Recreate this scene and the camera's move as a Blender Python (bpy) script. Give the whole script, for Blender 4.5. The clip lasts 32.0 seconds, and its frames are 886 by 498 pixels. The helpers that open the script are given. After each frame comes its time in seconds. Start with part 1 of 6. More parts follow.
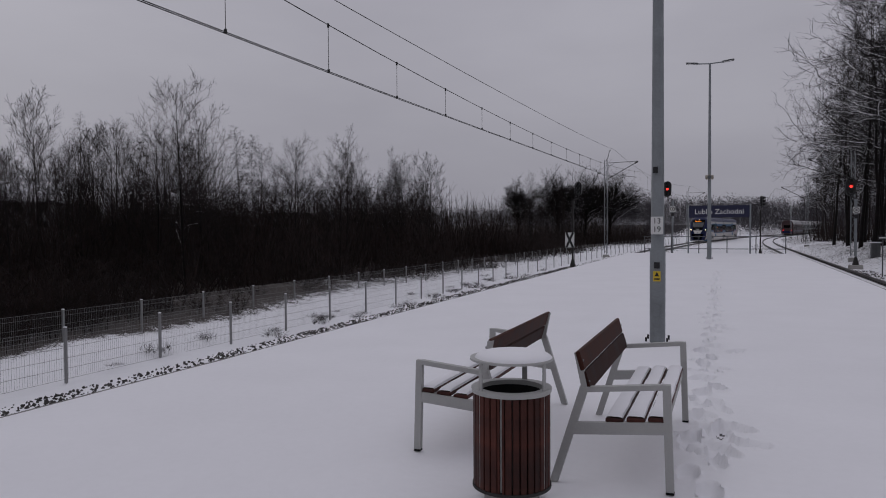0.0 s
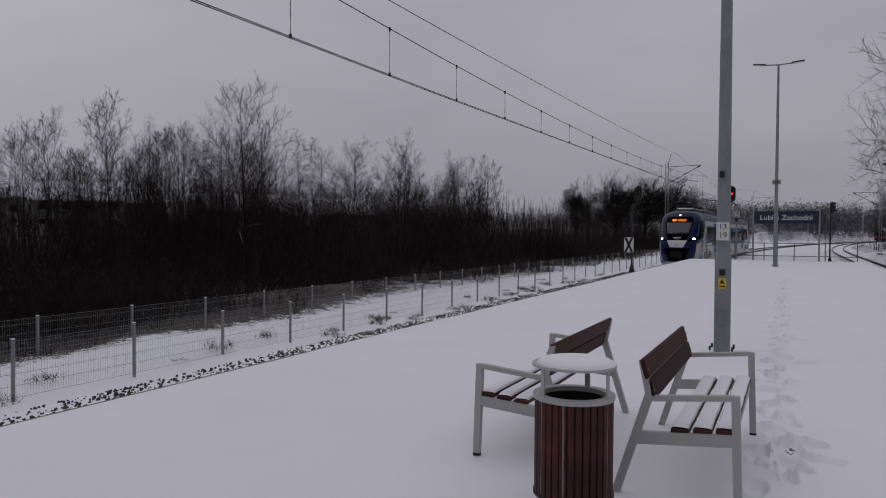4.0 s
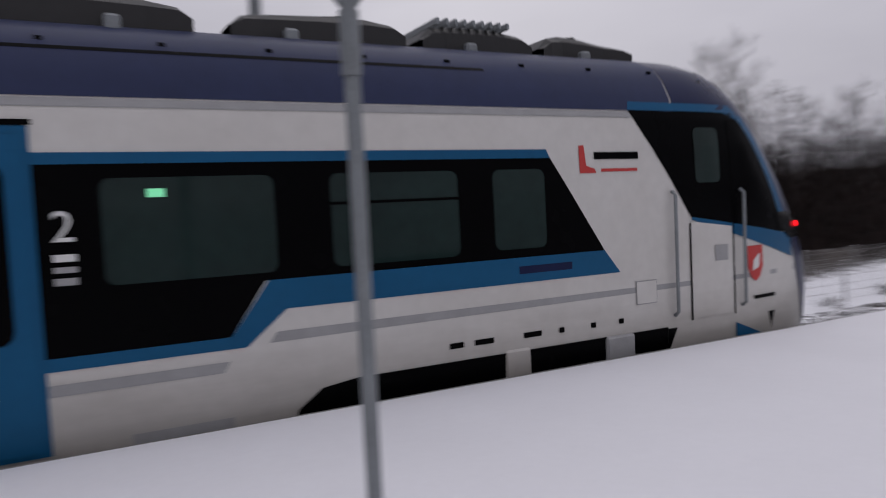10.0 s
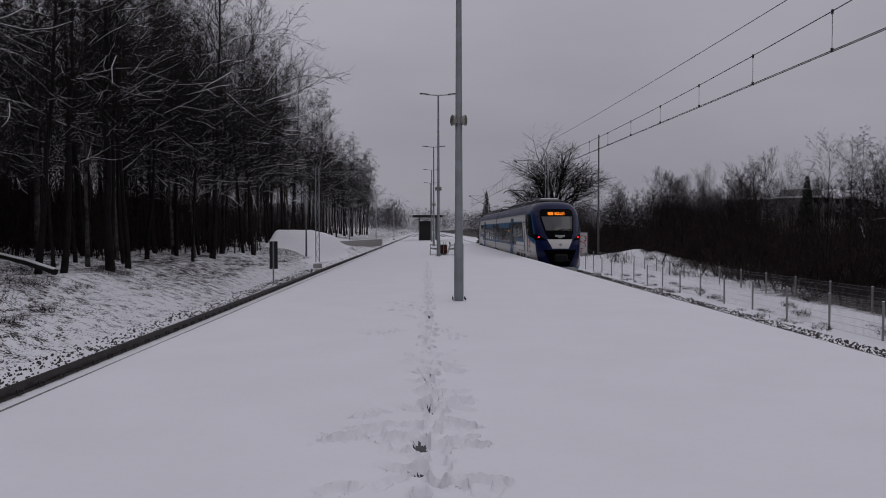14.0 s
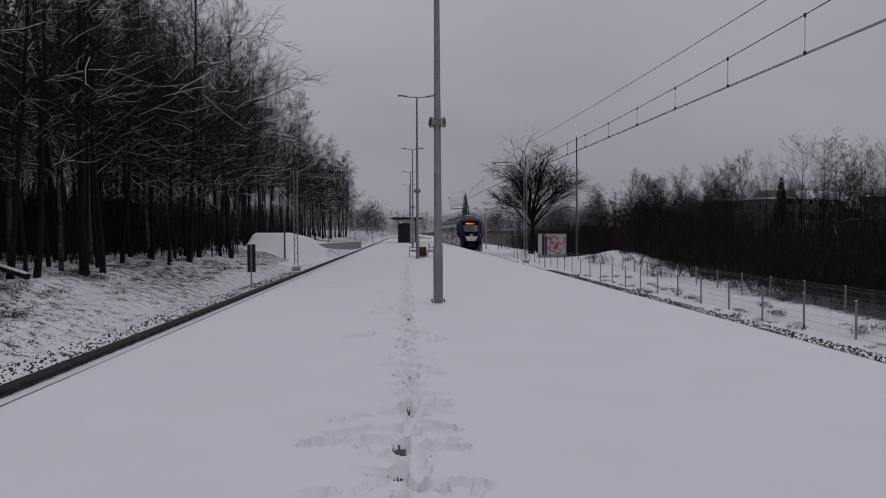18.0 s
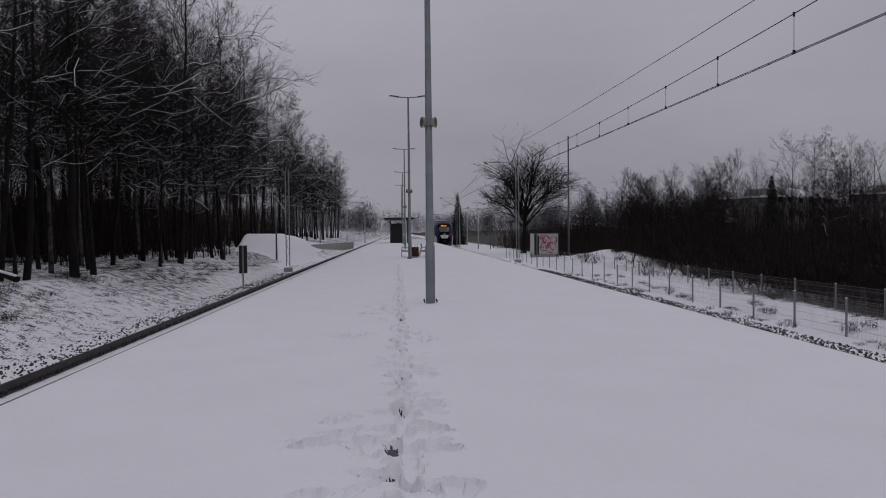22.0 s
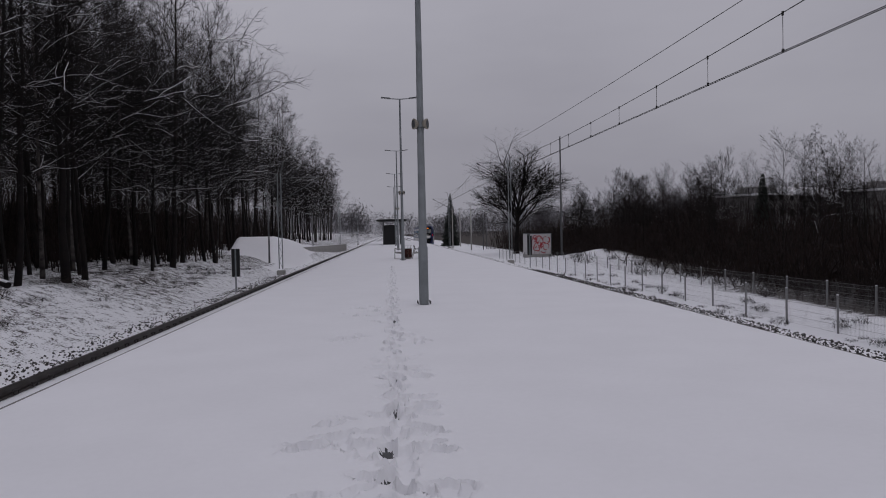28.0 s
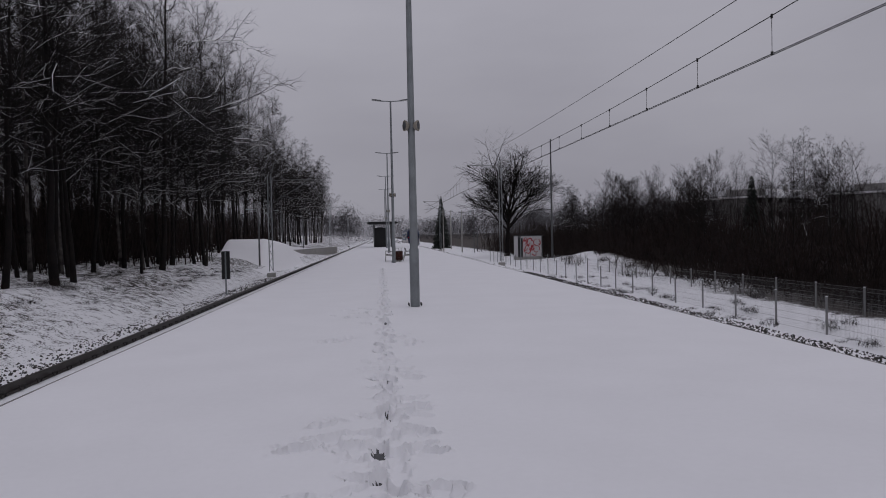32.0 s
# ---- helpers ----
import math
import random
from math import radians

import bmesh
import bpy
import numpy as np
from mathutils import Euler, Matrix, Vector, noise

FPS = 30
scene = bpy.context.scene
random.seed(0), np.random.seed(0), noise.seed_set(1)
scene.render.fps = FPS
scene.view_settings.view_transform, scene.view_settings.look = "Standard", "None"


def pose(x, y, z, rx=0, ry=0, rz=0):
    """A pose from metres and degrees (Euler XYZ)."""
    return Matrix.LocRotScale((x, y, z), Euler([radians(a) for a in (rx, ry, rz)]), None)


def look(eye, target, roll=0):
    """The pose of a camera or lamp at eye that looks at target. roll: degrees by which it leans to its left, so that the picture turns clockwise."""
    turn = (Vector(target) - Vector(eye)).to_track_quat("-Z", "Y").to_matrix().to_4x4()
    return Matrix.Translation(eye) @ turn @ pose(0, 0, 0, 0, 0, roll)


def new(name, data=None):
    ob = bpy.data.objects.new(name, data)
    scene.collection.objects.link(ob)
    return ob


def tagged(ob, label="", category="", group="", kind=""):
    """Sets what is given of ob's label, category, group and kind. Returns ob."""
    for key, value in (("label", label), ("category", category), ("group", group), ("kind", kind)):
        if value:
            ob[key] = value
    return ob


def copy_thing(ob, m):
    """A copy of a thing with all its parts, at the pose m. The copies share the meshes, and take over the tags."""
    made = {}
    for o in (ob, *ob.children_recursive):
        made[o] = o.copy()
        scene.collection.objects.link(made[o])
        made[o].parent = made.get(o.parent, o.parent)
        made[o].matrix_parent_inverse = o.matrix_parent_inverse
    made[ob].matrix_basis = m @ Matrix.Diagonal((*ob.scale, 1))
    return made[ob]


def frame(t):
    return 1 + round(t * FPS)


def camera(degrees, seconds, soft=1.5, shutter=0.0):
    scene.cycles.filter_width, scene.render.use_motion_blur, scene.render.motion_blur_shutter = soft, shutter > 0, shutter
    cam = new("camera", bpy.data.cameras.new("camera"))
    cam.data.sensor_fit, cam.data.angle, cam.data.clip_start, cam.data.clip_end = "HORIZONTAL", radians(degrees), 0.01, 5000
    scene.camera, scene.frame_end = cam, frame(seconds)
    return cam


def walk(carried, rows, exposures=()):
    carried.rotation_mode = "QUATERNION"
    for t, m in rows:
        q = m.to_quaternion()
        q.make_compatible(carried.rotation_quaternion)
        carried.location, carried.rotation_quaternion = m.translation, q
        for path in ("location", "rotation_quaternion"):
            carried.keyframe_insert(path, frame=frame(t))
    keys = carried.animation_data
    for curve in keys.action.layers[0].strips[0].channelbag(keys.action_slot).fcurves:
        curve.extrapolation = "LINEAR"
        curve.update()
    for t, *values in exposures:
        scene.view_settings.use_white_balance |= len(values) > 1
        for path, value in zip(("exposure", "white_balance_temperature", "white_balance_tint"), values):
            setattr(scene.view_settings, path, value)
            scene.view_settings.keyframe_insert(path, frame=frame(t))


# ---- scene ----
cam = camera(63.0, 32.0, soft=1.0, shutter=0.3)

# seconds, x, y, z, tilt, roll, yaw
PATH = [
    (0, 0.073, 0.024, 1.486, 88.39, 0.35, 21.41),
    (0.5, 0.073, 0.008, 1.484, 88.77, 0.3, 21.81),
    (1, 0.072, 0.023, 1.49, 88.92, 0.28, 22.1),
    (1.5, 0.067, 0.023, 1.49, 89.18, 0.23, 22.06),
    (2, 0.072, 0.024, 1.482, 89.06, 0.04, 21.78),
    (2.5, 0.062, 0.019, 1.484, 88.83, -0.25, 22.36),
    (3, 0.054, 0.016, 1.487, 88.72, -0.42, 23.37),
    (3.5, 0.045, 0.017, 1.487, 88.81, -0.38, 24.61),
    (4, 0.032, 0.018, 1.489, 88.61, -0.33, 25.84),
    (4.5, 0.029, 0.014, 1.488, 88.54, -0.22, 27.57),
    (6.5, 0.021, 0.009, 1.497, 88.61, -0.38, 28.53),
    (7, 0.022, 0.01, 1.493, 88.56, -0.2, 28.19),
    (7.5, 0.038, 0.007, 1.481, 88.85, 0.06, 28.34),
    (8, 0.021, 0.002, 1.491, 88.47, -0.27, 27.85),
    (8.5, 0.04, 0.003, 1.492, 88.31, 0.21, 26.78),
    (9, 0.062, -0.019, 1.48, 87.11, 1.38, 26.58),
    (9.5, -0.07, -0.079, 1.487, 87.29, 0.8, 35.51),
    (9.9, -0.113, -0.059, 1.49, 87.26, 2.38, 55.34),
    (10.1, -0.137, -0.038, 1.491, 86.22, 2.93, 69.55),
    (10.3, -0.167, -0.034, 1.496, 86.13, 2.77, 85.48),
    (10.5, -0.168, -0.038, 1.498, 86.18, 2.94, 100.68),
    (10.7, -0.149, -0.033, 1.503, 87.12, 1.74, 114.8),
    (10.9, -0.134, -0.033, 1.513, 87.53, 1.62, 128.69),
    (11, -0.124, -0.027, 1.52, 87.41, 1.61, 134.34),
    (11.3, -0.109, -0.037, 1.563, 86.95, 2.4, 148.35),
    (11.7, -0.047, -0.031, 1.54, 87.17, 1.82, 160.55),
    (12, -0.032, -0.026, 1.519, 87.56, 1.29, 166.34),
    (12.5, 0.007, -0.002, 1.505, 88.29, 0.67, 173.01),
    (13, 0.023, 0.016, 1.489, 88.34, 0.47, 176.85),
    (13.5, 0.026, 0.028, 1.494, 88.43, 0.06, 178.69),
    (15.5, 0.028, 0.024, 1.498, 88.49, 0.19, 178.3),
    (16, 0.018, 0.025, 1.497, 88.23, 0.44, 178.05),
    (16.5, 0.025, 0.029, 1.498, 88.51, 0.53, 177.6),
    (17, 0.024, 0.017, 1.499, 88.61, 0.77, 177.44),
    (17.5, 0.023, 0.008, 1.499, 88.75, 0.43, 177.12),
    (18, 0.023, 0.005, 1.496, 88.63, 0.3, 177.02),
    (18.5, 0.018, 0.01, 1.498, 88.61, 0.64, 177.02),
    (19, 0.015, 0.006, 1.515, 88.48, 0.45, 176.76),
    (19.5, 0.018, 0.004, 1.5, 88.61, 0.72, 176.84),
    (20, 0.015, 0.005, 1.497, 88.61, 0.51, 176.68),
    (20.5, 0.015, 0.011, 1.498, 88.64, 0.58, 176.48),
    (21, 0.022, 0.009, 1.499, 88.74, 0.45, 176.51),
    (21.5, 0.02, 0.006, 1.499, 88.81, 0.45, 176.59),
    (22, 0.014, -0, 1.495, 88.63, 0.61, 176.41),
    (22.5, 0.018, -0.001, 1.505, 88.43, 0.65, 176.56),
    (23, 0.012, -0.009, 1.496, 88.49, 0.62, 176.55),
    (23.5, 0.008, -0.006, 1.503, 88.44, 0.78, 176.4),
    (24, 0.002, 0, 1.498, 88.34, 0.72, 176.36),
    (24.5, 0.008, 0.003, 1.5, 88.25, 1.03, 176.3),
    (25, 0.01, 0.006, 1.501, 88.18, 1.1, 176.3),
    (25.5, 0.006, 0.003, 1.493, 88.25, 1.1, 176.25),
    (27.5, 0.01, 0.006, 1.502, 88.43, 1.21, 175.89),
    (28, 0.012, 0.004, 1.5, 88.71, 1.19, 175.85),
    (28.5, 0.009, 0.003, 1.502, 88.64, 1.15, 175.89),
    (29, 0.001, -0.001, 1.501, 88.7, 1.21, 175.72),
    (29.5, -0.003, -0.003, 1.5, 88.77, 1.31, 175.71),
    (30, 0.005, -0.007, 1.5, 88.71, 1.26, 175.56),
    (30.5, 0.006, -0.01, 1.504, 88.89, 1.17, 175.39),
    (31, 0.008, -0.015, 1.505, 88.91, 1.11, 175.14),
    (31.5, 0.005, -0.009, 1.499, 89.04, 1, 175.15),
    (32, 0.017, -0.011, 1.484, 88.9, 1.22, 175.12),
]

EXPOSURES = [(0.0, 0.0, 6500, 10), (7.2, 0.0, 6500, 10), (8.0, 0.33, 6500, 10), (9.0, 0.33, 6500, 10), (10.0, 0.55, 6600, 10), (10.5, 0.95, 6750, 10), (11.0, 1.0, 6750, 10), (11.6, 0.4, 6600, 10), (12.0, 0.06, 6500, 10), (12.6, 0.0, 6500, 10), (32.0, 0.0, 6500, 10)]
walk(cam, [(r[0], pose(*r[1:])) for r in PATH], EXPOSURES)

# ---- world and light: a dull overcast winter day ----
world = bpy.data.worlds.new("overcast")
scene.world = world
world.use_nodes = True
wn, wl = world.node_tree.nodes, world.node_tree.links
wn.clear()
w_out = wn.new("ShaderNodeOutputWorld")
w_bg = wn.new("ShaderNodeBackground")
w_sky = wn.new("ShaderNodeTexSky")
w_sky.sky_type, w_sky.sun_disc = "NISHITA", False
w_sky.sun_elevation, w_sky.sun_rotation = radians(16), radians(-60)
w_sky.dust_density, w_sky.air_density = 6.0, 1.0
w_grey = wn.new("ShaderNodeHueSaturation")
w_grey.inputs["Saturation"].default_value = 0.08
w_tc = wn.new("ShaderNodeTexCoord")
w_map = wn.new("ShaderNodeMapping")
w_map.inputs["Scale"].default_value = (1.0, 1.0, 3.2)
w_noise = wn.new("ShaderNodeTexNoise")
w_noise.inputs["Scale"].default_value, w_noise.inputs["Detail"].default_value = 1.6, 5.0
w_ramp = wn.new("ShaderNodeValToRGB")
w_ramp.color_ramp.elements[0].position, w_ramp.color_ramp.elements[0].color = 0.3, (0.262, 0.257, 0.298, 1)
w_ramp.color_ramp.elements[1].position, w_ramp.color_ramp.elements[1].color = 0.72, (0.335, 0.33, 0.375, 1)
w_sep = wn.new("ShaderNodeSeparateXYZ")
w_up = wn.new("ShaderNodeMapRange")
w_up.inputs["From Min"].default_value, w_up.inputs["From Max"].default_value = 0.0, 1.0
w_up.inputs["To Min"].default_value, w_up.inputs["To Max"].default_value = 0.92, 1.75
w_mul = wn.new("ShaderNodeMixRGB")
w_mul.blend_type, w_mul.inputs[0].default_value = "MULTIPLY", 1.0
w_mix = wn.new("ShaderNodeMixRGB")
w_mix.inputs[0].default_value = 0.9992
wl.new(w_tc.outputs["Generated"], w_map.inputs["Vector"])
wl.new(w_map.outputs["Vector"], w_noise.inputs["Vector"])
wl.new(w_noise.outputs["Fac"], w_ramp.inputs["Fac"])
wl.new(w_tc.outputs["Generated"], w_sep.inputs[0])
wl.new(w_sep.outputs["Z"], w_up.inputs["Value"])
wl.new(w_ramp.outputs["Color"], w_mul.inputs[1])
wl.new(w_up.outputs["Result"], w_mul.inputs[2])
wl.new(w_sky.outputs["Color"], w_grey.inputs["Color"])
wl.new(w_grey.outputs["Color"], w_mix.inputs[1])
wl.new(w_mul.outputs["Color"], w_mix.inputs[2])
wl.new(w_mix.outputs["Color"], w_bg.inputs["Color"])
w_bg.inputs["Strength"].default_value = 1.0
wl.new(w_bg.outputs["Background"], w_out.inputs["Surface"])

sun_data = bpy.data.lights.new("sun", "SUN")
sun_data.energy, sun_data.angle, sun_data.color = 0.12, radians(40), (1.0, 0.97, 0.95)
sun = new("sun", sun_data)
sun.matrix_world = look((0, 0, 50), (25, -20, 0))


# ---- materials ----
def material(name, colour, rough=0.6, metal=0.0, vary=0.15, scale=6.0, fine=60.0, bump=0.0, second=None, coat=0.0, spec=0.5, random=0.0):
    """A surface with broad stains and fine grain."""
    m = bpy.data.materials.new(name)
    m.use_nodes = True
    n, l = m.node_tree.nodes, m.node_tree.links
    b = n["Principled BSDF"]
    b.inputs["Roughness"].default_value, b.inputs["Metallic"].default_value = rough, metal
    b.inputs["Coat Weight"].default_value = coat
    b.inputs["Specular IOR Level"].default_value = spec
    tc = n.new("ShaderNodeTexCoord")
    broad, grain = n.new("ShaderNodeTexNoise"), n.new("ShaderNodeTexNoise")
    broad.inputs["Scale"].default_value, broad.inputs["Detail"].default_value = scale, 4.0
    grain.inputs["Scale"].default_value, grain.inputs["Detail"].default_value = fine, 3.0
    l.new(tc.outputs["Object"], broad.inputs["Vector"])
    l.new(tc.outputs["Object"], grain.inputs["Vector"])
    ramp = n.new("ShaderNodeValToRGB")
    c2 = second or tuple(c * (1 - vary) for c in colour)
    ramp.color_ramp.elements[0].position, ramp.color_ramp.elements[0].color = 0.35, (*c2, 1)
    ramp.color_ramp.elements[1].position, ramp.color_ramp.elements[1].color = 0.65, (*colour, 1)
    l.new(broad.outputs["Fac"], ramp.inputs["Fac"])
    mix = n.new("ShaderNodeMixRGB")
    mix.blend_type, mix.inputs[0].default_value = "MULTIPLY", min(1.0, vary * 1.5)
    gr = n.new("ShaderNodeValToRGB")
    gr.color_ramp.elements[0].position, gr.color_ramp.elements[0].color = 0.3, (0.6, 0.6, 0.6, 1)
    gr.color_ramp.elements[1].position, gr.color_ramp.elements[1].color = 0.7, (1, 1, 1, 1)
    l.new(grain.outputs["Fac"], gr.inputs["Fac"])
    l.new(ramp.outputs["Color"], mix.inputs[1])
    l.new(gr.outputs["Color"], mix.inputs[2])
    last = mix.outputs["Color"]
    if random:
        oi = n.new("ShaderNodeObjectInfo")
        hs = n.new("ShaderNodeHueSaturation")
        mr = n.new("ShaderNodeMapRange")
        mr.inputs["To Min"].default_value, mr.inputs["To Max"].default_value = 1 - random, 1 + random
        l.new(oi.outputs["Random"], mr.inputs["Value"])
        l.new(mr.outputs["Result"], hs.inputs["Value"])
        l.new(last, hs.inputs["Color"])
        last = hs.outputs["Color"]
    l.new(last, b.inputs["Base Color"])
    rr = n.new("ShaderNodeMapRange")
    rr.inputs["To Min"].default_value, rr.inputs["To Max"].default_value = max(0.02, rough - 0.1), min(1.0, rough + 0.1)
    l.new(broad.outputs["Fac"], rr.inputs["Value"])
    l.new(rr.outputs["Result"], b.inputs["Roughness"])
    if bump:
        bn = n.new("ShaderNodeBump")
        bn.inputs["Strength"].default_value, bn.inputs["Distance"].default_value = 0.6, bump
        l.new(grain.outputs["Fac"], bn.inputs["Height"])
        l.new(bn.outputs["Normal"], b.inputs["Normal"])
    return m


def glow(name, colour, strength):
    m = bpy.data.materials.new(name)
    m.use_nodes = True
    b = m.node_tree.nodes["Principled BSDF"]
    b.inputs["Base Color"].default_value = (*[c * 0.5 for c in colour], 1)
    b.inputs["Emission Color"].default_value = (*colour, 1)
    b.inputs["Emission Strength"].default_value = strength
    return m


def bark_material(name, colour, second, snow=0.5):
    """Dark bark; snow lies on what faces the sky."""
    m = material(name, colour, 0.9, vary=0.4, scale=2.5, fine=25, second=second, bump=0.01, spec=0.2, random=0.25)
    n, l = m.node_tree.nodes, m.node_tree.links
    b = n["Principled BSDF"]
    old = b.inputs["Base Color"].links[0].from_socket
    geo, sep, ns, mr = n.new("ShaderNodeNewGeometry"), n.new("ShaderNodeSeparateXYZ"), n.new("ShaderNodeTexNoise"), n.new("ShaderNodeMapRange")
    ns.inputs["Scale"].default_value = 1.3
    add = n.new("ShaderNodeMath")
    add.operation = "ADD"
    l.new(geo.outputs["Normal"], sep.inputs[0])
    l.new(sep.outputs["Z"], add.inputs[0])
    l.new(ns.outputs["Fac"], add.inputs[1])
    mr.inputs["From Min"].default_value, mr.inputs["From Max"].default_value = 1.33, 1.45
    mr.inputs["To Max"].default_value = snow
    l.new(add.outputs[0], mr.inputs["Value"])
    mix = n.new("ShaderNodeMixRGB")
    mix.inputs[2].default_value = (0.75, 0.75, 0.78, 1)
    l.new(mr.outputs["Result"], mix.inputs[0])
    l.new(old, mix.inputs[1])
    l.new(mix.outputs["Color"], b.inputs["Base Color"])
    return m


def ground_material():
    """Snow over a field; brown litter and brush show through in the woods and on the banks."""
    m = bpy.data.materials.new("snowy_ground")
    m.use_nodes = True
    n, l = m.node_tree.nodes, m.node_tree.links
    b = n["Principled BSDF"]
    b.inputs["Roughness"].default_value = 0.85
    geo, sep = n.new("ShaderNodeNewGeometry"), n.new("ShaderNodeSeparateXYZ")
    l.new(geo.outputs["Position"], sep.inputs[0])
    big, mid, fine = (n.new("ShaderNodeTexNoise") for _ in range(3))
    for q, s, d in ((big, 0.12, 3), (mid, 3.2, 6), (fine, 19.0, 4)):
        q.inputs["Scale"].default_value, q.inputs["Detail"].default_value = s, d
        l.new(geo.outputs["Position"], q.inputs["Vector"])

    def ramp(src, a, bb, lo, hi):
        r = n.new("ShaderNodeMapRange")
        r.inputs["From Min"].default_value, r.inputs["From Max"].default_value = a, bb
        r.inputs["To Min"].default_value, r.inputs["To Max"].default_value = lo, hi
        l.new(src, r.inputs["Value"])
        return r.outputs["Result"]

    def maths(op, a, bb):
        q = n.new("ShaderNodeMath")
        q.operation = op
        for k, v in enumerate((a, bb)):
            if isinstance(v, (int, float)):
                q.inputs[k].default_value = v
            else:
                l.new(v, q.inputs[k])
        return q.outputs[0]
    # how much litter: woods on both sides
    west = ramp(sep.outputs["X"], -16.5, -21.0, 0.0, 0.62)
    scrub = maths("MULTIPLY", ramp(sep.outputs["X"], -13.4, -15.0, 0.0, 0.3), maths("MULTIPLY", ramp(sep.outputs["Y"], -36.0, -22.0, 0.0, 1.0), ramp(sep.outputs["Y"], 34.0, 20.0, 0.25, 1.0)))
    west = maths("ADD", west, scrub)
    east = ramp(sep.outputs["X"], 6.6, 9.0, 0.12, 0.215)
    east = maths("MULTIPLY", east, ramp(sep.outputs["X"], 6.0, 6.6, 0.0, 1.0))
    verge = maths("MULTIPLY", ramp(sep.outputs["X"], -12.5, -15.5, 0.0, 0.14), 1.0)
    amount = maths("ADD", maths("ADD", west, east), verge)
    tex = maths("ADD", maths("MULTIPLY", mid.outputs["Fac"], 0.42), maths("MULTIPLY", fine.outputs["Fac"], 0.58))
    tex = maths("ADD", tex, maths("MULTIPLY", maths("SUBTRACT", big.outputs["Fac"], 0.5), 0.25))
    soft = ramp(maths("SUBTRACT", tex, maths("ADD", amount, 0.27)), -0.03, 0.03, 1.0, 0.0)
    lit = n.new("ShaderNodeValToRGB")
    lit.color_ramp.elements[0].color, lit.color_ramp.elements[1].color = (0.014, 0.011, 0.009, 1), (0.055, 0.04, 0.03, 1)
    l.new(fine.outputs["Fac"], lit.inputs["Fac"])
    snow = n.new("ShaderNodeValToRGB")
    snow.color_ramp.elements[0].color, snow.color_ramp.elements[1].color = (0.74, 0.745, 0.77, 1), (0.84, 0.845, 0.86, 1)
    l.new(mid.outputs["Fac"], snow.inputs["Fac"])
    mix = n.new("ShaderNodeMixRGB")
    l.new(soft, mix.inputs[0])
    l.new(snow.outputs["Color"], mix.inputs[1])
    l.new(lit.outputs["Color"], mix.inputs[2])
    l.new(mix.outputs["Color"], b.inputs["Base Color"])
    bn = n.new("ShaderNodeBump")
    bn.inputs["Strength"].default_value, bn.inputs["Distance"].default_value = 0.5, 0.06
    l.new(tex, bn.inputs["Height"])
    l.new(bn.outputs["Normal"], b.inputs["Normal"])
    return m


SNOW = material("fresh_snow", (0.84, 0.84, 0.86), 0.8, vary=0.03, scale=0.9, fine=14.0, bump=0.004, spec=0.3)
GROUND = ground_material()
CONCRETE = material("concrete", (0.36, 0.35, 0.33), 0.85, vary=0.25, scale=1.5, fine=40, bump=0.004)
GALV = material("galvanised_steel", (0.25, 0.27, 0.28), 0.55, 0.35, vary=0.22, scale=3.0, fine=50)
GALV_DARK = material("weathered_steel", (0.12, 0.125, 0.13), 0.6, 0.3, vary=0.3, scale=4.0, fine=50)
BENCH_GREY = material("bench_grey_paint", (0.41, 0.41, 0.395), 0.5, vary=0.08, scale=3, fine=80)
WOOD = material("reddish_stained_wood", (0.085, 0.024, 0.016), 0.55, vary=0.4, scale=7, fine=70, second=(0.036, 0.011, 0.008), random=0.4, spec=0.25)
WOOD_DARK = material("dark_stained_wood", (0.062, 0.022, 0.015), 0.6, vary=0.4, scale=7, fine=70, random=0.3, spec=0.12)
BLACK = material("black_paint", (0.007, 0.007, 0.008), 0.5, vary=0.2)
RUBBER = material("black_rubber", (0.007, 0.007, 0.008), 0.7, vary=0.2, spec=0.15)
WHITE = material("white_paint", (0.7, 0.7, 0.68), 0.5, vary=0.08)
STEEL_DARK = material("grimy_steel", (0.035, 0.032, 0.03), 0.7, 0.2, vary=0.4, scale=3, fine=30)
RAIL = material("worn_rail_steel", (0.075, 0.065, 0.06), 0.45, 0.6, vary=0.3, scale=2, fine=40)
BALLAST = material("dark_ballast_stone", (0.07, 0.065, 0.06), 0.9, vary=0.5, scale=1.5, fine=20, bump=0.01, random=0.3)
WIRE = material("dark_copper_wire", (0.02, 0.02, 0.02), 0.6, 0.3)
FENCE = material("grey_galvanised_fence", (0.25, 0.25, 0.25), 0.5, 0.25, vary=0.15)
NAVY = material("navy_sign_board", (0.007, 0.009, 0.042), 0.4, vary=0.1)
YELLOW = material("yellow_sticker", (0.65, 0.45, 0.02), 0.5, vary=0.05)
RED = material("red_paint", (0.5, 0.03, 0.025), 0.45, vary=0.1)
BARK = bark_material("dark_bark", (0.017, 0.013, 0.012), (0.007, 0.006, 0.006), 0.3)
TWIG = bark_material("thicket_twig_bark", (0.022, 0.0155, 0.014), (0.01, 0.008, 0.008), 0.0)
BARK_PALE = bark_material("birch_bark", (0.1, 0.09, 0.084), (0.014, 0.012, 0.012), 0.2)
# far bark is paled and blued: the distance haze sits in its colour
BARK_FAR = bark_material("haze_tinted_far_bark", (0.075, 0.07, 0.078), (0.05, 0.047, 0.052), 0.0)
LAMP_RED = glow("red_signal_light", (1.0, 0.04, 0.03), 2.2)
LAMP_AMBER = glow("amber_signal_light", (1.0, 0.3, 0.02), 6.0)
LED = glow("orange_led_matrix", (1.0, 0.24, 0.008), 1.4)
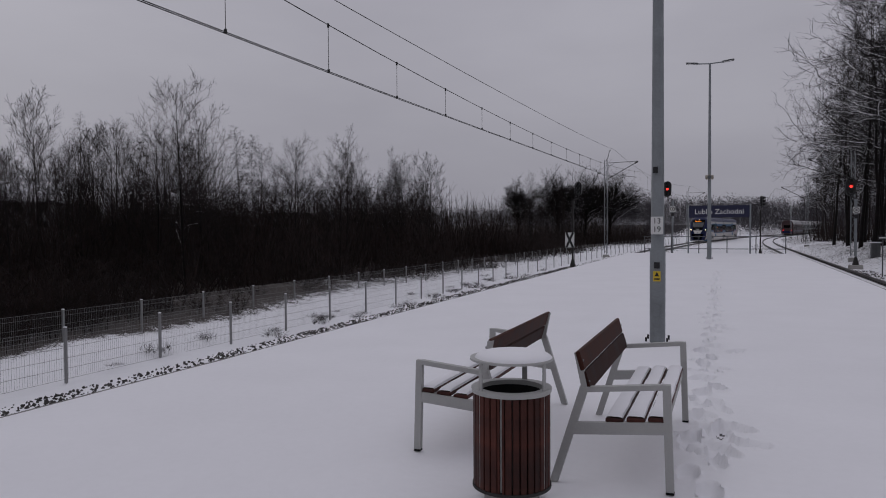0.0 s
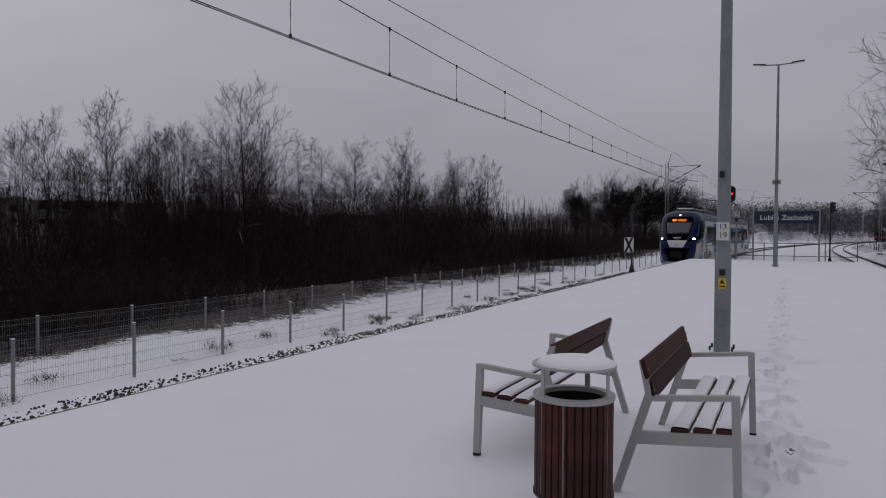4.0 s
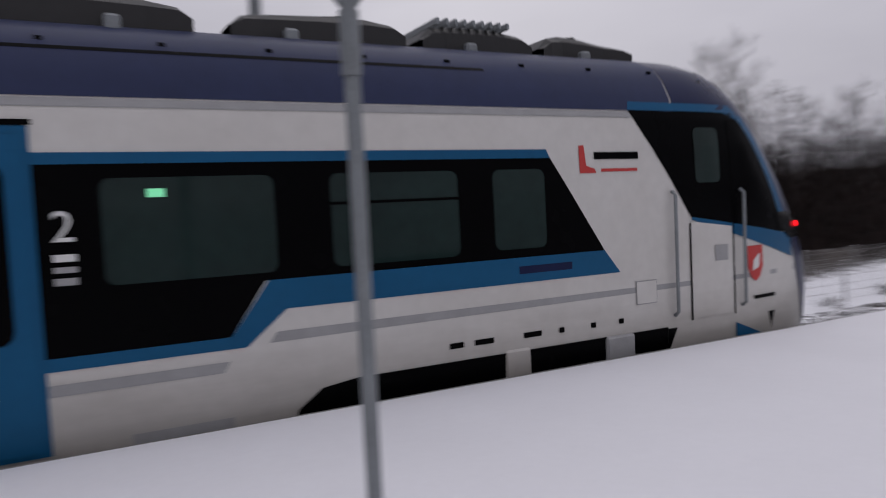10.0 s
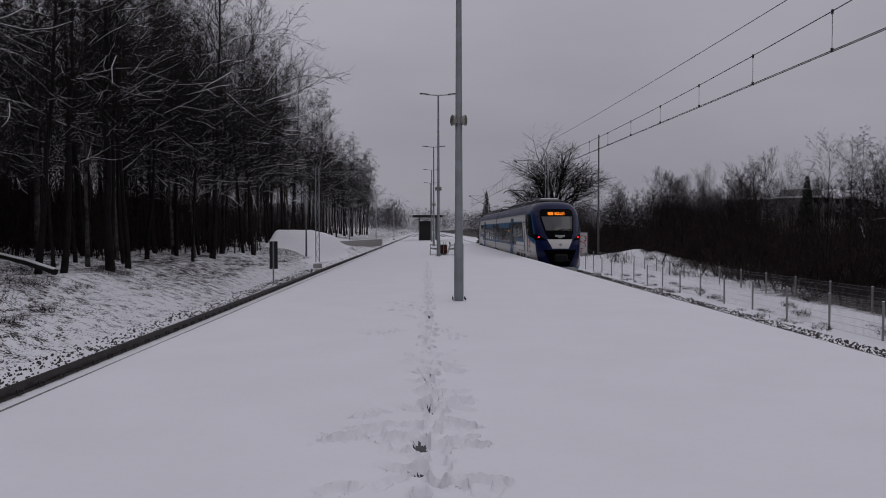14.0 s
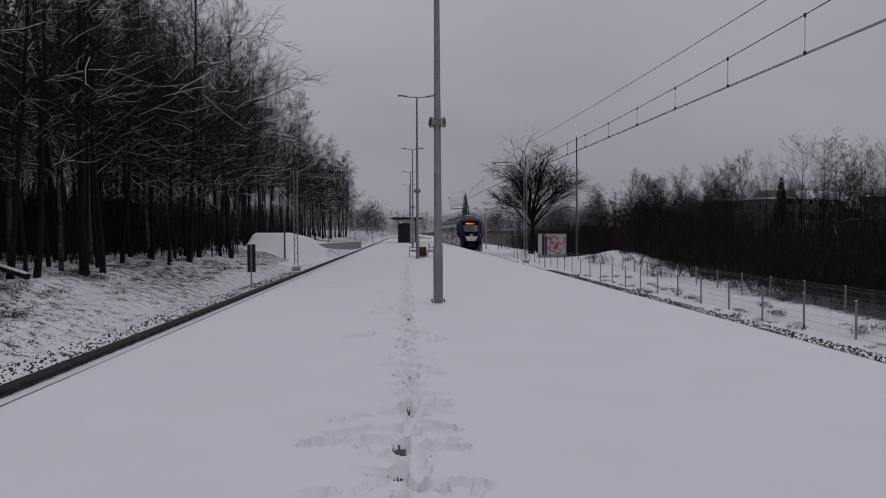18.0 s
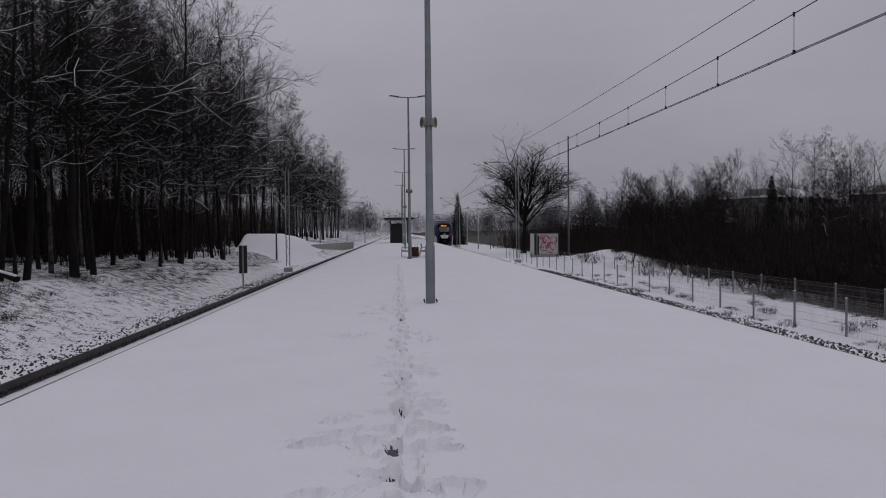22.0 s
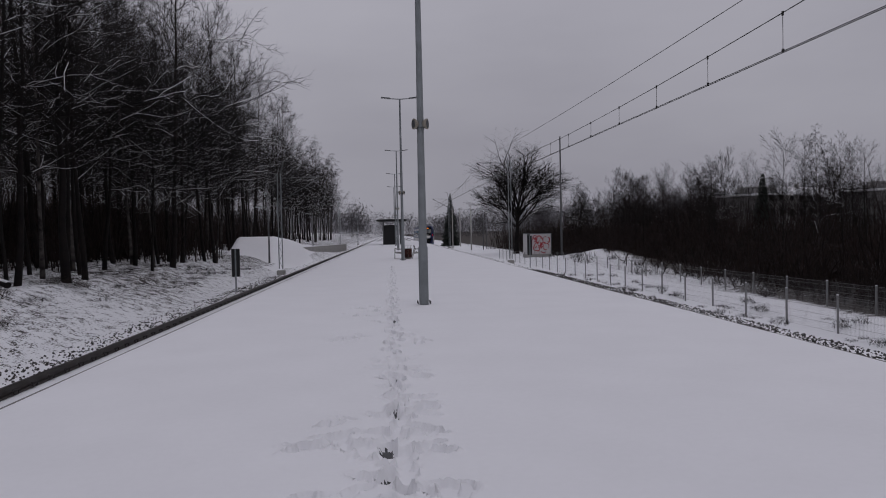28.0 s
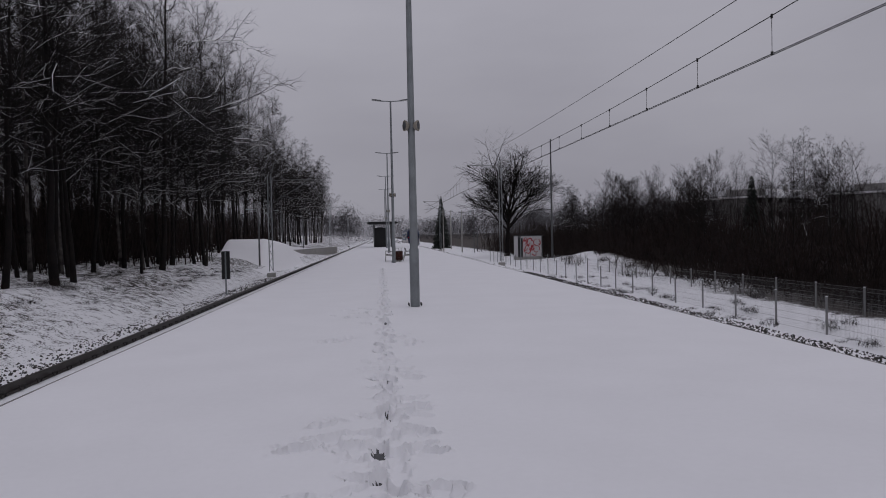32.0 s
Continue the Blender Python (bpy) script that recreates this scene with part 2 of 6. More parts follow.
LAMP_WARM = glow("warm_headlight", (1.0, 0.82, 0.5), 5.0)
LAMP_DIM = glow("dim_upper_headlight", (1.0, 0.88, 0.62), 5.0)
SLAB = material("damp_dark_concrete", (0.2, 0.19, 0.18), 0.7, vary=0.3, scale=2, fine=40)


# ---- mesh tools ----
class Geo:
    """Vertices and faces of one part."""

    def __init__(self):
        self.v, self.f = [], []

    def add(self, verts, faces):
        k = len(self.v)
        self.v += [tuple(p) for p in verts]
        self.f += [tuple(i + k for i in q) for q in faces]
        return self

    def box(self, c, s, bev=0.0, m=None):
        """A box at its centre c with sizes s and chamfered edges."""
        h = [x / 2 for x in s]
        b = min(bev, *[x * 0.45 for x in h])
        vs, idx = [], {}
        for sx in (-1, 1):
            for sy in (-1, 1):
                for sz in (-1, 1):
                    sg = (sx, sy, sz)
                    for ax in range(3):
                        if b == 0 and ax:
                            idx[sg, ax] = idx[sg, 0]
                            continue
                        idx[sg, ax] = len(vs)
                        vs.append(tuple(sg[k] * (h[k] if k == ax else h[k] - b) for k in range(3)))
        fs = []
        for ax in range(3):
            o1, o2 = [k for k in range(3) if k != ax]
            for s1 in (-1, 1):
                q = []
                for a, bb in ((-1, -1), (1, -1), (1, 1), (-1, 1)):
                    sg = [0, 0, 0]
                    sg[ax], sg[o1], sg[o2] = s1, a, bb
                    q.append(idx[tuple(sg), ax])
                flip = (s1 > 0) == (ax == 1)
                fs.append(q[::-1] if flip else q)
        if b:
            for ax in range(3):
                o1, o2 = [k for k in range(3) if k != ax]
                for a in (-1, 1):
                    for bb in (-1, 1):
                        q = []
                        for s1, which in ((-1, o1), (1, o1), (1, o2), (-1, o2)):
                            sg = [0, 0, 0]
                            sg[ax], sg[o1], sg[o2] = s1, a, bb
                            q.append(idx[tuple(sg), which])
                        fs.append(q)
            for sx in (-1, 1):
                for sy in (-1, 1):
                    for sz in (-1, 1):
                        fs.append([idx[(sx, sy, sz), k] for k in range(3)])
        m = m or Matrix()
        vs = [m @ Vector(p) + Vector(c) for p in vs]
        return self.add(vs, fs)

    def tube(self, pts, radii, n=8, cap=True):
        """A tapered tube along points."""
        pts = [Vector(p) for p in pts]
        if isinstance(radii, (int, float)):
            radii = [radii] * len(pts)
        k0 = len(self.v)
        ref = None
        for i, p in enumerate(pts):
            d = (pts[min(i + 1, len(pts) - 1)] - pts[max(i - 1, 0)]).normalized()
            if ref is None:
                ref = d.orthogonal().normalized()
            ref = (ref - d * ref.dot(d)).normalized()
            side = d.cross(ref)
            for j in range(n):
                a = 2 * math.pi * j / n
                self.v.append(tuple(p + (ref * math.cos(a) + side * math.sin(a)) * radii[i]))
        for i in range(len(pts) - 1):
            for j in range(n):
                a, b = k0 + i * n + j, k0 + i * n + (j + 1) % n
                self.f.append((a, b, b + n, a + n))
        if cap:
            self.f.append(tuple(k0 + j for j in range(n))[::-1])
            self.f.append(tuple(k0 + (len(pts) - 1) * n + j for j in range(n)))
        return self

    def prism(self, poly, a, b, axis="y"):
        """A polygon of two coordinates swept along an axis from a to b."""
        def at(p, t):
            return {"x": (t, p[0], p[1]), "y": (p[0], t, p[1]), "z": (p[0], p[1], t)}[axis]
        n = len(poly)
        vs = [at(p, a) for p in poly] + [at(p, b) for p in poly]
        fs = [tuple(range(n))[::-1], tuple(range(n, 2 * n))] + [(i, (i + 1) % n, n + (i + 1) % n, n + i) for i in range(n)]
        return self.add(vs, fs)

    def grid(self, rows, close=False):
        """Rows of points, skinned."""
        n = len(rows[0])
        fs = []
        for i in range(len(rows) - 1):
            for j in range(n - (0 if close else 1)):
                fs.append((i * n + j, i * n + (j + 1) % n, (i + 1) * n + (j + 1) % n, (i + 1) * n + j))
        return self.add([p for r in rows for p in r], fs)

    def moved(self, m):
        self.v = [tuple(m @ Vector(p)) for p in self.v]
        return self

    def mesh(self, name, mat, smooth=None):
        me = bpy.data.meshes.new(name)
        me.from_pydata(self.v, [], self.f)
        me.materials.append(mat)
        if smooth is not None:
            me.polygons.foreach_set("use_smooth", [True] * len(me.polygons))
            me.set_sharp_from_angle(angle=radians(smooth))
        me.update()
        return me


def part(name, geo, mat, parent=None, label="", smooth=None, at=None, fix=False):
    """Links a Geo (or a mesh) as one mesh object under a thing or a part."""
    me = geo if isinstance(geo, bpy.types.Mesh) else geo.mesh(name, mat, smooth)
    if fix:
        bm = bmesh.new()
        bm.from_mesh(me)
        bmesh.ops.recalc_face_normals(bm, faces=bm.faces)
        bm.to_mesh(me)
        bm.free()
    ob = new(name, me)
    if parent:
        ob.parent = parent
    if at is not None:
        ob.matrix_basis = at
    if label:
        ob["label"] = label
    return ob


def thing(name, label, category, at=None, group="", kind=""):
    """An Empty at a thing's base, which parents its parts."""
    ob = new(name)
    ob.empty_display_size = 0.2
    if at is not None:
        ob.matrix_basis = at
    return tagged(ob, label, category, group, kind)


def words(name, text, size, mat, parent, at, depth=0.002, align="CENTER", spacing=1.0):
    """Raised letters in the built-in font, as a mesh."""
    cu = bpy.data.curves.new(name, "FONT")
    cu.body, cu.size, cu.extrude, cu.align_x, cu.align_y = text, size, depth, align, "CENTER"
    cu.space_character = spacing
    tmp = bpy.data.objects.new(name, cu)
    scene.collection.objects.link(tmp)
    dg = bpy.context.evaluated_depsgraph_get()
    me = bpy.data.meshes.new_from_object(tmp.evaluated_get(dg))
    bpy.data.objects.remove(tmp)
    me.materials.clear()
    me.materials.append(mat)
    ob = new(name, me)
    ob.parent = parent
    ob.matrix_basis = at
    return ob


# ---- the plan ----
EDGE_W, EDGE_E = -5.37, 3.58          # platform edges
RAIL_Z = -0.76                        # top of rail; the platform's snow is 0
TRACK_W, TRACK_E = -7.02, 5.30        # track centres along the platform
PLAT_N, PLAT_S = 44.0, -150.0


def west_track(y):
    """Centre of the west track: straight past the platform, then a long curve."""
    return TRACK_W + (max(0.0, y - 50.0) ** 2) / 1426.0


def east_track(y):
    return TRACK_E + (max(0.0, y - 90.0) ** 2) / 1426.0


def height(x, y):
    """Height of the ground."""
    w = west_track(y) - TRACK_W
    u = x - w
    if u < -4:
        pts = ((-2000, 7), (-230, 3.4), (-120, 2.6), (-70, 1.0), (-45, -0.6), (-24, -1.1), (-13.6, -1.2), (-11.6, -1.38), (-9.8, -1.22), (-9.2, -1.1), (-5.5, -1.0), (-4, -0.98))
    else:
        if x > 4.5 and y > 90:
            u = x - (east_track(y) - TRACK_E)
        pts = ((-4, -0.98), (6.6, -0.98), (7.4, -0.95), (8.8, -0.45), (11.0, 0.12), (14.0, 0.45), (30, 1.2), (90, 3.5), (260, 9.0), (2000, 20))
    for (a, za), (b, zb) in zip(pts, pts[1:]):
        if u <= b:
            k = (u - a) / (b - a)
            k = k * k * (3 - 2 * k) if b - a < 60 else k
            z = za + (zb - za) * k
            break
    if u > 7 and y > 60 and u < 60:
        z = min(z, z + (-0.85 - z) * min(1.0, (y - 60) / 70.0))
    off = min(1.0, max(0.0, (abs(u + 1.0) - 8.5) / 3.0))
    z += 1.05 * math.exp(-((x + 17.2) / 2.6) ** 2 - ((y + 57) / 9.0) ** 2) + 0.5 * math.exp(-((x + 16.5) / 2.0) ** 2 - ((y - 24) / 7.0) ** 2)
    return z + off * (0.16 * noise.noise((x * 0.35, y * 0.35, 0)) + 0.05 * noise.noise((x * 1.7, y * 1.7, 3)))


def spread(lo, hi, near, step, grow=1.22):
    """Grid lines that lie close by and open out far away."""
    out = list(np.arange(-near, near + step / 2, step))
    d, s = near, step
    while d < hi:
        s *= grow
        d += s
        out.append(min(d, hi))
    d, s = near, step
    while d < -lo:
        s *= grow
        d += s
        out.insert(0, max(-d, lo))
    return out


def build_ground():
    xs, ys = spread(-1600, 1600, 30, 0.45), spread(-1700, 1700, 70, 0.7)
    g = Geo()
    g.grid([[(x, y, height(x, y)) for x in xs] for y in ys])
    ob = part("ground", g, GROUND, smooth=80)
    tagged(ob, "snow-covered ground with brown grass and leaf litter", "ground", kind="structure")


build_ground()


rf = random.Random(8)
TRODDEN = {}                          # dents by square metre: x, y, cos, sin, half width, half length, depth


def footprint(x, y, yaw, deep=0.035, size=1.0):
    """One dent in the snow cover, noted in the squares that it touches."""
    a = radians(yaw)
    dent = (x, y, math.cos(a), math.sin(a), 0.05 * size * rf.uniform(0.85, 1.2), 0.135 * size * rf.uniform(0.85, 1.15), deep)
    for i in (-1, 0, 1):
        for j in (-1, 0, 1):
            TRODDEN.setdefault((math.floor(x) + i, math.floor(y) + j), []).append(dent)


def scuffs(x, y, rx, ry, n):
    """A patch trampled to and fro."""
    for _ in range(n):
        footprint(x + rf.gauss(0, rx), y + rf.gauss(0, ry), rf.uniform(0, 180), rf.uniform(0.03, 0.06), rf.uniform(0.65, 1.2))


def trodden(x, y):
    """How far the snow is pressed down, and pushed up round the dents."""
    z = 0.0
    for px, py, c, s, w, h, deep in TRODDEN.get((math.floor(x), math.floor(y)), ()):
        u, v = ((x - px) * c + (y - py) * s) / w, ((y - py) * c - (x - px) * s) / h
        q = u * u + v * v
        if q < 4.0:
            q += 0.5 * noise.noise((x * 21, y * 21, px))
            z = min(z, -deep * max(0.0, min(1.0, (1.5 - q) * 1.9))) if q < 1.5 else (z + 0.3 * deep * max(0.0, 1 - abs(q - 2.1) / 0.7) if z >= 0 else z)
    return z


y, k = -2.7, 0
while y > -34:
    footprint(-0.01 + 0.045 * (-1) ** k + rf.gauss(0, 0.025), y, rf.uniform(-14, 14), rf.uniform(0.05, 0.082))
    k += 1
    y -= rf.uniform(0.2, 0.36)
for x, y, rx, ry, n in ((0.45, -5.15, 0.13, 0.1, 9), (0.22, -5.3, 0.12, 0.2, 7), (0.4, -4.2, 0.1, 0.06, 5), (-0.25, -5.0, 0.08, 0.5, 10), (-0.3, -4.15, 0.07, 0.1, 5), (-0.22, -6.4, 0.08, 0.5, 8), (0.72, -10.5, 0.14, 0.35, 7), (0.5, -14.3, 0.2, 0.9, 10),
                        (-0.3, -9.9, 0.08, 0.5, 7), (-0.28, -7.6, 0.06, 0.5, 5), (0.0, -4.8, 0.12, 0.9, 16), (0.02, -8.5, 0.09, 2.0, 16), (0.35, -5.75, 0.14, 0.12, 4), (0.1, -3.4, 0.35, 0.35, 10)):
    scuffs(x, y, rx, ry, n)
y, k = 4.3, 0
while y < 26:
    footprint(-0.08 - 0.006 * (y - 5) + 0.06 * (-1) ** k + rf.gauss(0, 0.04), y, rf.uniform(-16, 16), rf.uniform(0.035, 0.075))
    k += 1
    y += rf.uniform(0.28, 0.46)
for x, y, rx, ry, n in ((0.08, 5.5, 0.1, 0.2, 7), (0.0, 4.9, 0.06, 0.3, 4), (-0.12, 7.0, 0.06, 0.4, 6), (-0.1, 9.5, 0.1, 1.2, 8), (-0.15, 15, 0.12, 3.0, 10)):
    scuffs(x, y, rx, ry, n)
PAVING = material("wet_dark_paving", (0.10, 0.10, 0.105), 0.7, vary=0.4, scale=8, fine=60)


def build_platform():
    top = thing("platform", "long island platform under smooth fresh snow, trodden along its middle", "platform", kind="structure")
    g = Geo()
    xs = [EDGE_W + 0.004, EDGE_W + 0.012, EDGE_W + 0.05] + list(np.linspace(EDGE_W + 0.3, -1.3, 14)) + list(np.arange(-0.9, 1.25, 0.019)) + list(np.linspace(1.5, EDGE_E - 0.3, 8)) + [EDGE_E - 0.05, EDGE_E - 0.012, EDGE_E - 0.004]
    ys = list(np.arange(PLAT_S, -34, 3.0)) + list(np.arange(-34, -16, 0.1)) + list(np.arange(-16, -8, 0.05)) + list(np.arange(-8, -2.4, 0.022)) + list(np.arange(-2.4, 3.9, 0.4)) + list(np.arange(3.9, 9, 0.035)) + list(np.arange(9, 16, 0.06)) + list(np.arange(16, 26.5, 0.12)) + list(np.arange(26.5, PLAT_N - 0.5, 0.5)) + [PLAT_N - 0.1, PLAT_N - 0.02]

    def z(x, y):
        e = min(x - EDGE_W, EDGE_E - x)
        lip = -0.03 * max(0.0, 1 - e / 0.025) ** 1.5
        return lip + 0.008 * noise.noise((x * 0.6, y * 0.25, 0)) + 0.003 * noise.noise((x * 2, y * 2, 5)) - 0.004 + trodden(x, y)
    g.grid([[(x, y, z(x, y)) for x in xs] for y in ys])
    cover = part("snow_cover", g, SNOW, top, "smooth fresh snow cover with a trail of footprints", smooth=60).data
    cover.materials.append(PAVING)
    # the deepest prints bare the paving
    for p in cover.polygons:
        if -1.0 < p.center.x < 1.3 and p.center.z < -0.074 + 0.006 * noise.noise((p.center.x * 30, p.center.y * 30, 0)):
            p.material_index = 1
    for x, s in ((EDGE_W, 1), (EDGE_E, -1)):
        slab = Geo()
        for k in range(int((PLAT_N - PLAT_S) / 4)):
            y = PLAT_S + 4 * k + 2
            slab.box((x + s * (0.17 if s > 0 else 0.19), y, -0.103), (0.5, 3.985, 0.15), 0.012)
        part("edge_slab", slab, SLAB, top, "grey concrete edge slabs")
        wall = Geo().box((x + s * 0.38, (PLAT_N + PLAT_S) / 2, -0.55), (0.24, PLAT_N - PLAT_S, 0.68), 0.02)
        part("retaining_wall", wall, CONCRETE, top)
    end = Geo().box((0.5 * (EDGE_W + EDGE_E), PLAT_N - 0.1, -0.47), (EDGE_E - EDGE_W - 1.0, 0.16, 0.85), 0.02)
    part("end_wall", end, CONCRETE, top)


build_platform()


def bed_z(off):
    """Height of the ballast bed below the rail's top, across the track."""
    return float(np.interp(abs(off), (0, 0.6, 1.3, 2.2, 2.6, 3.0), (-0.15, -0.168, -0.18, -0.19, -0.30, -0.5)))


def build_track(name, label, centre, y0, y1):
    top = thing(name, label, "railway track", kind="structure")

    def along(off, z0, z1, w, ys):
        rows = []
        for y in ys:
            d = (centre(y + 0.5) - centre(y - 0.5))
            nx, ny = 1 / math.hypot(1, d), -d / math.hypot(1, d)
            c = centre(y)
            rows.append([(c + nx * (off + a), y + ny * (off + a), b) for a, b in ((-w, z0), (-w * 0.9, z1), (w * 0.9, z1), (w, z0))])
        return rows
    ys = list(np.arange(y0, y1, 4.0)) + [y1]
    for off in (-0.7525, 0.7525):
        g = Geo()
        g.grid(along(off, RAIL_Z - 0.04, RAIL_Z, 0.036, ys))
        g.grid(along(off, RAIL_Z - 0.13, RAIL_Z - 0.04, 0.012, ys))
        g.grid(along(off, RAIL_Z - 0.16, RAIL_Z - 0.13, 0.07, ys))
        part("rail", g, RAIL, top, "dark worn steel rail")
    slp, clip, stones, snow = Geo(), Geo(), Geo(), Geo()
    y = y0
    rnd = random.Random(5)
    while y < min(y1, 120):
        d = centre(y + 0.5) - centre(y - 0.5)
        m = Matrix.Rotation(-math.atan(d), 3, "Z")
        if y > -90:
            slp.box((centre(y), y, RAIL_Z - 0.236), (2.5, 0.24, 0.12), 0.02, m)
            if abs(y) < 70:
                for off in (-0.7525, 0.7525):
                    for s in (-1, 1):
                        p = m @ Vector((off + s * 0.1, 0, 0))
                        q = Vector((centre(y), y, RAIL_Z - 0.12)) + p
                        clip.tube([q + Vector((0, -0.07, -0.02)), q + Vector((0.03 * s, -0.035, 0.045)), q + Vector((-0.03 * s, 0.03, 0.04)), q + Vector((0.01 * s, 0.07, -0.02))], 0.015, 5)
        y += 0.6
    tagged(part("sleepers", slp, CONCRETE, top, "concrete sleepers under snow"), kind="stuff")
    tagged(part("rail_clips", clip, STEEL_DARK, top, "curled spring rail clips"), kind="stuff")
    for k in range(38000):
        yy = y0 + (min(y1, 110) - y0) * rnd.random() if k % 3 == 0 else rnd.uniform(-45, 45)
        side = rnd.choice((-1, 1))
        off = side * (rnd.uniform(0.86, 1.1) if rnd.random() < 0.25 else rnd.uniform(1.1, 2.75))
        if name == "track_west" and side < 0 and rnd.random() < 0.75:
            off = -rnd.uniform(1.55, 2.2)
        if rnd.random() > 0.85 + 0.7 * noise.noise((yy * 0.8, side * 9.3 + off * 0.5, 1.3)) - 0.9 * max(0, abs(off) - (2.0 if side < 0 else 1.7)):
            continue
        r = rnd.uniform(0.01, 0.036)
        a = abs(off)
        z = RAIL_Z + bed_z(off)
        c = Vector((centre(yy) + off, yy, z + r * 0.3))
        e = Euler((rnd.random() * 3, rnd.random() * 3, rnd.random() * 3)).to_matrix()
        pts = [c + e @ Vector(p) * r for p in ((1, .2, 0), (-.9, .3, .1), (0, 1, -.2), (.1, -1, .2), (0, .1, .9), (.2, 0, -.9))]
        stones.add(pts, ((0, 2, 4), (2, 1, 4), (1, 3, 4), (3, 0, 4), (2, 0, 5), (1, 2, 5), (3, 1, 5), (0, 3, 5)))
    tagged(part("ballast_stones", stones, BALLAST, top, "dark ballast stones poking out of snow"), kind="stuff")
    ysn = list(np.arange(y0, y1, 2.5)) + [y1]
    rows = []
    for yy in ysn:
        c = centre(yy)
        rows.append([(c + o, yy, RAIL_Z + h + 0.012 * noise.noise((o * 3, yy * 1.5, 2))) for o, h in [(o, bed_z(o)) for o in (-3.0, -2.6, -2.2, -1.7, -1.3, -0.85, -0.6, 0, 0.6, 0.85, 1.3, 1.7, 2.2, 2.6, 3.0)]])
    snow.grid(rows)
    part("ballast_bed", snow, SNOW, top, "ballast bed covered with snow", smooth=60)


build_track("track_west", "railway track half buried in snow", west_track, -400, 420)
build_track("track_east", "railway track with dark rails in snow", east_track, -400, 420)


BEIGE = material("beige_plastic", (0.32, 0.29, 0.24), 0.6, vary=0.15)


# ---- platform lamps ----
def lamp_post(y, x=-0.7, plate=False, speaker=True, tall=9.0):
    top = thing("lamp_post", "tall grey galvanised lamp post with twin flat lanterns", "lamp post", pose(x, y, 0), "platform lamp posts")
    g = Geo().tube([(0, 0, 0), (0, 0, 1.2), (0, 0, 1.22), (0, 0, tall)], [0.1, 0.1, 0.085, 0.045], 14)
    part("pole", g, GALV, top, smooth=40)
    g = Geo().box((0, 0, -0.03), (0.34, 0.34, 0.024), 0.005)
    part("base_plate", g, GALV, top)
    for sx in (-1, 1):
        for sy in (-1, 1):
            part("bolt", Geo().tube([(sx * 0.13, sy * 0.13, 0.02), (sx * 0.13, sy * 0.13, 0.075)], 0.014, 6), STEEL_DARK, top)
    part("bracket", Geo().tube([(-0.75, 0, tall + 0.02), (0, 0, tall - 0.02), (0.75, 0, tall + 0.02)], 0.028, 8), GALV, top)
    for s in (-1, 1):
        m = Matrix.Rotation(radians(-6 * s), 3, "Y")
        h = part("lantern", Geo().box((s * 0.78, 0, tall + 0.05), (0.52, 0.24, 0.055), 0.02, m), GALV_DARK, top, "flat grey lantern")
        part("lens", Geo().box((s * 0.78, 0, tall + 0.018), (0.4, 0.18, 0.012), 0.004, m), WHITE, h)
    if speaker:
        z = 3.78
        part("collar", Geo().tube([(0, 0, z - 0.07), (0, 0, z + 0.07)], 0.085, 14), GALV, top, smooth=40)
        for a in (20, 160, 270):
            m = Matrix.Rotation(radians(a), 4, "Z")
            s = part("loudspeaker", Geo().tube([m @ Vector((0.05, 0, z)), m @ Vector((0.08, 0, z)), m @ Vector((0.13, 0, z)), m @ Vector((0.155, 0, z))], [0.05, 0.08, 0.11, 0.115], 14), BEIGE, top, "small beige horn loudspeaker", smooth=40)
            part("grille", Geo().tube([m @ Vector((0.15, 0, z)), m @ Vector((0.16, 0, z))], 0.085, 14), GALV_DARK, s)
    if plate:
        p = part("number_plate", Geo().box((0, -0.112, 1.51), (0.15, 0.012, 0.225), 0.004), WHITE, top, "white plate with black figures")
        for z, w in ((1.565, "13"), (1.46, "19")):
            words("figures", w, 0.1, BLACK, p, pose(0, -0.119, z, 90, 0, 0))
        s = part("warning_sticker", Geo().box((0, -0.104, 0.86), (0.09, 0.006, 0.13), 0.001), YELLOW, top, "yellow warning sticker")
        part("triangle", Geo().prism([(-0.03, 0.86), (0.03, 0.86), (0, 0.915)], -0.112, -0.1075), BLACK, s)
        part("text_bar", Geo().box((0, -0.108, 0.825), (0.07, 0.002, 0.018)), BLACK, s)
        part("dark_sticker", Geo().box((0, -0.103, 1.0), (0.07, 0.006, 0.08)), BLACK, top)
        part("dark_sticker", Geo().box((-0.02, -0.097, 2.22), (0.06, 0.006, 0.08)), BLACK, top)
        part("cable_box", Geo().box((0, -0.1, 0.42), (0.09, 0.02, 0.16), 0.004), GALV, top)
    return top


lamp_post(9.73, -0.755, plate=True, speaker=False)
lamp_post(35.6, -0.67)
for k in range(5):
    lamp_post(-15.18 - 25.3 * k, -0.66)


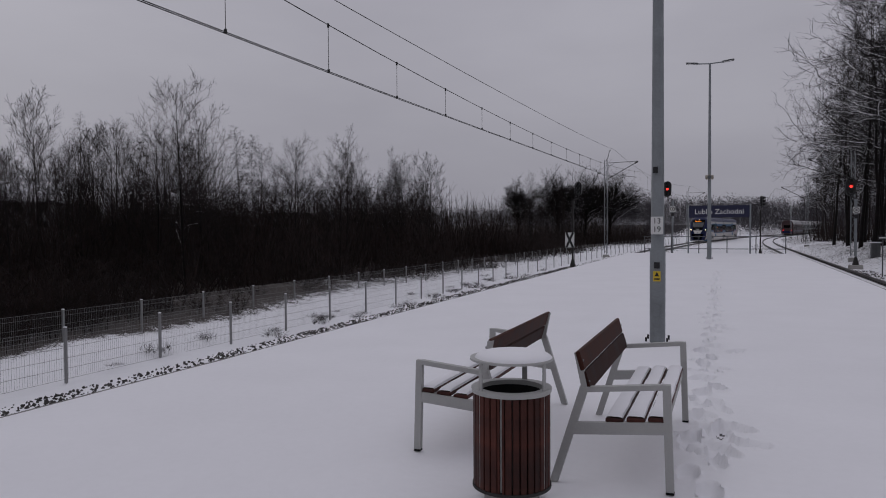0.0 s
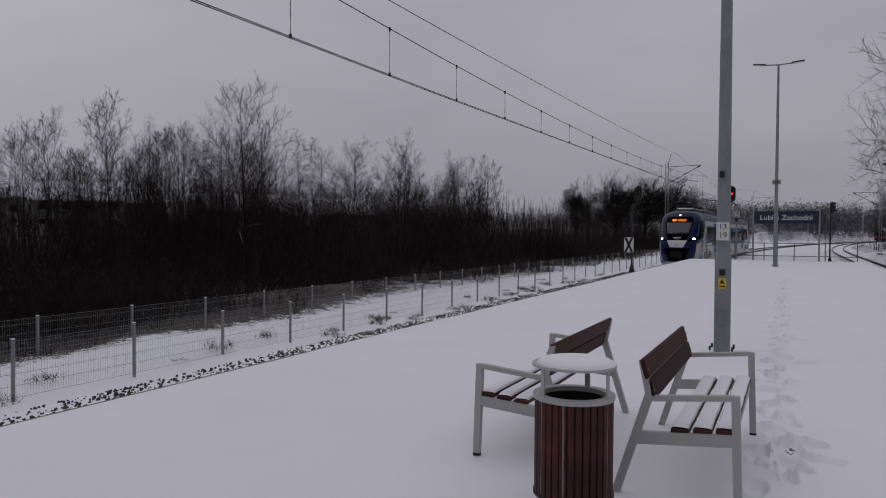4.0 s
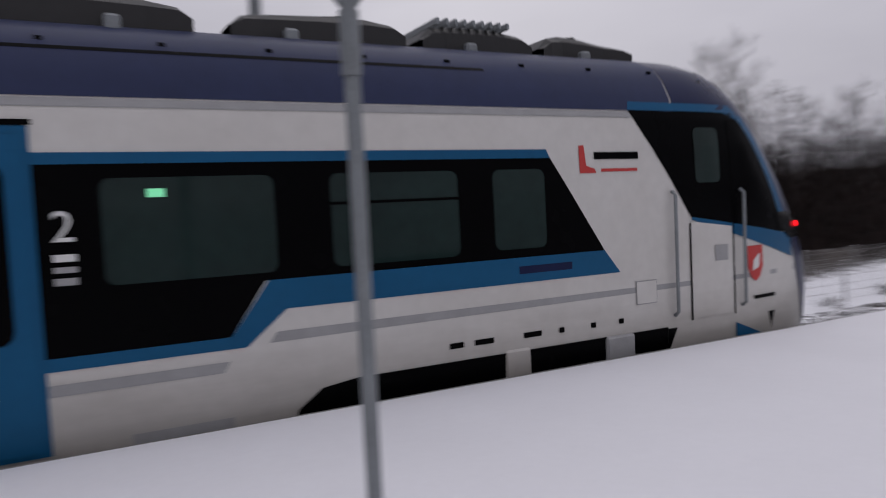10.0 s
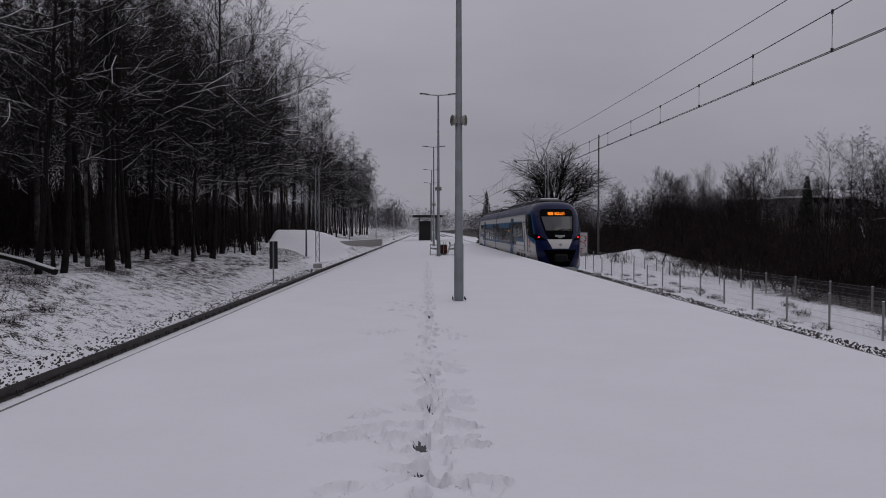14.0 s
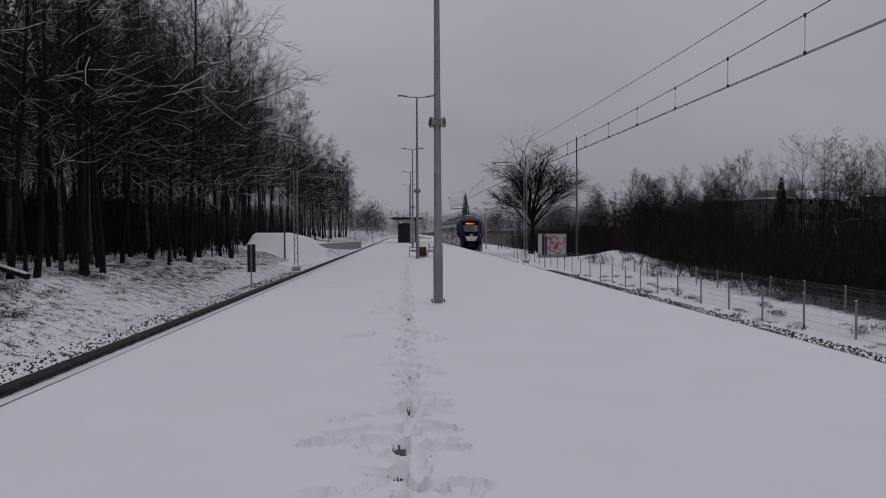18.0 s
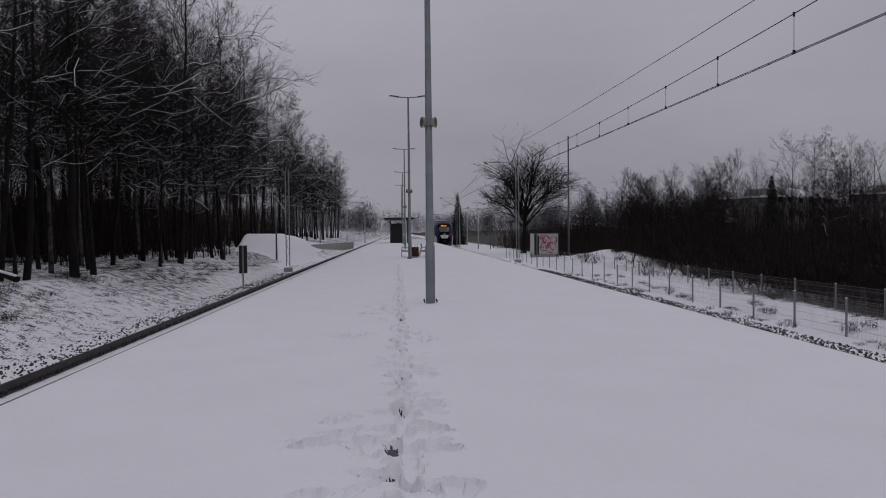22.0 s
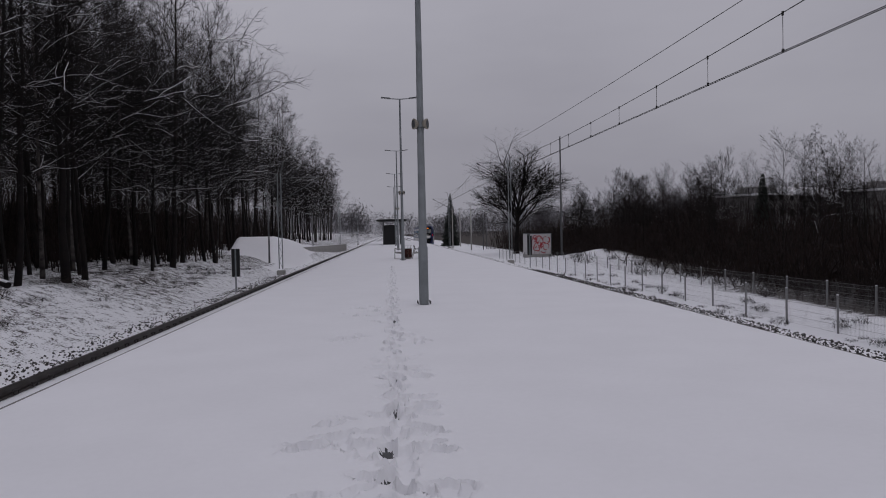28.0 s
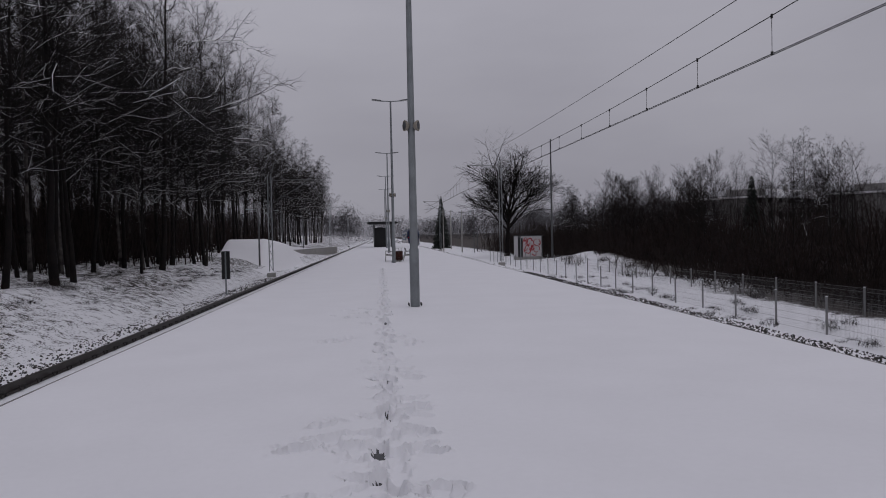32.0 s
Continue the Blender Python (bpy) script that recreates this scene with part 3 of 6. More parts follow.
# ---- fences along the west side ----
def fence(name, x, z, ys, tall, label):
    top = thing(name, label, "fence")
    post = Geo().box((0, 0, tall / 2), (0.05, 0.05, tall), 0.006).mesh("post", FENCE)
    cap = Geo().box((0, 0, tall + 0.008), (0.054, 0.054, 0.02), 0.004).mesh("cap", SNOW)
    for y in ys:
        p = part("post", post, FENCE, top, at=pose(x + west_track(y) - TRACK_W, y, z))
        if abs(y) < 40:
            part("cap", cap, SNOW, p)
    bars = Geo()
    for ya, yb in zip(ys, ys[1:]):
        xa, xb = x + west_track(ya) - TRACK_W, x + west_track(yb) - TRACK_W
        for h in (0.08, 0.28, 0.48, 0.68, 0.88, tall - 0.03):
            bars.tube([(xa, ya, z + h), (xb, yb, z + h)], 0.0042, 4, False)
        if -60 < ya < 60:
            m = int((yb - ya) / 0.05) if abs(ya) < 32 else int((yb - ya) / 0.1)
            for j in range(1, m):
                q = j / m
                a, b = xa + (xb - xa) * q, ya + (yb - ya) * q
                bars.add([(a, b - 0.0024, z + 0.1), (a, b + 0.0024, z + 0.1), (a, b + 0.0024, z + tall - 0.03), (a, b - 0.0024, z + tall - 0.03)], [(0, 1, 2, 3)])
    tagged(part("wire_mesh", bars, FENCE, top, "thin welded wire mesh"), kind="stuff")


def fence_posts(north, south, step, far_s, far_n):
    """Posts on two runs that meet with one short panel."""
    ys = [south - step * k for k in range(int((south - far_s) / step), -1, -1)]
    k = 1
    while ys[-1] + step < north - 0.6:
        ys.append(south + step * k)
        k += 1
    return ys + [north + step * k for k in range(int((far_n - north) / step) + 1)]


fence("mesh_fence", -11.57, -1.4, fence_posts(0.31, -3.32, 2.448, -78, 128), 1.06, "low grey welded mesh fence beside the track")
fence("boundary_fence", -14.44, -1.38, fence_posts(0.31, -3.48, 2.445, -78, 128), 1.02, "grey welded mesh fence before the thicket")


# ---- overhead line ----
BRACE = {k: Geo().tube([(-0.1 * k, 0, 0), (0.1 * k, 0, 0.45)], 0.014, 4).mesh("brace", GALV) for k in (-1, 1)}


def mast(x, y, z, tall, arm, name="catenary_mast", lattice=True, yaw=0):
    top = thing(name, "slim steel overhead line mast" if lattice else "plain concrete overhead line mast", "mast", pose(x, y, z, 0, 0, yaw), "overhead line masts")
    part("foundation", Geo().box((0, 0, 0.1), (0.5, 0.5, 0.5), 0.03), CONCRETE, top)
    if lattice:
        for s in (-1, 1):
            part("leg", Geo().box((s * 0.11, 0, tall / 2 + 0.3), (0.05, 0.1, tall - 0.3), 0.006), GALV, top)
        k, h = 1, 0.5
        while h < tall - 0.5:
            part("brace", BRACE[k], GALV, top, at=pose(0, 0, h))
            h += 0.45
            k = -k
    else:
        part("shaft", Geo().tube([(0, 0, 0), (0, 0, tall)], [0.16, 0.1], 10), CONCRETE, top, smooth=40)
    part("top_horn", Geo().tube([(0, 0, tall), (arm * 0.18, 0, tall + 0.35), (arm * 0.3, 0, tall + 0.9), (arm * 0.4, 0, tall + 0.95)], 0.025, 6), GALV_DARK, top)
    if arm:
        a = 2.7 * (1 if arm > 0 else -1)
        part("cantilever", Geo().tube([(0, 0, tall - 1.6), (a, 0, tall - 0.1)], 0.03, 6), GALV_DARK, top)
        part("tie_bar", Geo().tube([(0, 0, tall - 0.15), (a, 0, tall - 0.08)], 0.022, 6), GALV_DARK, top)
        part("steady_arm", Geo().tube([(a * 0.3, 0, tall - 1.15), (a * 0.95, 0, tall - 1.45)], 0.02, 6), GALV_DARK, top)
        for q in (0.12, 0.9):
            part("insulator", Geo().tube([(a * q, 0, tall - 1.6 + 1.5 * q), (a * (q + 0.08), 0, tall - 1.6 + 1.5 * (q + 0.08))], 0.06, 8), STEEL_DARK, top)


SPAN = 61.0
MASTS_W = [2.4 + SPAN * k for k in range(-2, 4)]
MASTS_E = (-170.0, -110.0, -46.3, 54.5, 92.0, 160.0)
for y in MASTS_W:
    mast(west_track(y) - 2.75, y, -1.2, 8.4, 1.0)
for y in MASTS_E:
    x = east_track(y) + (2.55 if y == 54.5 else 3.3 if y > 0 else 1.66 if y == -46.3 else 2.36)
    mast(x, y, min(-0.95, height(x, y) - 0.05), 6.3 if y == -46.3 else 7.1, -1.0)


def zig(y):
    """The wire's stagger from mast to mast."""
    k = (y - 2.4) / SPAN
    return 0.28 * (1 - 2 * (1 - abs(k - 2 * math.floor((k + 1) / 2))))


def wire_z(y):
    """Height of the contact wire; the line climbs gently away on both sides."""
    return min(5.15, 4.57 + 0.0052 * max(0.0, y - 15) + 0.0075 * max(0.0, -y - 2))


def overhead_line(name, label, centre, spans, rise):
    top = thing(name, label, "overhead line")
    for a, b in spans:
        n = 20
        deep = 0.8 if a > 0 else 0.88
        pc, pm = [], []
        for k in range(n + 1):
            q = k / n
            y = a + (b - a) * q
            x = centre(y) + zig(y)
            z = wire_z(y) if rise else 4.6
            pc.append((x, y, z))
            pm.append((x, y, z + 1.36 - deep * 4 * q * (1 - q)))
        for s in (-0.02, 0.02):
            part("contact_wire", Geo().tube([(p[0] + s, p[1], p[2] + s * 0.2) for p in pc], 0.0085, 4, False), WIRE, top)
        part("messenger_wire", Geo().tube(pm, 0.0095, 4, False), WIRE, top)
        y, step = (a + 0.8, 3.1) if a > 0 else (a + 0.15, 3.05)
        while y + step < b - 1:
            y += step
            q = (y - a) / (b - a)
            x = centre(y) + zig(y)
            z = wire_z(y) if rise else 4.6
            h = 1.36 - deep * 4 * q * (1 - q)
            g = Geo().tube([(x, y, z), (x, y, z + h)], 0.0055, 4, False)
            g.box((x, y, z + 0.02), (0.04, 0.03, 0.07))
            g.box((x, y, z + h - 0.01), (0.03, 0.03, 0.08))
            part("dropper", g, WIRE, top)
    return top


overhead_line("overhead_line", "dark overhead wires with droppers above the track", west_track, list(zip(MASTS_W, MASTS_W[1:])), True)
overhead_line("overhead_line", "dark overhead wires above the second track", east_track, [p for p in zip(MASTS_E, MASTS_E[1:]) if p != (-46.3, 54.5)], False)
feeder = thing("feeder_wire", "single feeder wire high on the mast side", "overhead line")
for a, b in ((-119.6, -58.6), (-58.6, 63.4), (63.4, 124.4), (124.4, 185.4)):
    part("wire", Geo().tube([(west_track(y) - 2.0, y, 8.15 - (1.02 if b - a > 100 else 0.8) * (1 - ((2 * y - a - b) / (b - a)) ** 2)) for y in np.linspace(a, b, 25)], 0.0105, 4, False), WIRE, feeder)


# ---- trees ----
HABIT = {  # limbs, first limb, rise, reach, wander, lift by depth, offshoots by depth, stem radius
    "wood": (21, 0.3, 0.7, 0.27, 0.34, (0.05, 0.02, 0.0), (8, 6, 3), 0.0078),
    "birch": (24, 0.24, 1.35, 0.2, 0.12, (0.03, -0.22, -0.6), (7, 7, 3), 0.007),
    "slim": (17, 0.24, 1.25, 0.33, 0.09, (0.07, 0.06, 0.03), (8, 5, 3), 0.0075),
}


def tree_meshes(seed, tall, kind):
    """Trunk, crown and the snow on the limbs of a bare winter tree."""
    rnd = random.Random(seed)
    trunk, crown, load = Geo(), Geo(), Geo()
    oak = kind == "oak"
    limbs, lo, rise, reach, wander, lifts, kids, stout = HABIT["wood" if oak else kind]
    if oak:
        lifts, kids, wander, stout = (0.03, 0.04, 0.02), (11, 10, 5), 0.3, 0.026

    def vec():
        return Vector((rnd.uniform(-1, 1), rnd.uniform(-1, 1), rnd.uniform(-1, 1)))

    def snow_on(pts, rad):
        """A ridge of snow along the upper side."""
        if rnd.random() < 0.72 or rad[0] < 0.012:
            return
        for p, q, r, t in zip(pts, pts[1:], rad, rad[1:]):
            d = q - p
            if abs(d.z) > d.length * 0.8:
                continue
            w = Vector((-d.y, d.x, 0)).normalized()
            ends = [v + e for v, g in ((p, r), (q, t)) for e in (Vector((0, 0, g * 0.6)) - w * (g * 0.6 + 0.003), Vector((0, 0, g + 0.009)), Vector((0, 0, g * 0.6)) + w * (g * 0.6 + 0.003))]
            load.add(ends, [(0, 1, 4, 3), (1, 2, 5, 4)])

    def branch(p, d, length, r, depth):
        if depth == 4:
            w = d.orthogonal().normalized() * (0.013 if oak else 0.0068)
            crown.add([p - w, p + w, p + d * length * 1.5 + Vector((0, 0, length * lifts[2]))], [(0, 1, 2)])
            return
        n = (0, 6, 4, 2)[depth]
        pts, rad, q = [p], [r], p
        for k in range(n):
            d = (d + vec() * wander + Vector((0, 0, lifts[depth - 1]))).normalized()
            q = q + d * (length / n)
            pts.append(q)
            rad.append(max(0.004, r * (1 - 0.75 * (k + 1) / n)))
        if depth == 3:
            w = d.orthogonal().normalized() * (0.016 if oak else 0.0095)
            crown.add([pts[0] - w, pts[0] + w, pts[1] + w * 0.7, pts[1] - w * 0.7, pts[2]], [(0, 1, 2, 3), (3, 2, 4)])
        else:
            crown.tube(pts, rad, 4 if depth == 1 else 3, False)
            if kind != "slim":
                snow_on(pts, rad)
        turn = rnd.uniform(0, 6.28)
        for k in range(kids[depth - 1]):
            f = 0.16 + 0.84 * (k + rnd.random()) / kids[depth - 1]
            i = min(n - 1, int(f * n))
            s = pts[i].lerp(pts[i + 1], min(1.0, f * n - i))
            dd = (pts[i + 1] - pts[i]).normalized()
            a = dd.orthogonal().normalized()
            turn += 2.4
            side = a * math.cos(turn) + dd.cross(a) * math.sin(turn)
            open_ = rnd.uniform(0.5, 0.95)
            nd = (dd + side * open_ + Vector((0, 0, 0.12))).normalized()
            branch(s, nd, length * (rnd.uniform(0.4, 0.68) if oak else rnd.uniform(0.34, 0.6)) * (1.15 - 0.45 * f), max(0.005, r * 0.45), depth + 1)
    r0 = tall * stout
    top = 0.42 if oak else 1.0
    lean = Vector((rnd.uniform(-0.05, 0.05), rnd.uniform(-0.05, 0.05), 1))
    pts, wob = [Vector((0, 0, -0.4))], Vector((0, 0, 0))
    for k in range(1, 11):
        wob += Vector((rnd.uniform(-1, 1), rnd.uniform(-1, 1), 0)) * tall * (0.008 if kind == "wood" else 0.004)
        pts.append(lean * (tall * top * k / 10) + wob)
    trunk.tube(pts, [r0 * (1.3 if k == 0 else 1 - (0.5 if oak else 0.95) * k / 10) for k in range(11)], 7, False)
    count = 20 if oak else limbs
    for k in range(count):
        f = (0.55 if oak else lo) + (0.98 - (0.55 if oak else lo)) * (k + rnd.random()) / count
        i = min(9, int(f * 10))
        s = pts[i].lerp(pts[i + 1], f * 10 - i)
        a = k * 2.4 + rnd.uniform(-0.5, 0.5)
        if oak:
            # limbs end on a broad round crown
            e = math.asin(-0.25 + 1.24 * ((k * 0.618) % 1.0))
            goal = Vector((math.cos(a) * math.cos(e) * 0.37, math.sin(a) * math.cos(e) * 0.37, 0.6 + 0.36 * math.sin(e))) * tall
            way = goal - s
            branch(s, (way.normalized() + Vector((0, 0, 0.15))).normalized(), way.length * rnd.uniform(0.8, 0.95), r0 * 0.36, 1)
            continue
        h = (f - lo) / (1 - lo)
        d = Vector((math.cos(a), math.sin(a), rise * rnd.uniform(0.6, 1.3) * (0.8 + 0.6 * h))).normalized()
        branch(s, d, tall * reach * (1.2 - (0.72 if kind == "slim" else 0.8) * h) * rnd.uniform(0.7, 1.2), r0 * 0.27 * (1.15 - 0.75 * h), 1)
    return trunk, crown, load


TREES = {}
for kind, count, tall in (("wood", 4, 17.0), ("birch", 3, 17.0), ("slim", 5, 10.0), ("oak", 1, 13.0)):
    for k in range(count):
        t, c, w = tree_meshes(11 * count + 7 * k + len(kind), tall, kind)
        bare = len(c.f)
        c.add(w.v, w.f)
        TREES[kind, k] = (t.mesh("trunk", BARK_PALE if kind == "birch" else BARK, 60), c.mesh("crown", TWIG if kind == "slim" else BARK, 60))
        me = TREES[kind, k][1]
        me.materials.append(SNOW)
        me.polygons.foreach_set("material_index", [0] * bare + [1] * (len(c.f) - bare))


def tree(kind, k, x, y, scale, yaw, label, category="tree", group="", z=None):
    top = thing({"wood": "woodland_tree", "birch": "birch_tree", "slim": "young_tree", "oak": "oak_tree"}[kind], label, category, pose(x, y, height(x, y) if z is None else z, 0, 0, yaw), group)
    top.scale = (scale, scale, scale)
    t, c = TREES[kind, k]
    part("trunk", t, BARK, top)
    part("crown", c, BARK, top)


rt = random.Random(21)
WOODS_E = "woods beside the second track"


def east_wood(x, y, s):
    kind = "birch" if rt.random() < 0.24 else "wood"
    tree(kind, rt.randrange(3), x, y, s, rt.uniform(0, 360), "pendulous birch tree with bare twigs dusted with snow" if kind == "birch" else "tall dark leafless tree with snow on its limbs", group=WOODS_E)


for k in range(76):
    y = -19 - 156 * rt.random() ** 1.3
    east_wood((10.3 if y > -43 else 12.3) + 26 * rt.random() ** 1.7, y, rt.uniform(0.72, 1.08))
for k in range(64):
    east_wood(11 + 20 * rt.random(), -rt.uniform(19, 48), rt.uniform(0.75, 1.0) if k % 4 == 0 else rt.uniform(0.3, 0.6))
for k in range(18):
    east_wood(10.2 + 2.6 * rt.random(), -rt.uniform(21, 44), rt.uniform(0.45, 0.85))
for k in range(22):
    east_wood(rt.uniform(12.3, 22), -rt.uniform(44, 80), rt.uniform(0.85, 1.12))
for k in range(34):
    east_wood(rt.uniform(18, 36), -rt.uniform(34, 85), rt.uniform(0.7, 0.95))
for k in range(48):
    y = rt.uniform(48, 210)
    east_wood(east_track(y) + 7.5 + 24 * rt.random() ** 1.5, y, rt.uniform(0.75, 1.1))
for x, y in ((11.0, 50), (12.0, 56), (11.6, 63), (13, 70), (12.2, 78), (9.3, 45), (9.1, 50), (9.4, 57), (9.9, 65), (10.4, 75), (10.6, 86)):
    east_wood(x, y, 1.13)


for k in range(40):
    east_wood(11.5 + 15 * rt.random() ** 1.3, -rt.uniform(82, 175), rt.uniform(0.7, 1.0))
for k in range(26):
    y = rt.uniform(46, 100)
    east_wood(east_track(y) + 5.0 + 12 * rt.random(), y, rt.uniform(0.7, 1.12))


def in_gap(x, y):
    """The view down the valley between two stands of trees."""
    return y > 40 and 0.27 < -x / y < 0.4


for k in range(330):
    y = rt.uniform(-110, 120)
    x = west_track(y) + 7.02 - (22 + 27 * rt.random())
    if in_gap(x, y):
        continue
    if rt.random() < 0.14:
        tree("birch", rt.randrange(3), x, y, rt.uniform(0.4, 0.55), rt.uniform(0, 360), "young pale-stemmed birch in the dark thicket", group="thicket trees")
    else:
        tree("slim", rt.randrange(5), x, y, 0.46 + 0.42 * rt.random() ** 1.7, rt.uniform(0, 360), "slender leafless young tree in the dark thicket", group="thicket trees")
for k in range(70):
    y = rt.uniform(8, 75)
    x = west_track(y) + 7.02 - rt.uniform(22, 40)
    if not in_gap(x, y):
        tree("slim", rt.randrange(5), x, y, 0.42 + 0.48 * rt.random() ** 1.5, rt.uniform(0, 360), "slender leafless young tree in the dark thicket", group="thicket trees")
for k in range(28):
    y = -rt.uniform(52, 116)
    tree("slim", rt.randrange(5), -rt.uniform(21, 40), y, 0.55 + 0.3 * rt.random(), rt.uniform(0, 360), "tall slender leafless tree in the dark thicket", group="thicket trees")
tree("slim", 1, -20.5, 23.7, 0.8, 40, "tall slender leafless tree above the dark thicket", group="thicket trees")
tree("oak", 0, -15.0, -86.0, 1.0, 30, "broad round-crowned leafless tree")
for x, y, s in ((-26, 118, 0.85), (-19, 128, 0.95), (-33, 120, 0.75), (-22.5, 124, 0.9)):
    tree("oak", 0, x, y, s, x * 7, "broad round-crowned leafless tree")


def brush_mesh(seed, stems, size, tall, thick=1.0):
    rnd = random.Random(seed)
    g = Geo()
    for k in range(stems):
        p = Vector((rnd.uniform(-size, size), rnd.uniform(-size, size), -0.3))
        h = tall * (0.3 + 0.7 * rnd.random() ** 1.8)
        d = Vector((rnd.uniform(-0.25, 0.25), rnd.uniform(-0.25, 0.25), 1))
        bend = Vector((rnd.uniform(-0.3, 0.3), rnd.uniform(-0.3, 0.3), 0)) * h * 0.35
        pts = [p, p + d * h * 0.5, p + d * h + bend]
        r = rnd.uniform(0.012, 0.035) * thick
        g.tube(pts, [r, r * 0.7, 0.004], 3, False)
        for j in range(9):
            f = rnd.uniform(0.15, 1.0)
            s = pts[0].lerp(pts[1], f * 2) if f < 0.5 else pts[1].lerp(pts[2], f * 2 - 1)
            q = s + Vector((rnd.uniform(-1, 1), rnd.uniform(-1, 1), rnd.uniform(0.1, 1.2))) * rnd.uniform(0.3, 0.8)
            w = Vector((rnd.uniform(-1, 1), rnd.uniform(-1, 1), 0)).normalized() * 0.013
            g.add([s - w, s + w, q], [(0, 1, 2)])
    return g


BRUSH_MAT = bark_material("brown_brush_bark", (0.032, 0.021, 0.018), (0.013, 0.0095, 0.009), 0.0)
BRUSH = [brush_mesh(90 + k, 110, 2.6, 4.6).mesh("stems", BRUSH_MAT) for k in range(3)]


FINE_BRUSH = brush_mesh(99, 170, 2.4, 3.0, 0.4).mesh("stems", BRUSH_MAT)
BULK = []


def shrub(mesh, x, y, s, tall, label, group):
    if abs(y) > 46 or x > 23 or x < -28:
        BULK.append((mesh, pose(x, y, height(x, y), 0, 0, rt.uniform(0, 360)) @ Matrix.Diagonal((s, s, s * tall, 1))))
        return
    ob = new("shrub", mesh)
    ob.matrix_basis = pose(x, y, height(x, y), 0, 0, rt.uniform(0, 360)) @ Matrix.Diagonal((s, s, s * tall, 1))
    tagged(ob, label, "shrub", group)


for k in range(215):
    y = rt.uniform(-120, 140)
    d = rt.random()
    x = west_track(y) + 7.02 - ((18.4 if -24 < y < 18 else 19.0) + 16 * d ** 1.3)
    shrub(BRUSH[k % 3], x, y, rt.uniform(1.1, 1.5), (0.3 + 0.75 * rt.random() ** 1.4) * (0.75 + 0.45 * d), "dense dark leafless shrub of the thicket", "thicket shrubs")
for k in range(60):
    y = rt.uniform(-165, -50)
    shrub(BRUSH[k % 3], -rt.uniform(24, 50), y, rt.uniform(1.2, 1.7), rt.uniform(0.55, 0.95), "tall dense dark leafless shrub of the thicket", "thicket shrubs")
for k in range(34):
    y = 42 + 90 * rt.random() ** 1.3
    shrub(BRUSH[k % 3], east_track(y) + 7.5 + 16 * rt.random(), y, rt.uniform(1.0, 1.4), rt.uniform(0.7, 1.1), "dark leafless undergrowth between the trees", "undergrowth of the woods")
for k in range(120):
    y = -15 - 120 * rt.random() ** 1.3
    shrub(BRUSH[k % 3], 16.5 + 25 * rt.random() + (4 if -67 < y < -44 else 0), y, rt.uniform(1.0, 1.5), rt.uniform(0.8, 1.2), "dark leafless undergrowth between the trees", "undergrowth of the woods")


for k in range(70):
    shrub(BRUSH[k % 3], rt.uniform(14, 34), -rt.uniform(22, 62), rt.uniform(0.9, 1.4), rt.uniform(0.5, 0.95), "dark leafless undergrowth between the trees", "undergrowth of the woods")
for k in range(14):
    shrub(FINE_BRUSH, rt.uniform(9.8, 14.5), -rt.uniform(15, 24), rt.uniform(0.2, 0.45), rt.uniform(0.3, 0.6), "low dark leafless shrub on the snowy bank", "undergrowth of the woods")
for k in range(60):
    y = rt.uniform(14, 70)
    shrub(BRUSH[k % 3], west_track(y) + 7.02 - rt.uniform(22, 36), y, rt.uniform(1.1, 1.5), rt.uniform(0.72, 1.05), "tall dense dark leafless shrub of the thicket", "thicket shrubs")
for k in range(46):
    y = -26 + 46 * rt.random()
    shrub(FINE_BRUSH, -rt.uniform(16.2, 18.5), y, rt.uniform(0.5, 0.8), rt.uniform(0.6, 1.1), "low dark leafless shrub behind the fence", "thicket shrubs")


def far_brush():
    """Brush too far off to count."""
    vs, fs, k = [], [], 0
    for mesh, m in BULK:
        co = np.empty(len(mesh.vertices) * 3)
        mesh.vertices.foreach_get("co", co)
        a = np.array(m)
        vs.append(co.reshape(-1, 3) @ a[:3, :3].T + a[:3, 3])
        fs += [tuple(i + k for i in p.vertices) for p in mesh.polygons]
        k += len(mesh.vertices)
    me = bpy.data.meshes.new("far_brush")
    me.from_pydata(np.concatenate(vs).tolist(), [], fs)
    me.materials.append(BRUSH_MAT)
    tagged(new("far_brush", me), "dark leafless brush far along the line", "brush", kind="stuff")


far_brush()


def weeds(name, label, spots):
    """Low stems joined into one mesh."""
    g = Geo()
    for x, y, s, tall in spots:
        src = brush_mesh(int(abs(x * 91 + y * 17)), 26, 0.9, 0.8, 0.3)
        m = pose(x, y, height(x, y) + 0.1) @ Matrix.Diagonal((s, s, s * tall, 1))
        src.moved(m)
        g.add(src.v, src.f)
    tagged(part(name, g, BRUSH_MAT), label, "weeds", kind="stuff")


weeds("fence_weeds", "brown dry weeds poking through the snow along the fence", [(west_track(y) + 7.02 - rt.uniform(14.6, 18.3), y, rt.uniform(0.5, 1.2), rt.uniform(0.6, 1.1)) for y in [rt.uniform(-85, 85) for _ in range(110)]])
weeds("verge_weeds", "short dry grass tufts in the snow beside the track", [(-rt.uniform(9.9, 12.6), rt.uniform(-45, 45), rt.uniform(0.12, 0.3), rt.uniform(0.5, 1.0)) for _ in range(130)])
weeds("bank_weeds", "brown dry weeds on the snowy bank", [(x, y, rt.uniform(0.15, 0.45), rt.uniform(0.3, 0.7)) for x, y in [(rt.uniform(8.3, 17), rt.uniform(-60, 2)) for _ in range(210)] if not -67 < y < -44])


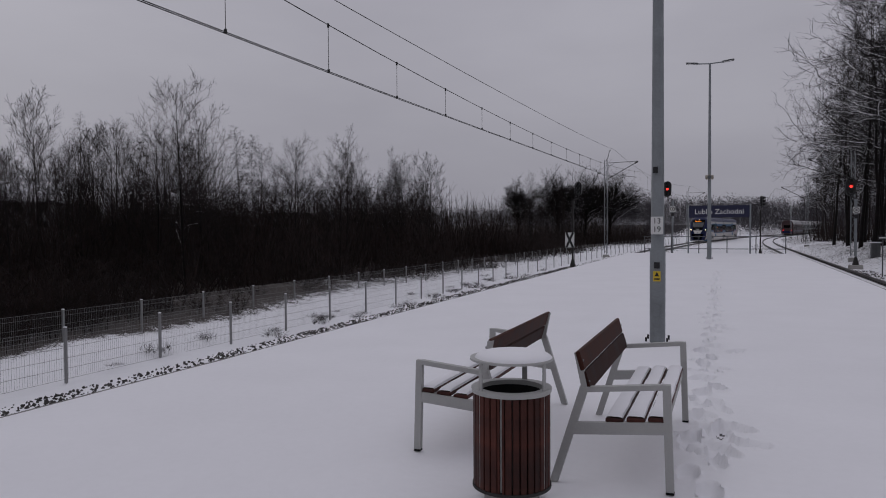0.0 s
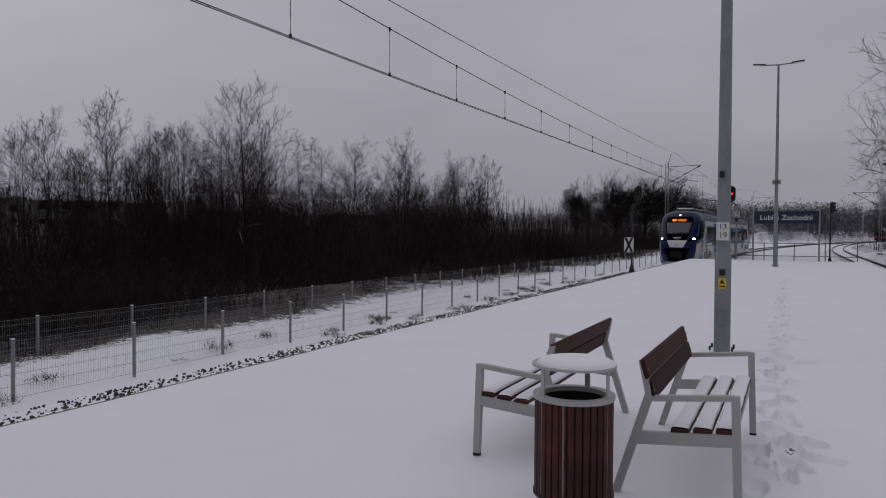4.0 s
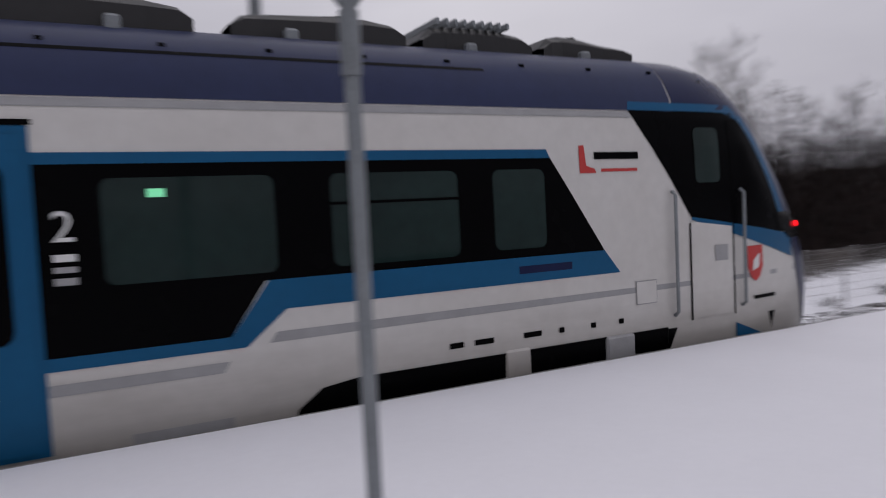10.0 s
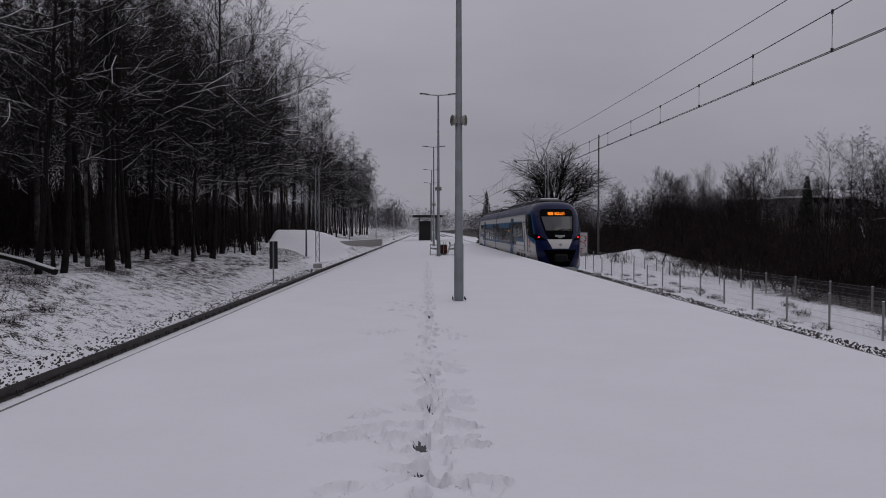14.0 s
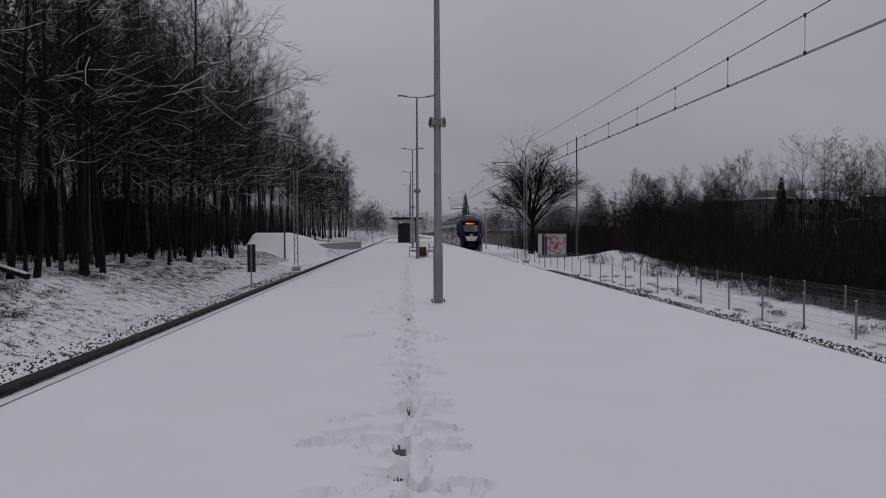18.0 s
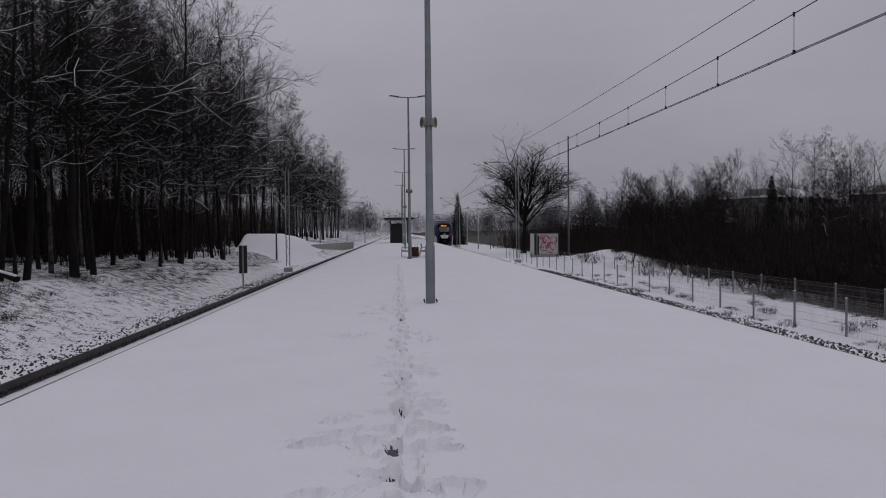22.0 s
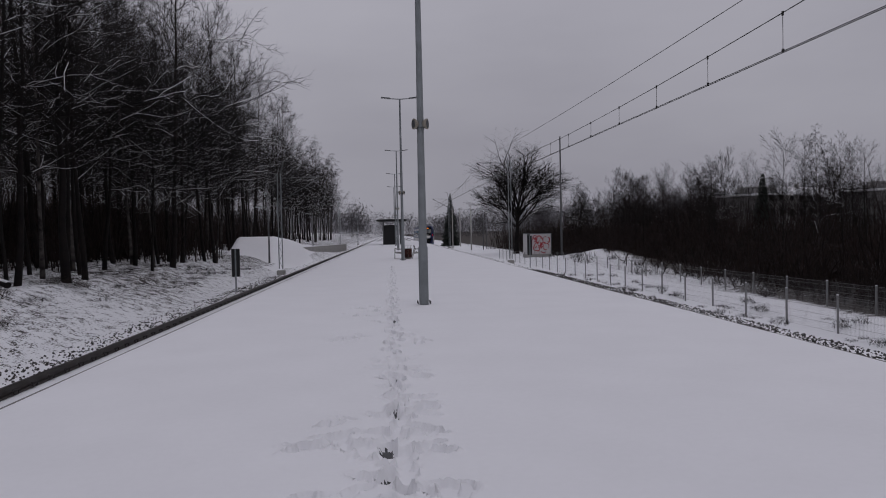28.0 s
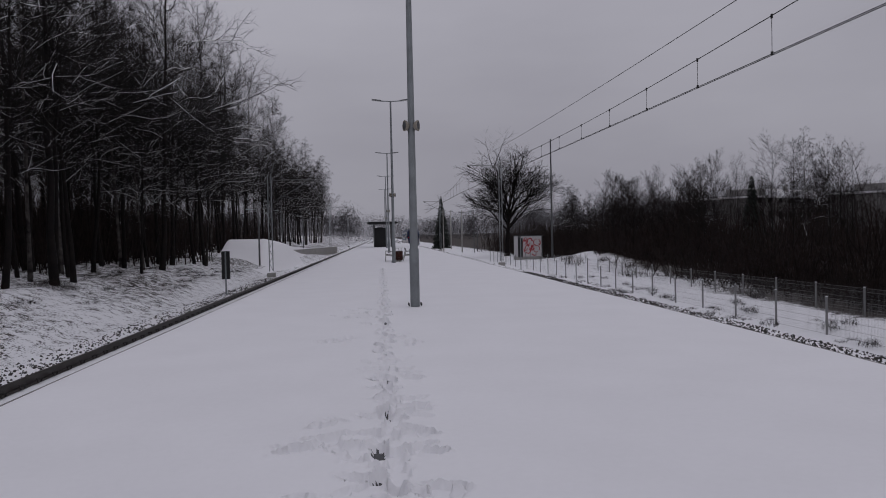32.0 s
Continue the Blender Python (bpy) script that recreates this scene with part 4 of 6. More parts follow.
def far_woods():
    """The wooded skyline, too far off to count its trees."""
    rnd = random.Random(4)
    spots = []
    for k in range(1500):
        a = rnd.uniform(-0.62, 0.5)
        d = rnd.uniform(260, 420)
        spots.append((math.sin(a) * d, math.cos(a) * d, rnd.uniform(6, 9.5) if a < -0.22 else rnd.uniform(12, 16)))
    for k in range(420):
        a = rnd.uniform(-0.3, 0.32)
        d = rnd.uniform(150, 262)
        x, y = math.sin(a) * d, math.cos(a) * d
        if west_track(y) - 9 < x < east_track(y) + 6:
            continue
        spots.append((x, y, rnd.uniform(4, 7)))
    for k in range(1000):
        a = rnd.uniform(-0.75, 0.4)
        d = rnd.uniform(230, 420)
        x = math.sin(a) * d
        if abs(x + 3) > 10 or d > 320:
            spots.append((x, -math.cos(a) * d, rnd.uniform(9, 15)))
    for k in range(260):
        y = rnd.uniform(-220, 260)
        x = -rnd.uniform(48, 75) + max(0, west_track(y) + 7.02)
        spots.append((x, y, rnd.uniform(3.5, 5.5)))
    gen = np.random.default_rng(4)
    sp = np.array([(x, y, height(x, y) - 0.5, h) for x, y, h in spots])
    m = 250
    base = np.repeat(sp[:, :3], m, axis=0)
    h = np.repeat(sp[:, 3], m)
    n = len(h)
    a, e, k = gen.uniform(0, 6.28, n), gen.uniform(-0.95, 1.0, n), gen.uniform(0.2, 1.0, n) ** 0.5
    wide = np.sqrt(1 - e * e * 0.95) * k * h * 0.3
    q = base + np.stack([np.cos(a) * wide, np.sin(a) * wide, h * (0.52 + 0.46 * e * k)], 1)
    up = np.stack([gen.normal(0, 0.5, n), gen.normal(0, 0.5, n), np.ones(n)], 1) * (h * gen.uniform(0.01, 0.024, n))[:, None]
    w = np.stack([-np.sin(a), np.cos(a), gen.uniform(-0.6, 0.6, n)], 1) * (h * gen.uniform(0.0045, 0.009, n))[:, None]
    tri = np.stack([q - up - w, q - up + w, q + up], 1).reshape(-1, 3)
    me = bpy.data.meshes.new("far_woods")
    me.from_pydata(tri.tolist(), [], np.arange(3 * n).reshape(-1, 3).tolist())
    # the skyline's haze is only this bark's paler tint
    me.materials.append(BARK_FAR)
    ob = new("far_woods", me)
    tagged(ob, "hazy dark leafless woods along the skyline", "woods", kind="stuff")


far_woods()


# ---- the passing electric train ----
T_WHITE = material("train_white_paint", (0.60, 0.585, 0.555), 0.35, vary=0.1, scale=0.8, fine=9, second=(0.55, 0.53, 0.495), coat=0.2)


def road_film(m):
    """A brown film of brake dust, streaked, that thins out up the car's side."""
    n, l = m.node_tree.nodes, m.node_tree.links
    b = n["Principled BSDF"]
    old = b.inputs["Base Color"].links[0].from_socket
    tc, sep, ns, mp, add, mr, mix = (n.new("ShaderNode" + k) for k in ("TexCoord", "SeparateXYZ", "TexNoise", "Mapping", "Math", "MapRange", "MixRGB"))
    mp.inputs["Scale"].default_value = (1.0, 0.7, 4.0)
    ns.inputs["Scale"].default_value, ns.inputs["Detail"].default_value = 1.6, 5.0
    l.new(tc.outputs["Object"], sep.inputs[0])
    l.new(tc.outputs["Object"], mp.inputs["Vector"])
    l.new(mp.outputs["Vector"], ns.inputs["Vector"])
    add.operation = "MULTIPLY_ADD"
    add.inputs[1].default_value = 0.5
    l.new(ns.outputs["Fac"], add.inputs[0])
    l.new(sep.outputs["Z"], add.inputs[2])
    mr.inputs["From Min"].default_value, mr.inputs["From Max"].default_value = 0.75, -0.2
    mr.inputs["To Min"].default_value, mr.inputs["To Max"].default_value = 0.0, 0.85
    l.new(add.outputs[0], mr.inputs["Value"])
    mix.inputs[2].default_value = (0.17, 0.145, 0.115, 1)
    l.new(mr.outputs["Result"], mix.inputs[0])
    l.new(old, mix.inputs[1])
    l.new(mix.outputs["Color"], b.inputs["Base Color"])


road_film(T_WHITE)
T_ROOF = material("train_slate_blue_roof", (0.024, 0.033, 0.085), 0.45, vary=0.15, scale=0.8, fine=9, spec=0.2)
T_NAVY = material("train_navy_paint", (0.003, 0.008, 0.05), 0.3, vary=0.12, scale=1.2, fine=12, spec=0.2)
T_BLUE = material("train_mid_blue_paint", (0.007, 0.09, 0.2), 0.4, vary=0.1, scale=1.2, fine=12, spec=0.15)
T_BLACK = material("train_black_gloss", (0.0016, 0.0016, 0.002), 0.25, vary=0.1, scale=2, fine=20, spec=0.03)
T_GLASS = material("tinted_train_glass", (0.011, 0.025, 0.023), 0.06, vary=0.3, scale=1.0, fine=7, spec=0.2)
T_WSCREEN = material("pale_windscreen_glass", (0.022, 0.026, 0.026), 0.06, vary=0.15, scale=1.2, fine=8, spec=0.8)
T_GREY = material("train_light_grey", (0.33, 0.33, 0.33), 0.4, vary=0.1)
T_DIRT = material("brake_dust_underframe", (0.095, 0.085, 0.07), 0.8, vary=0.4, scale=1.2, fine=14)
T_ROOFBOX = material("grimy_roof_box", (0.016, 0.0155, 0.016), 0.55, vary=0.35, scale=1.5, fine=15)
GREEN_GLOW = glow("green_cabin_light", (0.25, 0.9, 0.5), 0.35)
T_POLE = material("green_grab_pole", (0.03, 0.3, 0.16), 0.4, vary=0.1)
TAIL_RED = glow("red_tail_light", (1.0, 0.004, 0.012), 5.0)

PROFILE = ((-0.62, 1.36, 20.33), (-0.45, 1.40, 20.46), (-0.1, 1.42, 20.6), (0.3, 1.42, 20.65), (0.7, 1.42, 20.59), (1.1, 1.42, 20.42), (1.6, 1.415, 20.03), (2.0, 1.40, 19.67),
           (2.3, 1.37, 19.4), (2.5, 1.32, 19.21), (2.7, 1.22, 19.0), (2.85, 1.08, 18.8), (2.97, 0.84, 18.55), (3.04, 0.48, 18.25), (3.06, 0.05, 18.0))
U0 = 17.6


def prof(z):
    """Half width of the body and reach of the nose at a height."""
    for (a, wa, ua), (b, wb, ub) in zip(PROFILE, PROFILE[1:]):
        if z <= b:
            k = max(0.0, (z - a) / (b - a))
            return wa + (wb - wa) * k, ua + (ub - ua) * k
    return PROFILE[-1][1:]


def pe(z):
    """How square the nose is in plan; the upper part is flatter."""
    return 2.7 + 0.5 * min(1.0, max(0.0, (z - 1.1) / 1.2))


def skin(a, z, side, off=0.0):
    """A point of the skin: a is the way along the flank (u) to U0, past it the angle round the nose."""
    w, uf = prof(z)
    if a <= U0:
        return (side * (w + off), a, z)
    ph = min(a - U0, math.pi / 2)
    s, c = math.sin(ph) ** (2 / pe(z)), max(0.0, math.cos(ph)) ** (2 / pe(z))
    return (side * (w * c + off * c), U0 + (uf - U0) * s + off * s, z)


def by_u(u, z):
    """The way along the skin for a place u along the car."""
    if u <= U0:
        return u
    uf = prof(z)[1]
    return U0 + math.asin(min(1.0, (u - U0) / (uf - U0)) ** (pe(z) / 2))


def by_x(x, z):
    """The way along the skin for a half width x at the nose."""
    w = prof(z)[0]
    return U0 + math.acos(min(1.0, x / w) ** (pe(z) / 2))


def span_at(poly, z):
    xs = []
    n = len(poly)
    for i in range(n):
        (x1, z1), (x2, z2) = poly[i], poly[(i + 1) % n]
        if z1 == z2:
            if abs(z - z1) < 1e-9:
                xs += [x1, x2]
        elif min(z1, z2) - 1e-9 <= z <= max(z1, z2) + 1e-9:
            xs.append(x1 + (x2 - x1) * (z - z1) / (z2 - z1))
    return min(xs), max(xs)


def patch(poly, side, off, nz=2, nu=1, front=False):
    """A panel that lies on the skin; poly in (u, z), or for the nose in (x, z) across both halves."""
    zs = {p[1] for p in poly}
    zs = sorted(zs | {p[0] for p in PROFILE if min(zs) < p[0] < max(zs)})
    lines = []
    for a, b in zip(zs, zs[1:]):
        k = max(1, round(nz * (b - a) / (zs[-1] - zs[0])))
        lines += [a + (b - a) * i / k for i in range(k)]
    lines.append(zs[-1])
    eps = 1e-4
    g, rows = Geo(), []
    for z in lines:
        zz = min(max(z, zs[0] + eps), zs[-1] - eps)
        lo, hi = span_at(poly, zz)
        row = []
        for j in range(nu + 1):
            q = lo + (hi - lo) * j / nu
            if front:
                row.append(skin(by_x(abs(q), z), z, 1 if q >= 0 else -1, off))
            else:
                row.append(skin(by_u(q, z), z, side, off))
        rows.append(row)
    g.grid(rows)
    return g


def curve_patch(lo, hi, zs, side, off, nu=5):
    """A panel between two edges given as ways along the skin at each height."""
    g = Geo()
    zs = sorted(set(zs) | {p[0] for p in PROFILE if min(zs) < p[0] < max(zs)})
    g.grid([[skin(lo(z) + (hi(z) - lo(z)) * j / nu, z, side, off) for j in range(nu + 1)] for z in zs])
    return g


def rounded(x0, x1, z0, z1, r=0.06, n=3):
    pts = []
    for cx, cz, a0 in ((x1 - r, z0 + r, -90), (x1 - r, z1 - r, 0), (x0 + r, z1 - r, 90), (x0 + r, z0 + r, 180)):
        for k in range(n + 1):
            a = radians(a0 + 90 * k / n)
            pts.append((cx + r * math.cos(a), cz + r * math.sin(a)))
    return pts


HOOK = Geo().box((0, 0, 0), (0.05, 0.05, 0.03)).mesh("roof_hook", T_BLACK)


def rail_car(leading):
    """Half of the two-car train: its joint end at the origin, its cab along +y."""
    car = thing("train_car", "leading white and blue electric train car, headlights lit" if leading else "rear white and blue electric train car, red tail lights lit", "train car", group="two-car train")
    # body
    zs = [p[0] for p in PROFILE]
    path = [0.16, 2, 4, 6, 8, 10, 12, 14, 16, 17, U0] + [U0 + math.pi / 2 * k / 24 for k in range(1, 25)]
    g = Geo()
    rows = []
    for z in sorted(set(zs) | {k / 10 for k in range(-6, 31)}):
        rows.append([skin(a, z, 1) for a in path] + [skin(a, z, -1) for a in path[::-1]])
    g.grid(rows)
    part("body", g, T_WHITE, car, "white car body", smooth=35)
    part("end_wall", Geo().prism([(-prof(z)[0], z) for z in zs] + [(prof(z)[0], z) for z in zs[::-1]], 0.17, 0.2), T_BLACK, car)
    g = Geo()
    zr = [2.36, 2.5, 2.7, 2.85, 2.97, 3.04, 3.06]
    rows = [[skin(a, z, 1, 0.006) for a in [0.16, 4, 8, 12, 16, U0]] for z in zr] + [[skin(a, z, -1, 0.006) for a in [0.16, 4, 8, 12, 16, U0]] for z in zr[::-1]]
    g.grid([[(p[0], p[1], p[2] + 0.004) for p in r] for r in rows])
    roof = part("roof", g, T_ROOF, car, "slate-blue rounded roof", smooth=40)
    for s in (1, -1):
        part("gutter", patch([(0.2, 2.705), (18.2, 2.705), (18.2, 2.735), (0.2, 2.735)], s, 0.012, 1, 6), T_BLACK, roof)
        part("grey_line", patch([(0.2, 2.29), (17.05, 2.29), (17.05, 2.352), (0.2, 2.352)], s, 0.005), T_GREY, car)
        for k in range(22):
            part("roof_hook", HOOK, T_BLACK, roof, at=pose(s * 1.135, 0.7 + 0.8 * k, 2.79))
        # window band and stripes
        g = patch([(0.22, 1.0), (0.22, 1.9), (16.0, 1.9), (16.6, 1.0)], s, 0.004, 2, 1)
        g2 = patch([(2.07, 0.6), (1.83, 1.0), (13.3, 1.0), (13.02, 0.6)], s, 0.004, 2, 1)
        g.add(g2.v, g2.f)
        g3 = patch([(0.22, 0.94), (0.22, 1.0), (1.83, 1.0), (1.87, 0.94)], s, 0.004, 1, 1)
        g.add(g3.v, g3.f)
        band = part("window_band", g, T_BLACK, car, "black window band")
        part("stripe", patch([(0.22, 1.9), (16.0, 1.9), (15.96, 1.98), (0.22, 1.98)], s, 0.005), T_BLUE, car, "thin blue stripe")
        part("stripe", patch([(2.35, 1.9), (2.55, 1.6), (9.49, 1.62), (9.69, 1.9)], s, 0.009, 2), T_BLUE, car, "broad blue stripe")
        part("stripe", patch([(2.07, 0.6), (2.12, 0.51), (12.96, 0.51), (13.02, 0.6)], s, 0.005), T_BLUE, car, "thin blue stripe")
        part("stripe", patch([(0.22, 0.94), (1.87, 0.94), (2.12, 0.51), (0.22, 0.51)], s, 0.005, 2), T_BLUE, car, "blue panel")
        g = patch([(13.32, 1.0), (16.6, 1.0), (16.79, 0.77), (13.44, 0.77)], s, 0.005, 2)
        g.add([(s * 1.4255, u, z) for u, z in ((12.95, 0.51), (13.13, 0.51), (13.45, 0.77), (13.32, 1.0), (13.02, 0.6))], [(0, 1, 4), (1, 2, 4), (2, 3, 4)])
        part("stripe", g, T_BLUE, car, "blue panel")
        part("stripe", patch([(0.25, 0.34), (12.95, 0.34), (13.0, 0.42), (0.25, 0.42)], s, 0.004), T_GREY, car, "pale grey stripe")
        part("stripe", patch([(13.3, 0.52), (19.7, 0.55), (19.72, 0.62), (13.36, 0.6)], s, 0.0035, 2, 12), T_GREY, car, "pale grey stripe")
        part("notice", patch([(0.85, 0.66), (1.2, 0.66), (1.2, 0.84), (0.85, 0.84)], s, 0.009), WHITE, car)
        # windows
        for k, (a, b, lo, hi) in enumerate(((0.83, 1.75, 1.03, 1.75), (2.6, 3.65, 0.68, 1.53), (4.25, 5.4, 0.68, 1.53), (5.98, 7.15, 0.68, 1.53), (7.56, 8.13, 0.68, 1.53), (8.6, 9.72, 0.68, 1.53), (12.2, 13.4, 1.06, 1.8), (13.85, 15.0, 1.06, 1.8), (15.36, 15.92, 1.08, 1.8))):
            w = part("window", patch(rounded(a, b, lo, hi, 0.07), s, 0.007, 6), T_GLASS, car, "dark tinted window")
            if k in (0, 2, 3, 7):
                zc = lo + (hi - lo) * 0.68
                part("transom", patch([(a, zc - 0.012), (b, zc - 0.012), (b, zc + 0.012), (a, zc + 0.012)], s, 0.012), T_BLACK, w)
            if k in (5, 6):
                part("cabin_light", patch([(a + 0.3, hi - 0.14), (a + 0.42, hi - 0.14), (a + 0.42, hi - 0.08), (a + 0.3, hi - 0.08)], s, 0.009), GREEN_GLOW, w)
            if k == 5:
                led = part("destination_display", patch([(8.78, 1.31), (9.42, 1.31), (9.42, 1.5), (8.78, 1.5)], s, 0.01), T_BLACK, w, "orange side destination display")
                for z, cells in ((1.415, (0, 1, 2, 4, 5, 6, 7, 8)), (1.33, (0, 1, 2, 3, 5, 6))):
                    g = Geo()
                    for c in cells:
                        u = 8.82 + 0.064 * c
                        for du, dz, wide, tall in ((0, 0, 0.013, 0.062), (0.034, 0, 0.013, 0.062), (0.013, 0.022 * (c % 3), 0.021, 0.016)):
                            q = patch([(u + du, z + dz), (u + du + wide, z + dz), (u + du + wide, z + dz + tall), (u + du, z + dz + tall)], s, 0.012, 1)
                            g.add(q.v, q.f)
                    part("letters", g, LED, led)
                part("cabin_light", patch([(9.09, 0.97), (9.112, 0.97), (9.112, 1.2), (9.09, 1.2)], s, 0.009), GREEN_GLOW, w, "upright green cabin light")
                part("grab_pole", patch([(9.6, 0.85), (9.65, 0.85), (9.65, 1.5), (9.6, 1.5)], s, 0.009), T_POLE, w, "green grab pole")
        # doors
        door = part("door", patch([(10.2, -0.05), (11.8, -0.05), (11.8, 2.16), (10.2, 2.16)], s, 0.012, 4), T_BLUE, car, "blue double sliding door")
        for a in (10.24, 11.02):
            leaf = part("door_leaf", patch([(a, -0.02), (a + 0.74, -0.02), (a + 0.74, 2.1), (a, 2.1)], s, 0.022, 3), T_BLUE, door)
            part("door_window", patch(rounded(a + 0.11, a + 0.62, 0.72, 1.91, 0.09), s, 0.026, 6), T_BLACK, door, "tall dark door window")
            part("notice", patch([(a + 0.26, 0.32), (a + 0.48, 0.32), (a + 0.48, 0.5), (a + 0.26, 0.5)], s, 0.026), WHITE, door)
            part("sticker", patch([(a + 0.25, 0.54), (a + 0.49, 0.54), (a + 0.49, 0.73), (a + 0.25, 0.73)], s, 0.026), T_NAVY, door)
            part("sticker", patch([(a + 0.28, 1.94), (a + 0.46, 1.94), (a + 0.46, 2.05), (a + 0.28, 2.05)], s, 0.026), T_NAVY, door)
        part("door_seam", patch([(10.985, -0.03), (11.015, -0.03), (11.015, 2.1), (10.985, 2.1)], s, 0.027), T_BLACK, door)
        part("door_lintel", patch([(10.18, 2.16), (11.82, 2.16), (11.82, 2.2), (10.18, 2.2)], s, 0.02), T_BLACK, door)
        for u in (10.02, 11.96):
            two = words("class_number", "2", 0.3, WHITE, car, pose(s * 1.43, u, 1.47, 90, 0, 90 * s), 0.002)
            for z, h in ((1.27, 0.05), (1.19, 0.04), (1.11, 0.05)):
                part("pictogram", patch([(u - 0.07, z - h / 2), (u + 0.07, z - h / 2), (u + 0.07, z + h / 2), (u - 0.07, z + h / 2)], s, 0.008), T_GREY if z < 1.25 else WHITE, car)
        part("red_marker", patch([(9.42, 0.43), (9.62, 0.43), (9.62, 0.52), (9.42, 0.52)], s, 0.012), RED, car)
        # regional mark, drawn as plain shapes
        part("mark", patch([(16.34, 1.75), (16.54, 1.75), (16.52, 1.79), (16.42, 1.82), (16.4, 2.02), (16.34, 2.01)], s, 0.006, 4), RED, car, "red corner mark with dark bars")
        part("mark", patch([(16.52, 1.88), (17.08, 1.88), (17.08, 1.95), (16.52, 1.95)], s, 0.006), T_BLACK, car)
        part("mark", patch([(16.6, 1.76), (17.06, 1.76), (17.06, 1.79), (16.6, 1.79)], s, 0.006), RED, car)
        part("number_bar", patch([(15.6, 0.85), (16.2, 0.85), (16.2, 0.92), (15.6, 0.92)], s, 0.007), T_NAVY, car)
        for u, b in ((14.85, 0.14), (15.1, 0.2), (15.62, 0.2), (16.02, 0.06), (16.4, 0.06), (16.75, 0.06)):
            part("small_marking", patch([(u, 0.26), (u + b, 0.26), (u + b, 0.31), (u, 0.31)], s, 0.006), T_BLACK, car)
        # cab side
        def front_edge(z):
            """Front edge of the cab's side window."""
            return 18.42 + 1.08 * max(0.0, min(1.0, (2.4 - z) / 1.45)) ** 0.62

        def back_edge(z):
            return 17.0 + (2.37 - z) * 0.72 if z > 1.72 else 17.47 + (1.72 - z) * 0.66

        def low_edge(u):
            return 1.27 - 0.155 * (u - 17.76)
        cabz = [1.27 + (2.37 - 1.27) * k / 10 for k in range(11)]
        cab = part("cab_side_window", curve_patch(lambda z: by_u(back_edge(z), z), lambda z: by_u(front_edge(z), z), cabz, s, 0.007, 8), T_BLACK, car, "large black cab side window", smooth=40)
        g = Geo()
        us = [17.78 + (19.42 - 17.78) * j / 8 for j in range(9)]
        g.grid([[skin(by_u(u, low_edge(u)), low_edge(u), s, 0.007) for u in us], [skin(by_u(u, 1.272), 1.272, s, 0.007) for u in us]])
        part("cab_side_window", g, T_BLACK, car, smooth=40)
        g = Geo()
        g.grid([[skin(by_u(u, low_edge(u) - w * (0.02 + 0.13 * (u - 17.7))), low_edge(u) - w * (0.02 + 0.13 * (u - 17.7)), s, 0.008) for u in us + [19.62]] for w in (0, 1)])
        part("stripe", g, T_BLUE, car, "blue sweep under the cab window", smooth=40)
        g = Geo()
        rim = [(u, 2.37) for u in (17.0, 17.3, 17.6, 17.75, 17.9, 18.05, 18.2, 18.38)] + [(front_edge(z), z) for z in (2.3, 2.2, 2.1, 2.0, 1.9, 1.8, 1.7, 1.6, 1.5, 1.4, 1.3, 1.2, 1.1, 1.02)]
        g.grid([[skin(by_u(u, z), z, s, 0.011) for u, z in rim], [skin(by_u(u + (0.02 if i < 7 else 0.13), z + (0.085 if i < 8 else 0.03)), z + (0.085 if i < 8 else 0.03), s, 0.011) for i, (u, z) in enumerate(rim)]])
        part("stripe", g, T_BLUE, car, "blue rim round the cab window", smooth=40)
        part("cab_window_pane", patch(rounded(17.85, 18.22, 1.62, 2.2, 0.06), s, 0.013, 6, 3), T_GLASS, cab)
        part("cab_door", patch([(17.76, 0.2), (18.38, 0.2), (18.38, 1.14), (17.76, 1.22)], s, 0.013, 3, 4), T_WHITE, car, "white cab door")
        for u in (17.74, 18.4):
            part("door_gap", patch([(u, 0.18), (u + 0.02, 0.18), (u + 0.02, 2.3 if u > 18 else 1.2), (u, 2.3 if u > 18 else 1.2)], s, 0.011, 6), T_BLACK, car)
        part("door_handle", patch([(18.1, 0.78), (18.3, 0.78), (18.3, 0.95), (18.1, 0.95)], s, 0.02), T_GREY, car)
        for u in (17.5, 18.52):
            p = skin(by_u(u, 1.0), 1.0, s, 0.06)
            part("grab_rail", Geo().tube([(p[0] - 0.05 * s, p[1], 0.26), (p[0], p[1], 0.3), (p[0], p[1], 1.5), (p[0] - 0.05 * s, p[1], 1.54)], 0.02, 6), GALV, car)
        hatch = part("hatch", patch([(16.98, 0.42), (17.26, 0.42), (17.26, 0.66), (16.98, 0.66)], s, 0.008), T_GREY, car)
        part("hatch_lid", patch([(16.99, 0.43), (17.25, 0.43), (17.25, 0.65), (16.99, 0.65)], s, 0.012), T_WHITE, hatch)
        part("crest", patch([(18.64, 0.9), (18.92, 0.9), (18.92, 0.66), (18.86, 0.55), (18.78, 0.5), (18.7, 0.55), (18.64, 0.66)], s, 0.012, 5, 2), RED, car, "red shield with a white mark")
        part("crest_mark", patch([(18.72, 0.62), (18.84, 0.66), (18.86, 0.82), (18.74, 0.74)], s, 0.016, 3), WHITE, car)
        part("model_bar", patch([(18.75, 0.3), (19.15, 0.3), (19.15, 0.34), (18.75, 0.34)], s, 0.012, 1, 3), T_BLACK, car)
        # navy nose shell
        zz = [2.46 - 0.06 * k for k in range(0, 57)]
        zz = [z for z in zz if z > -0.62]

        def shell(z):
            if z > 0.93:
                return by_u(front_edge(z) + 0.1, z)
            return by_u(19.62 + (0.93 - z) * 0.3, z)
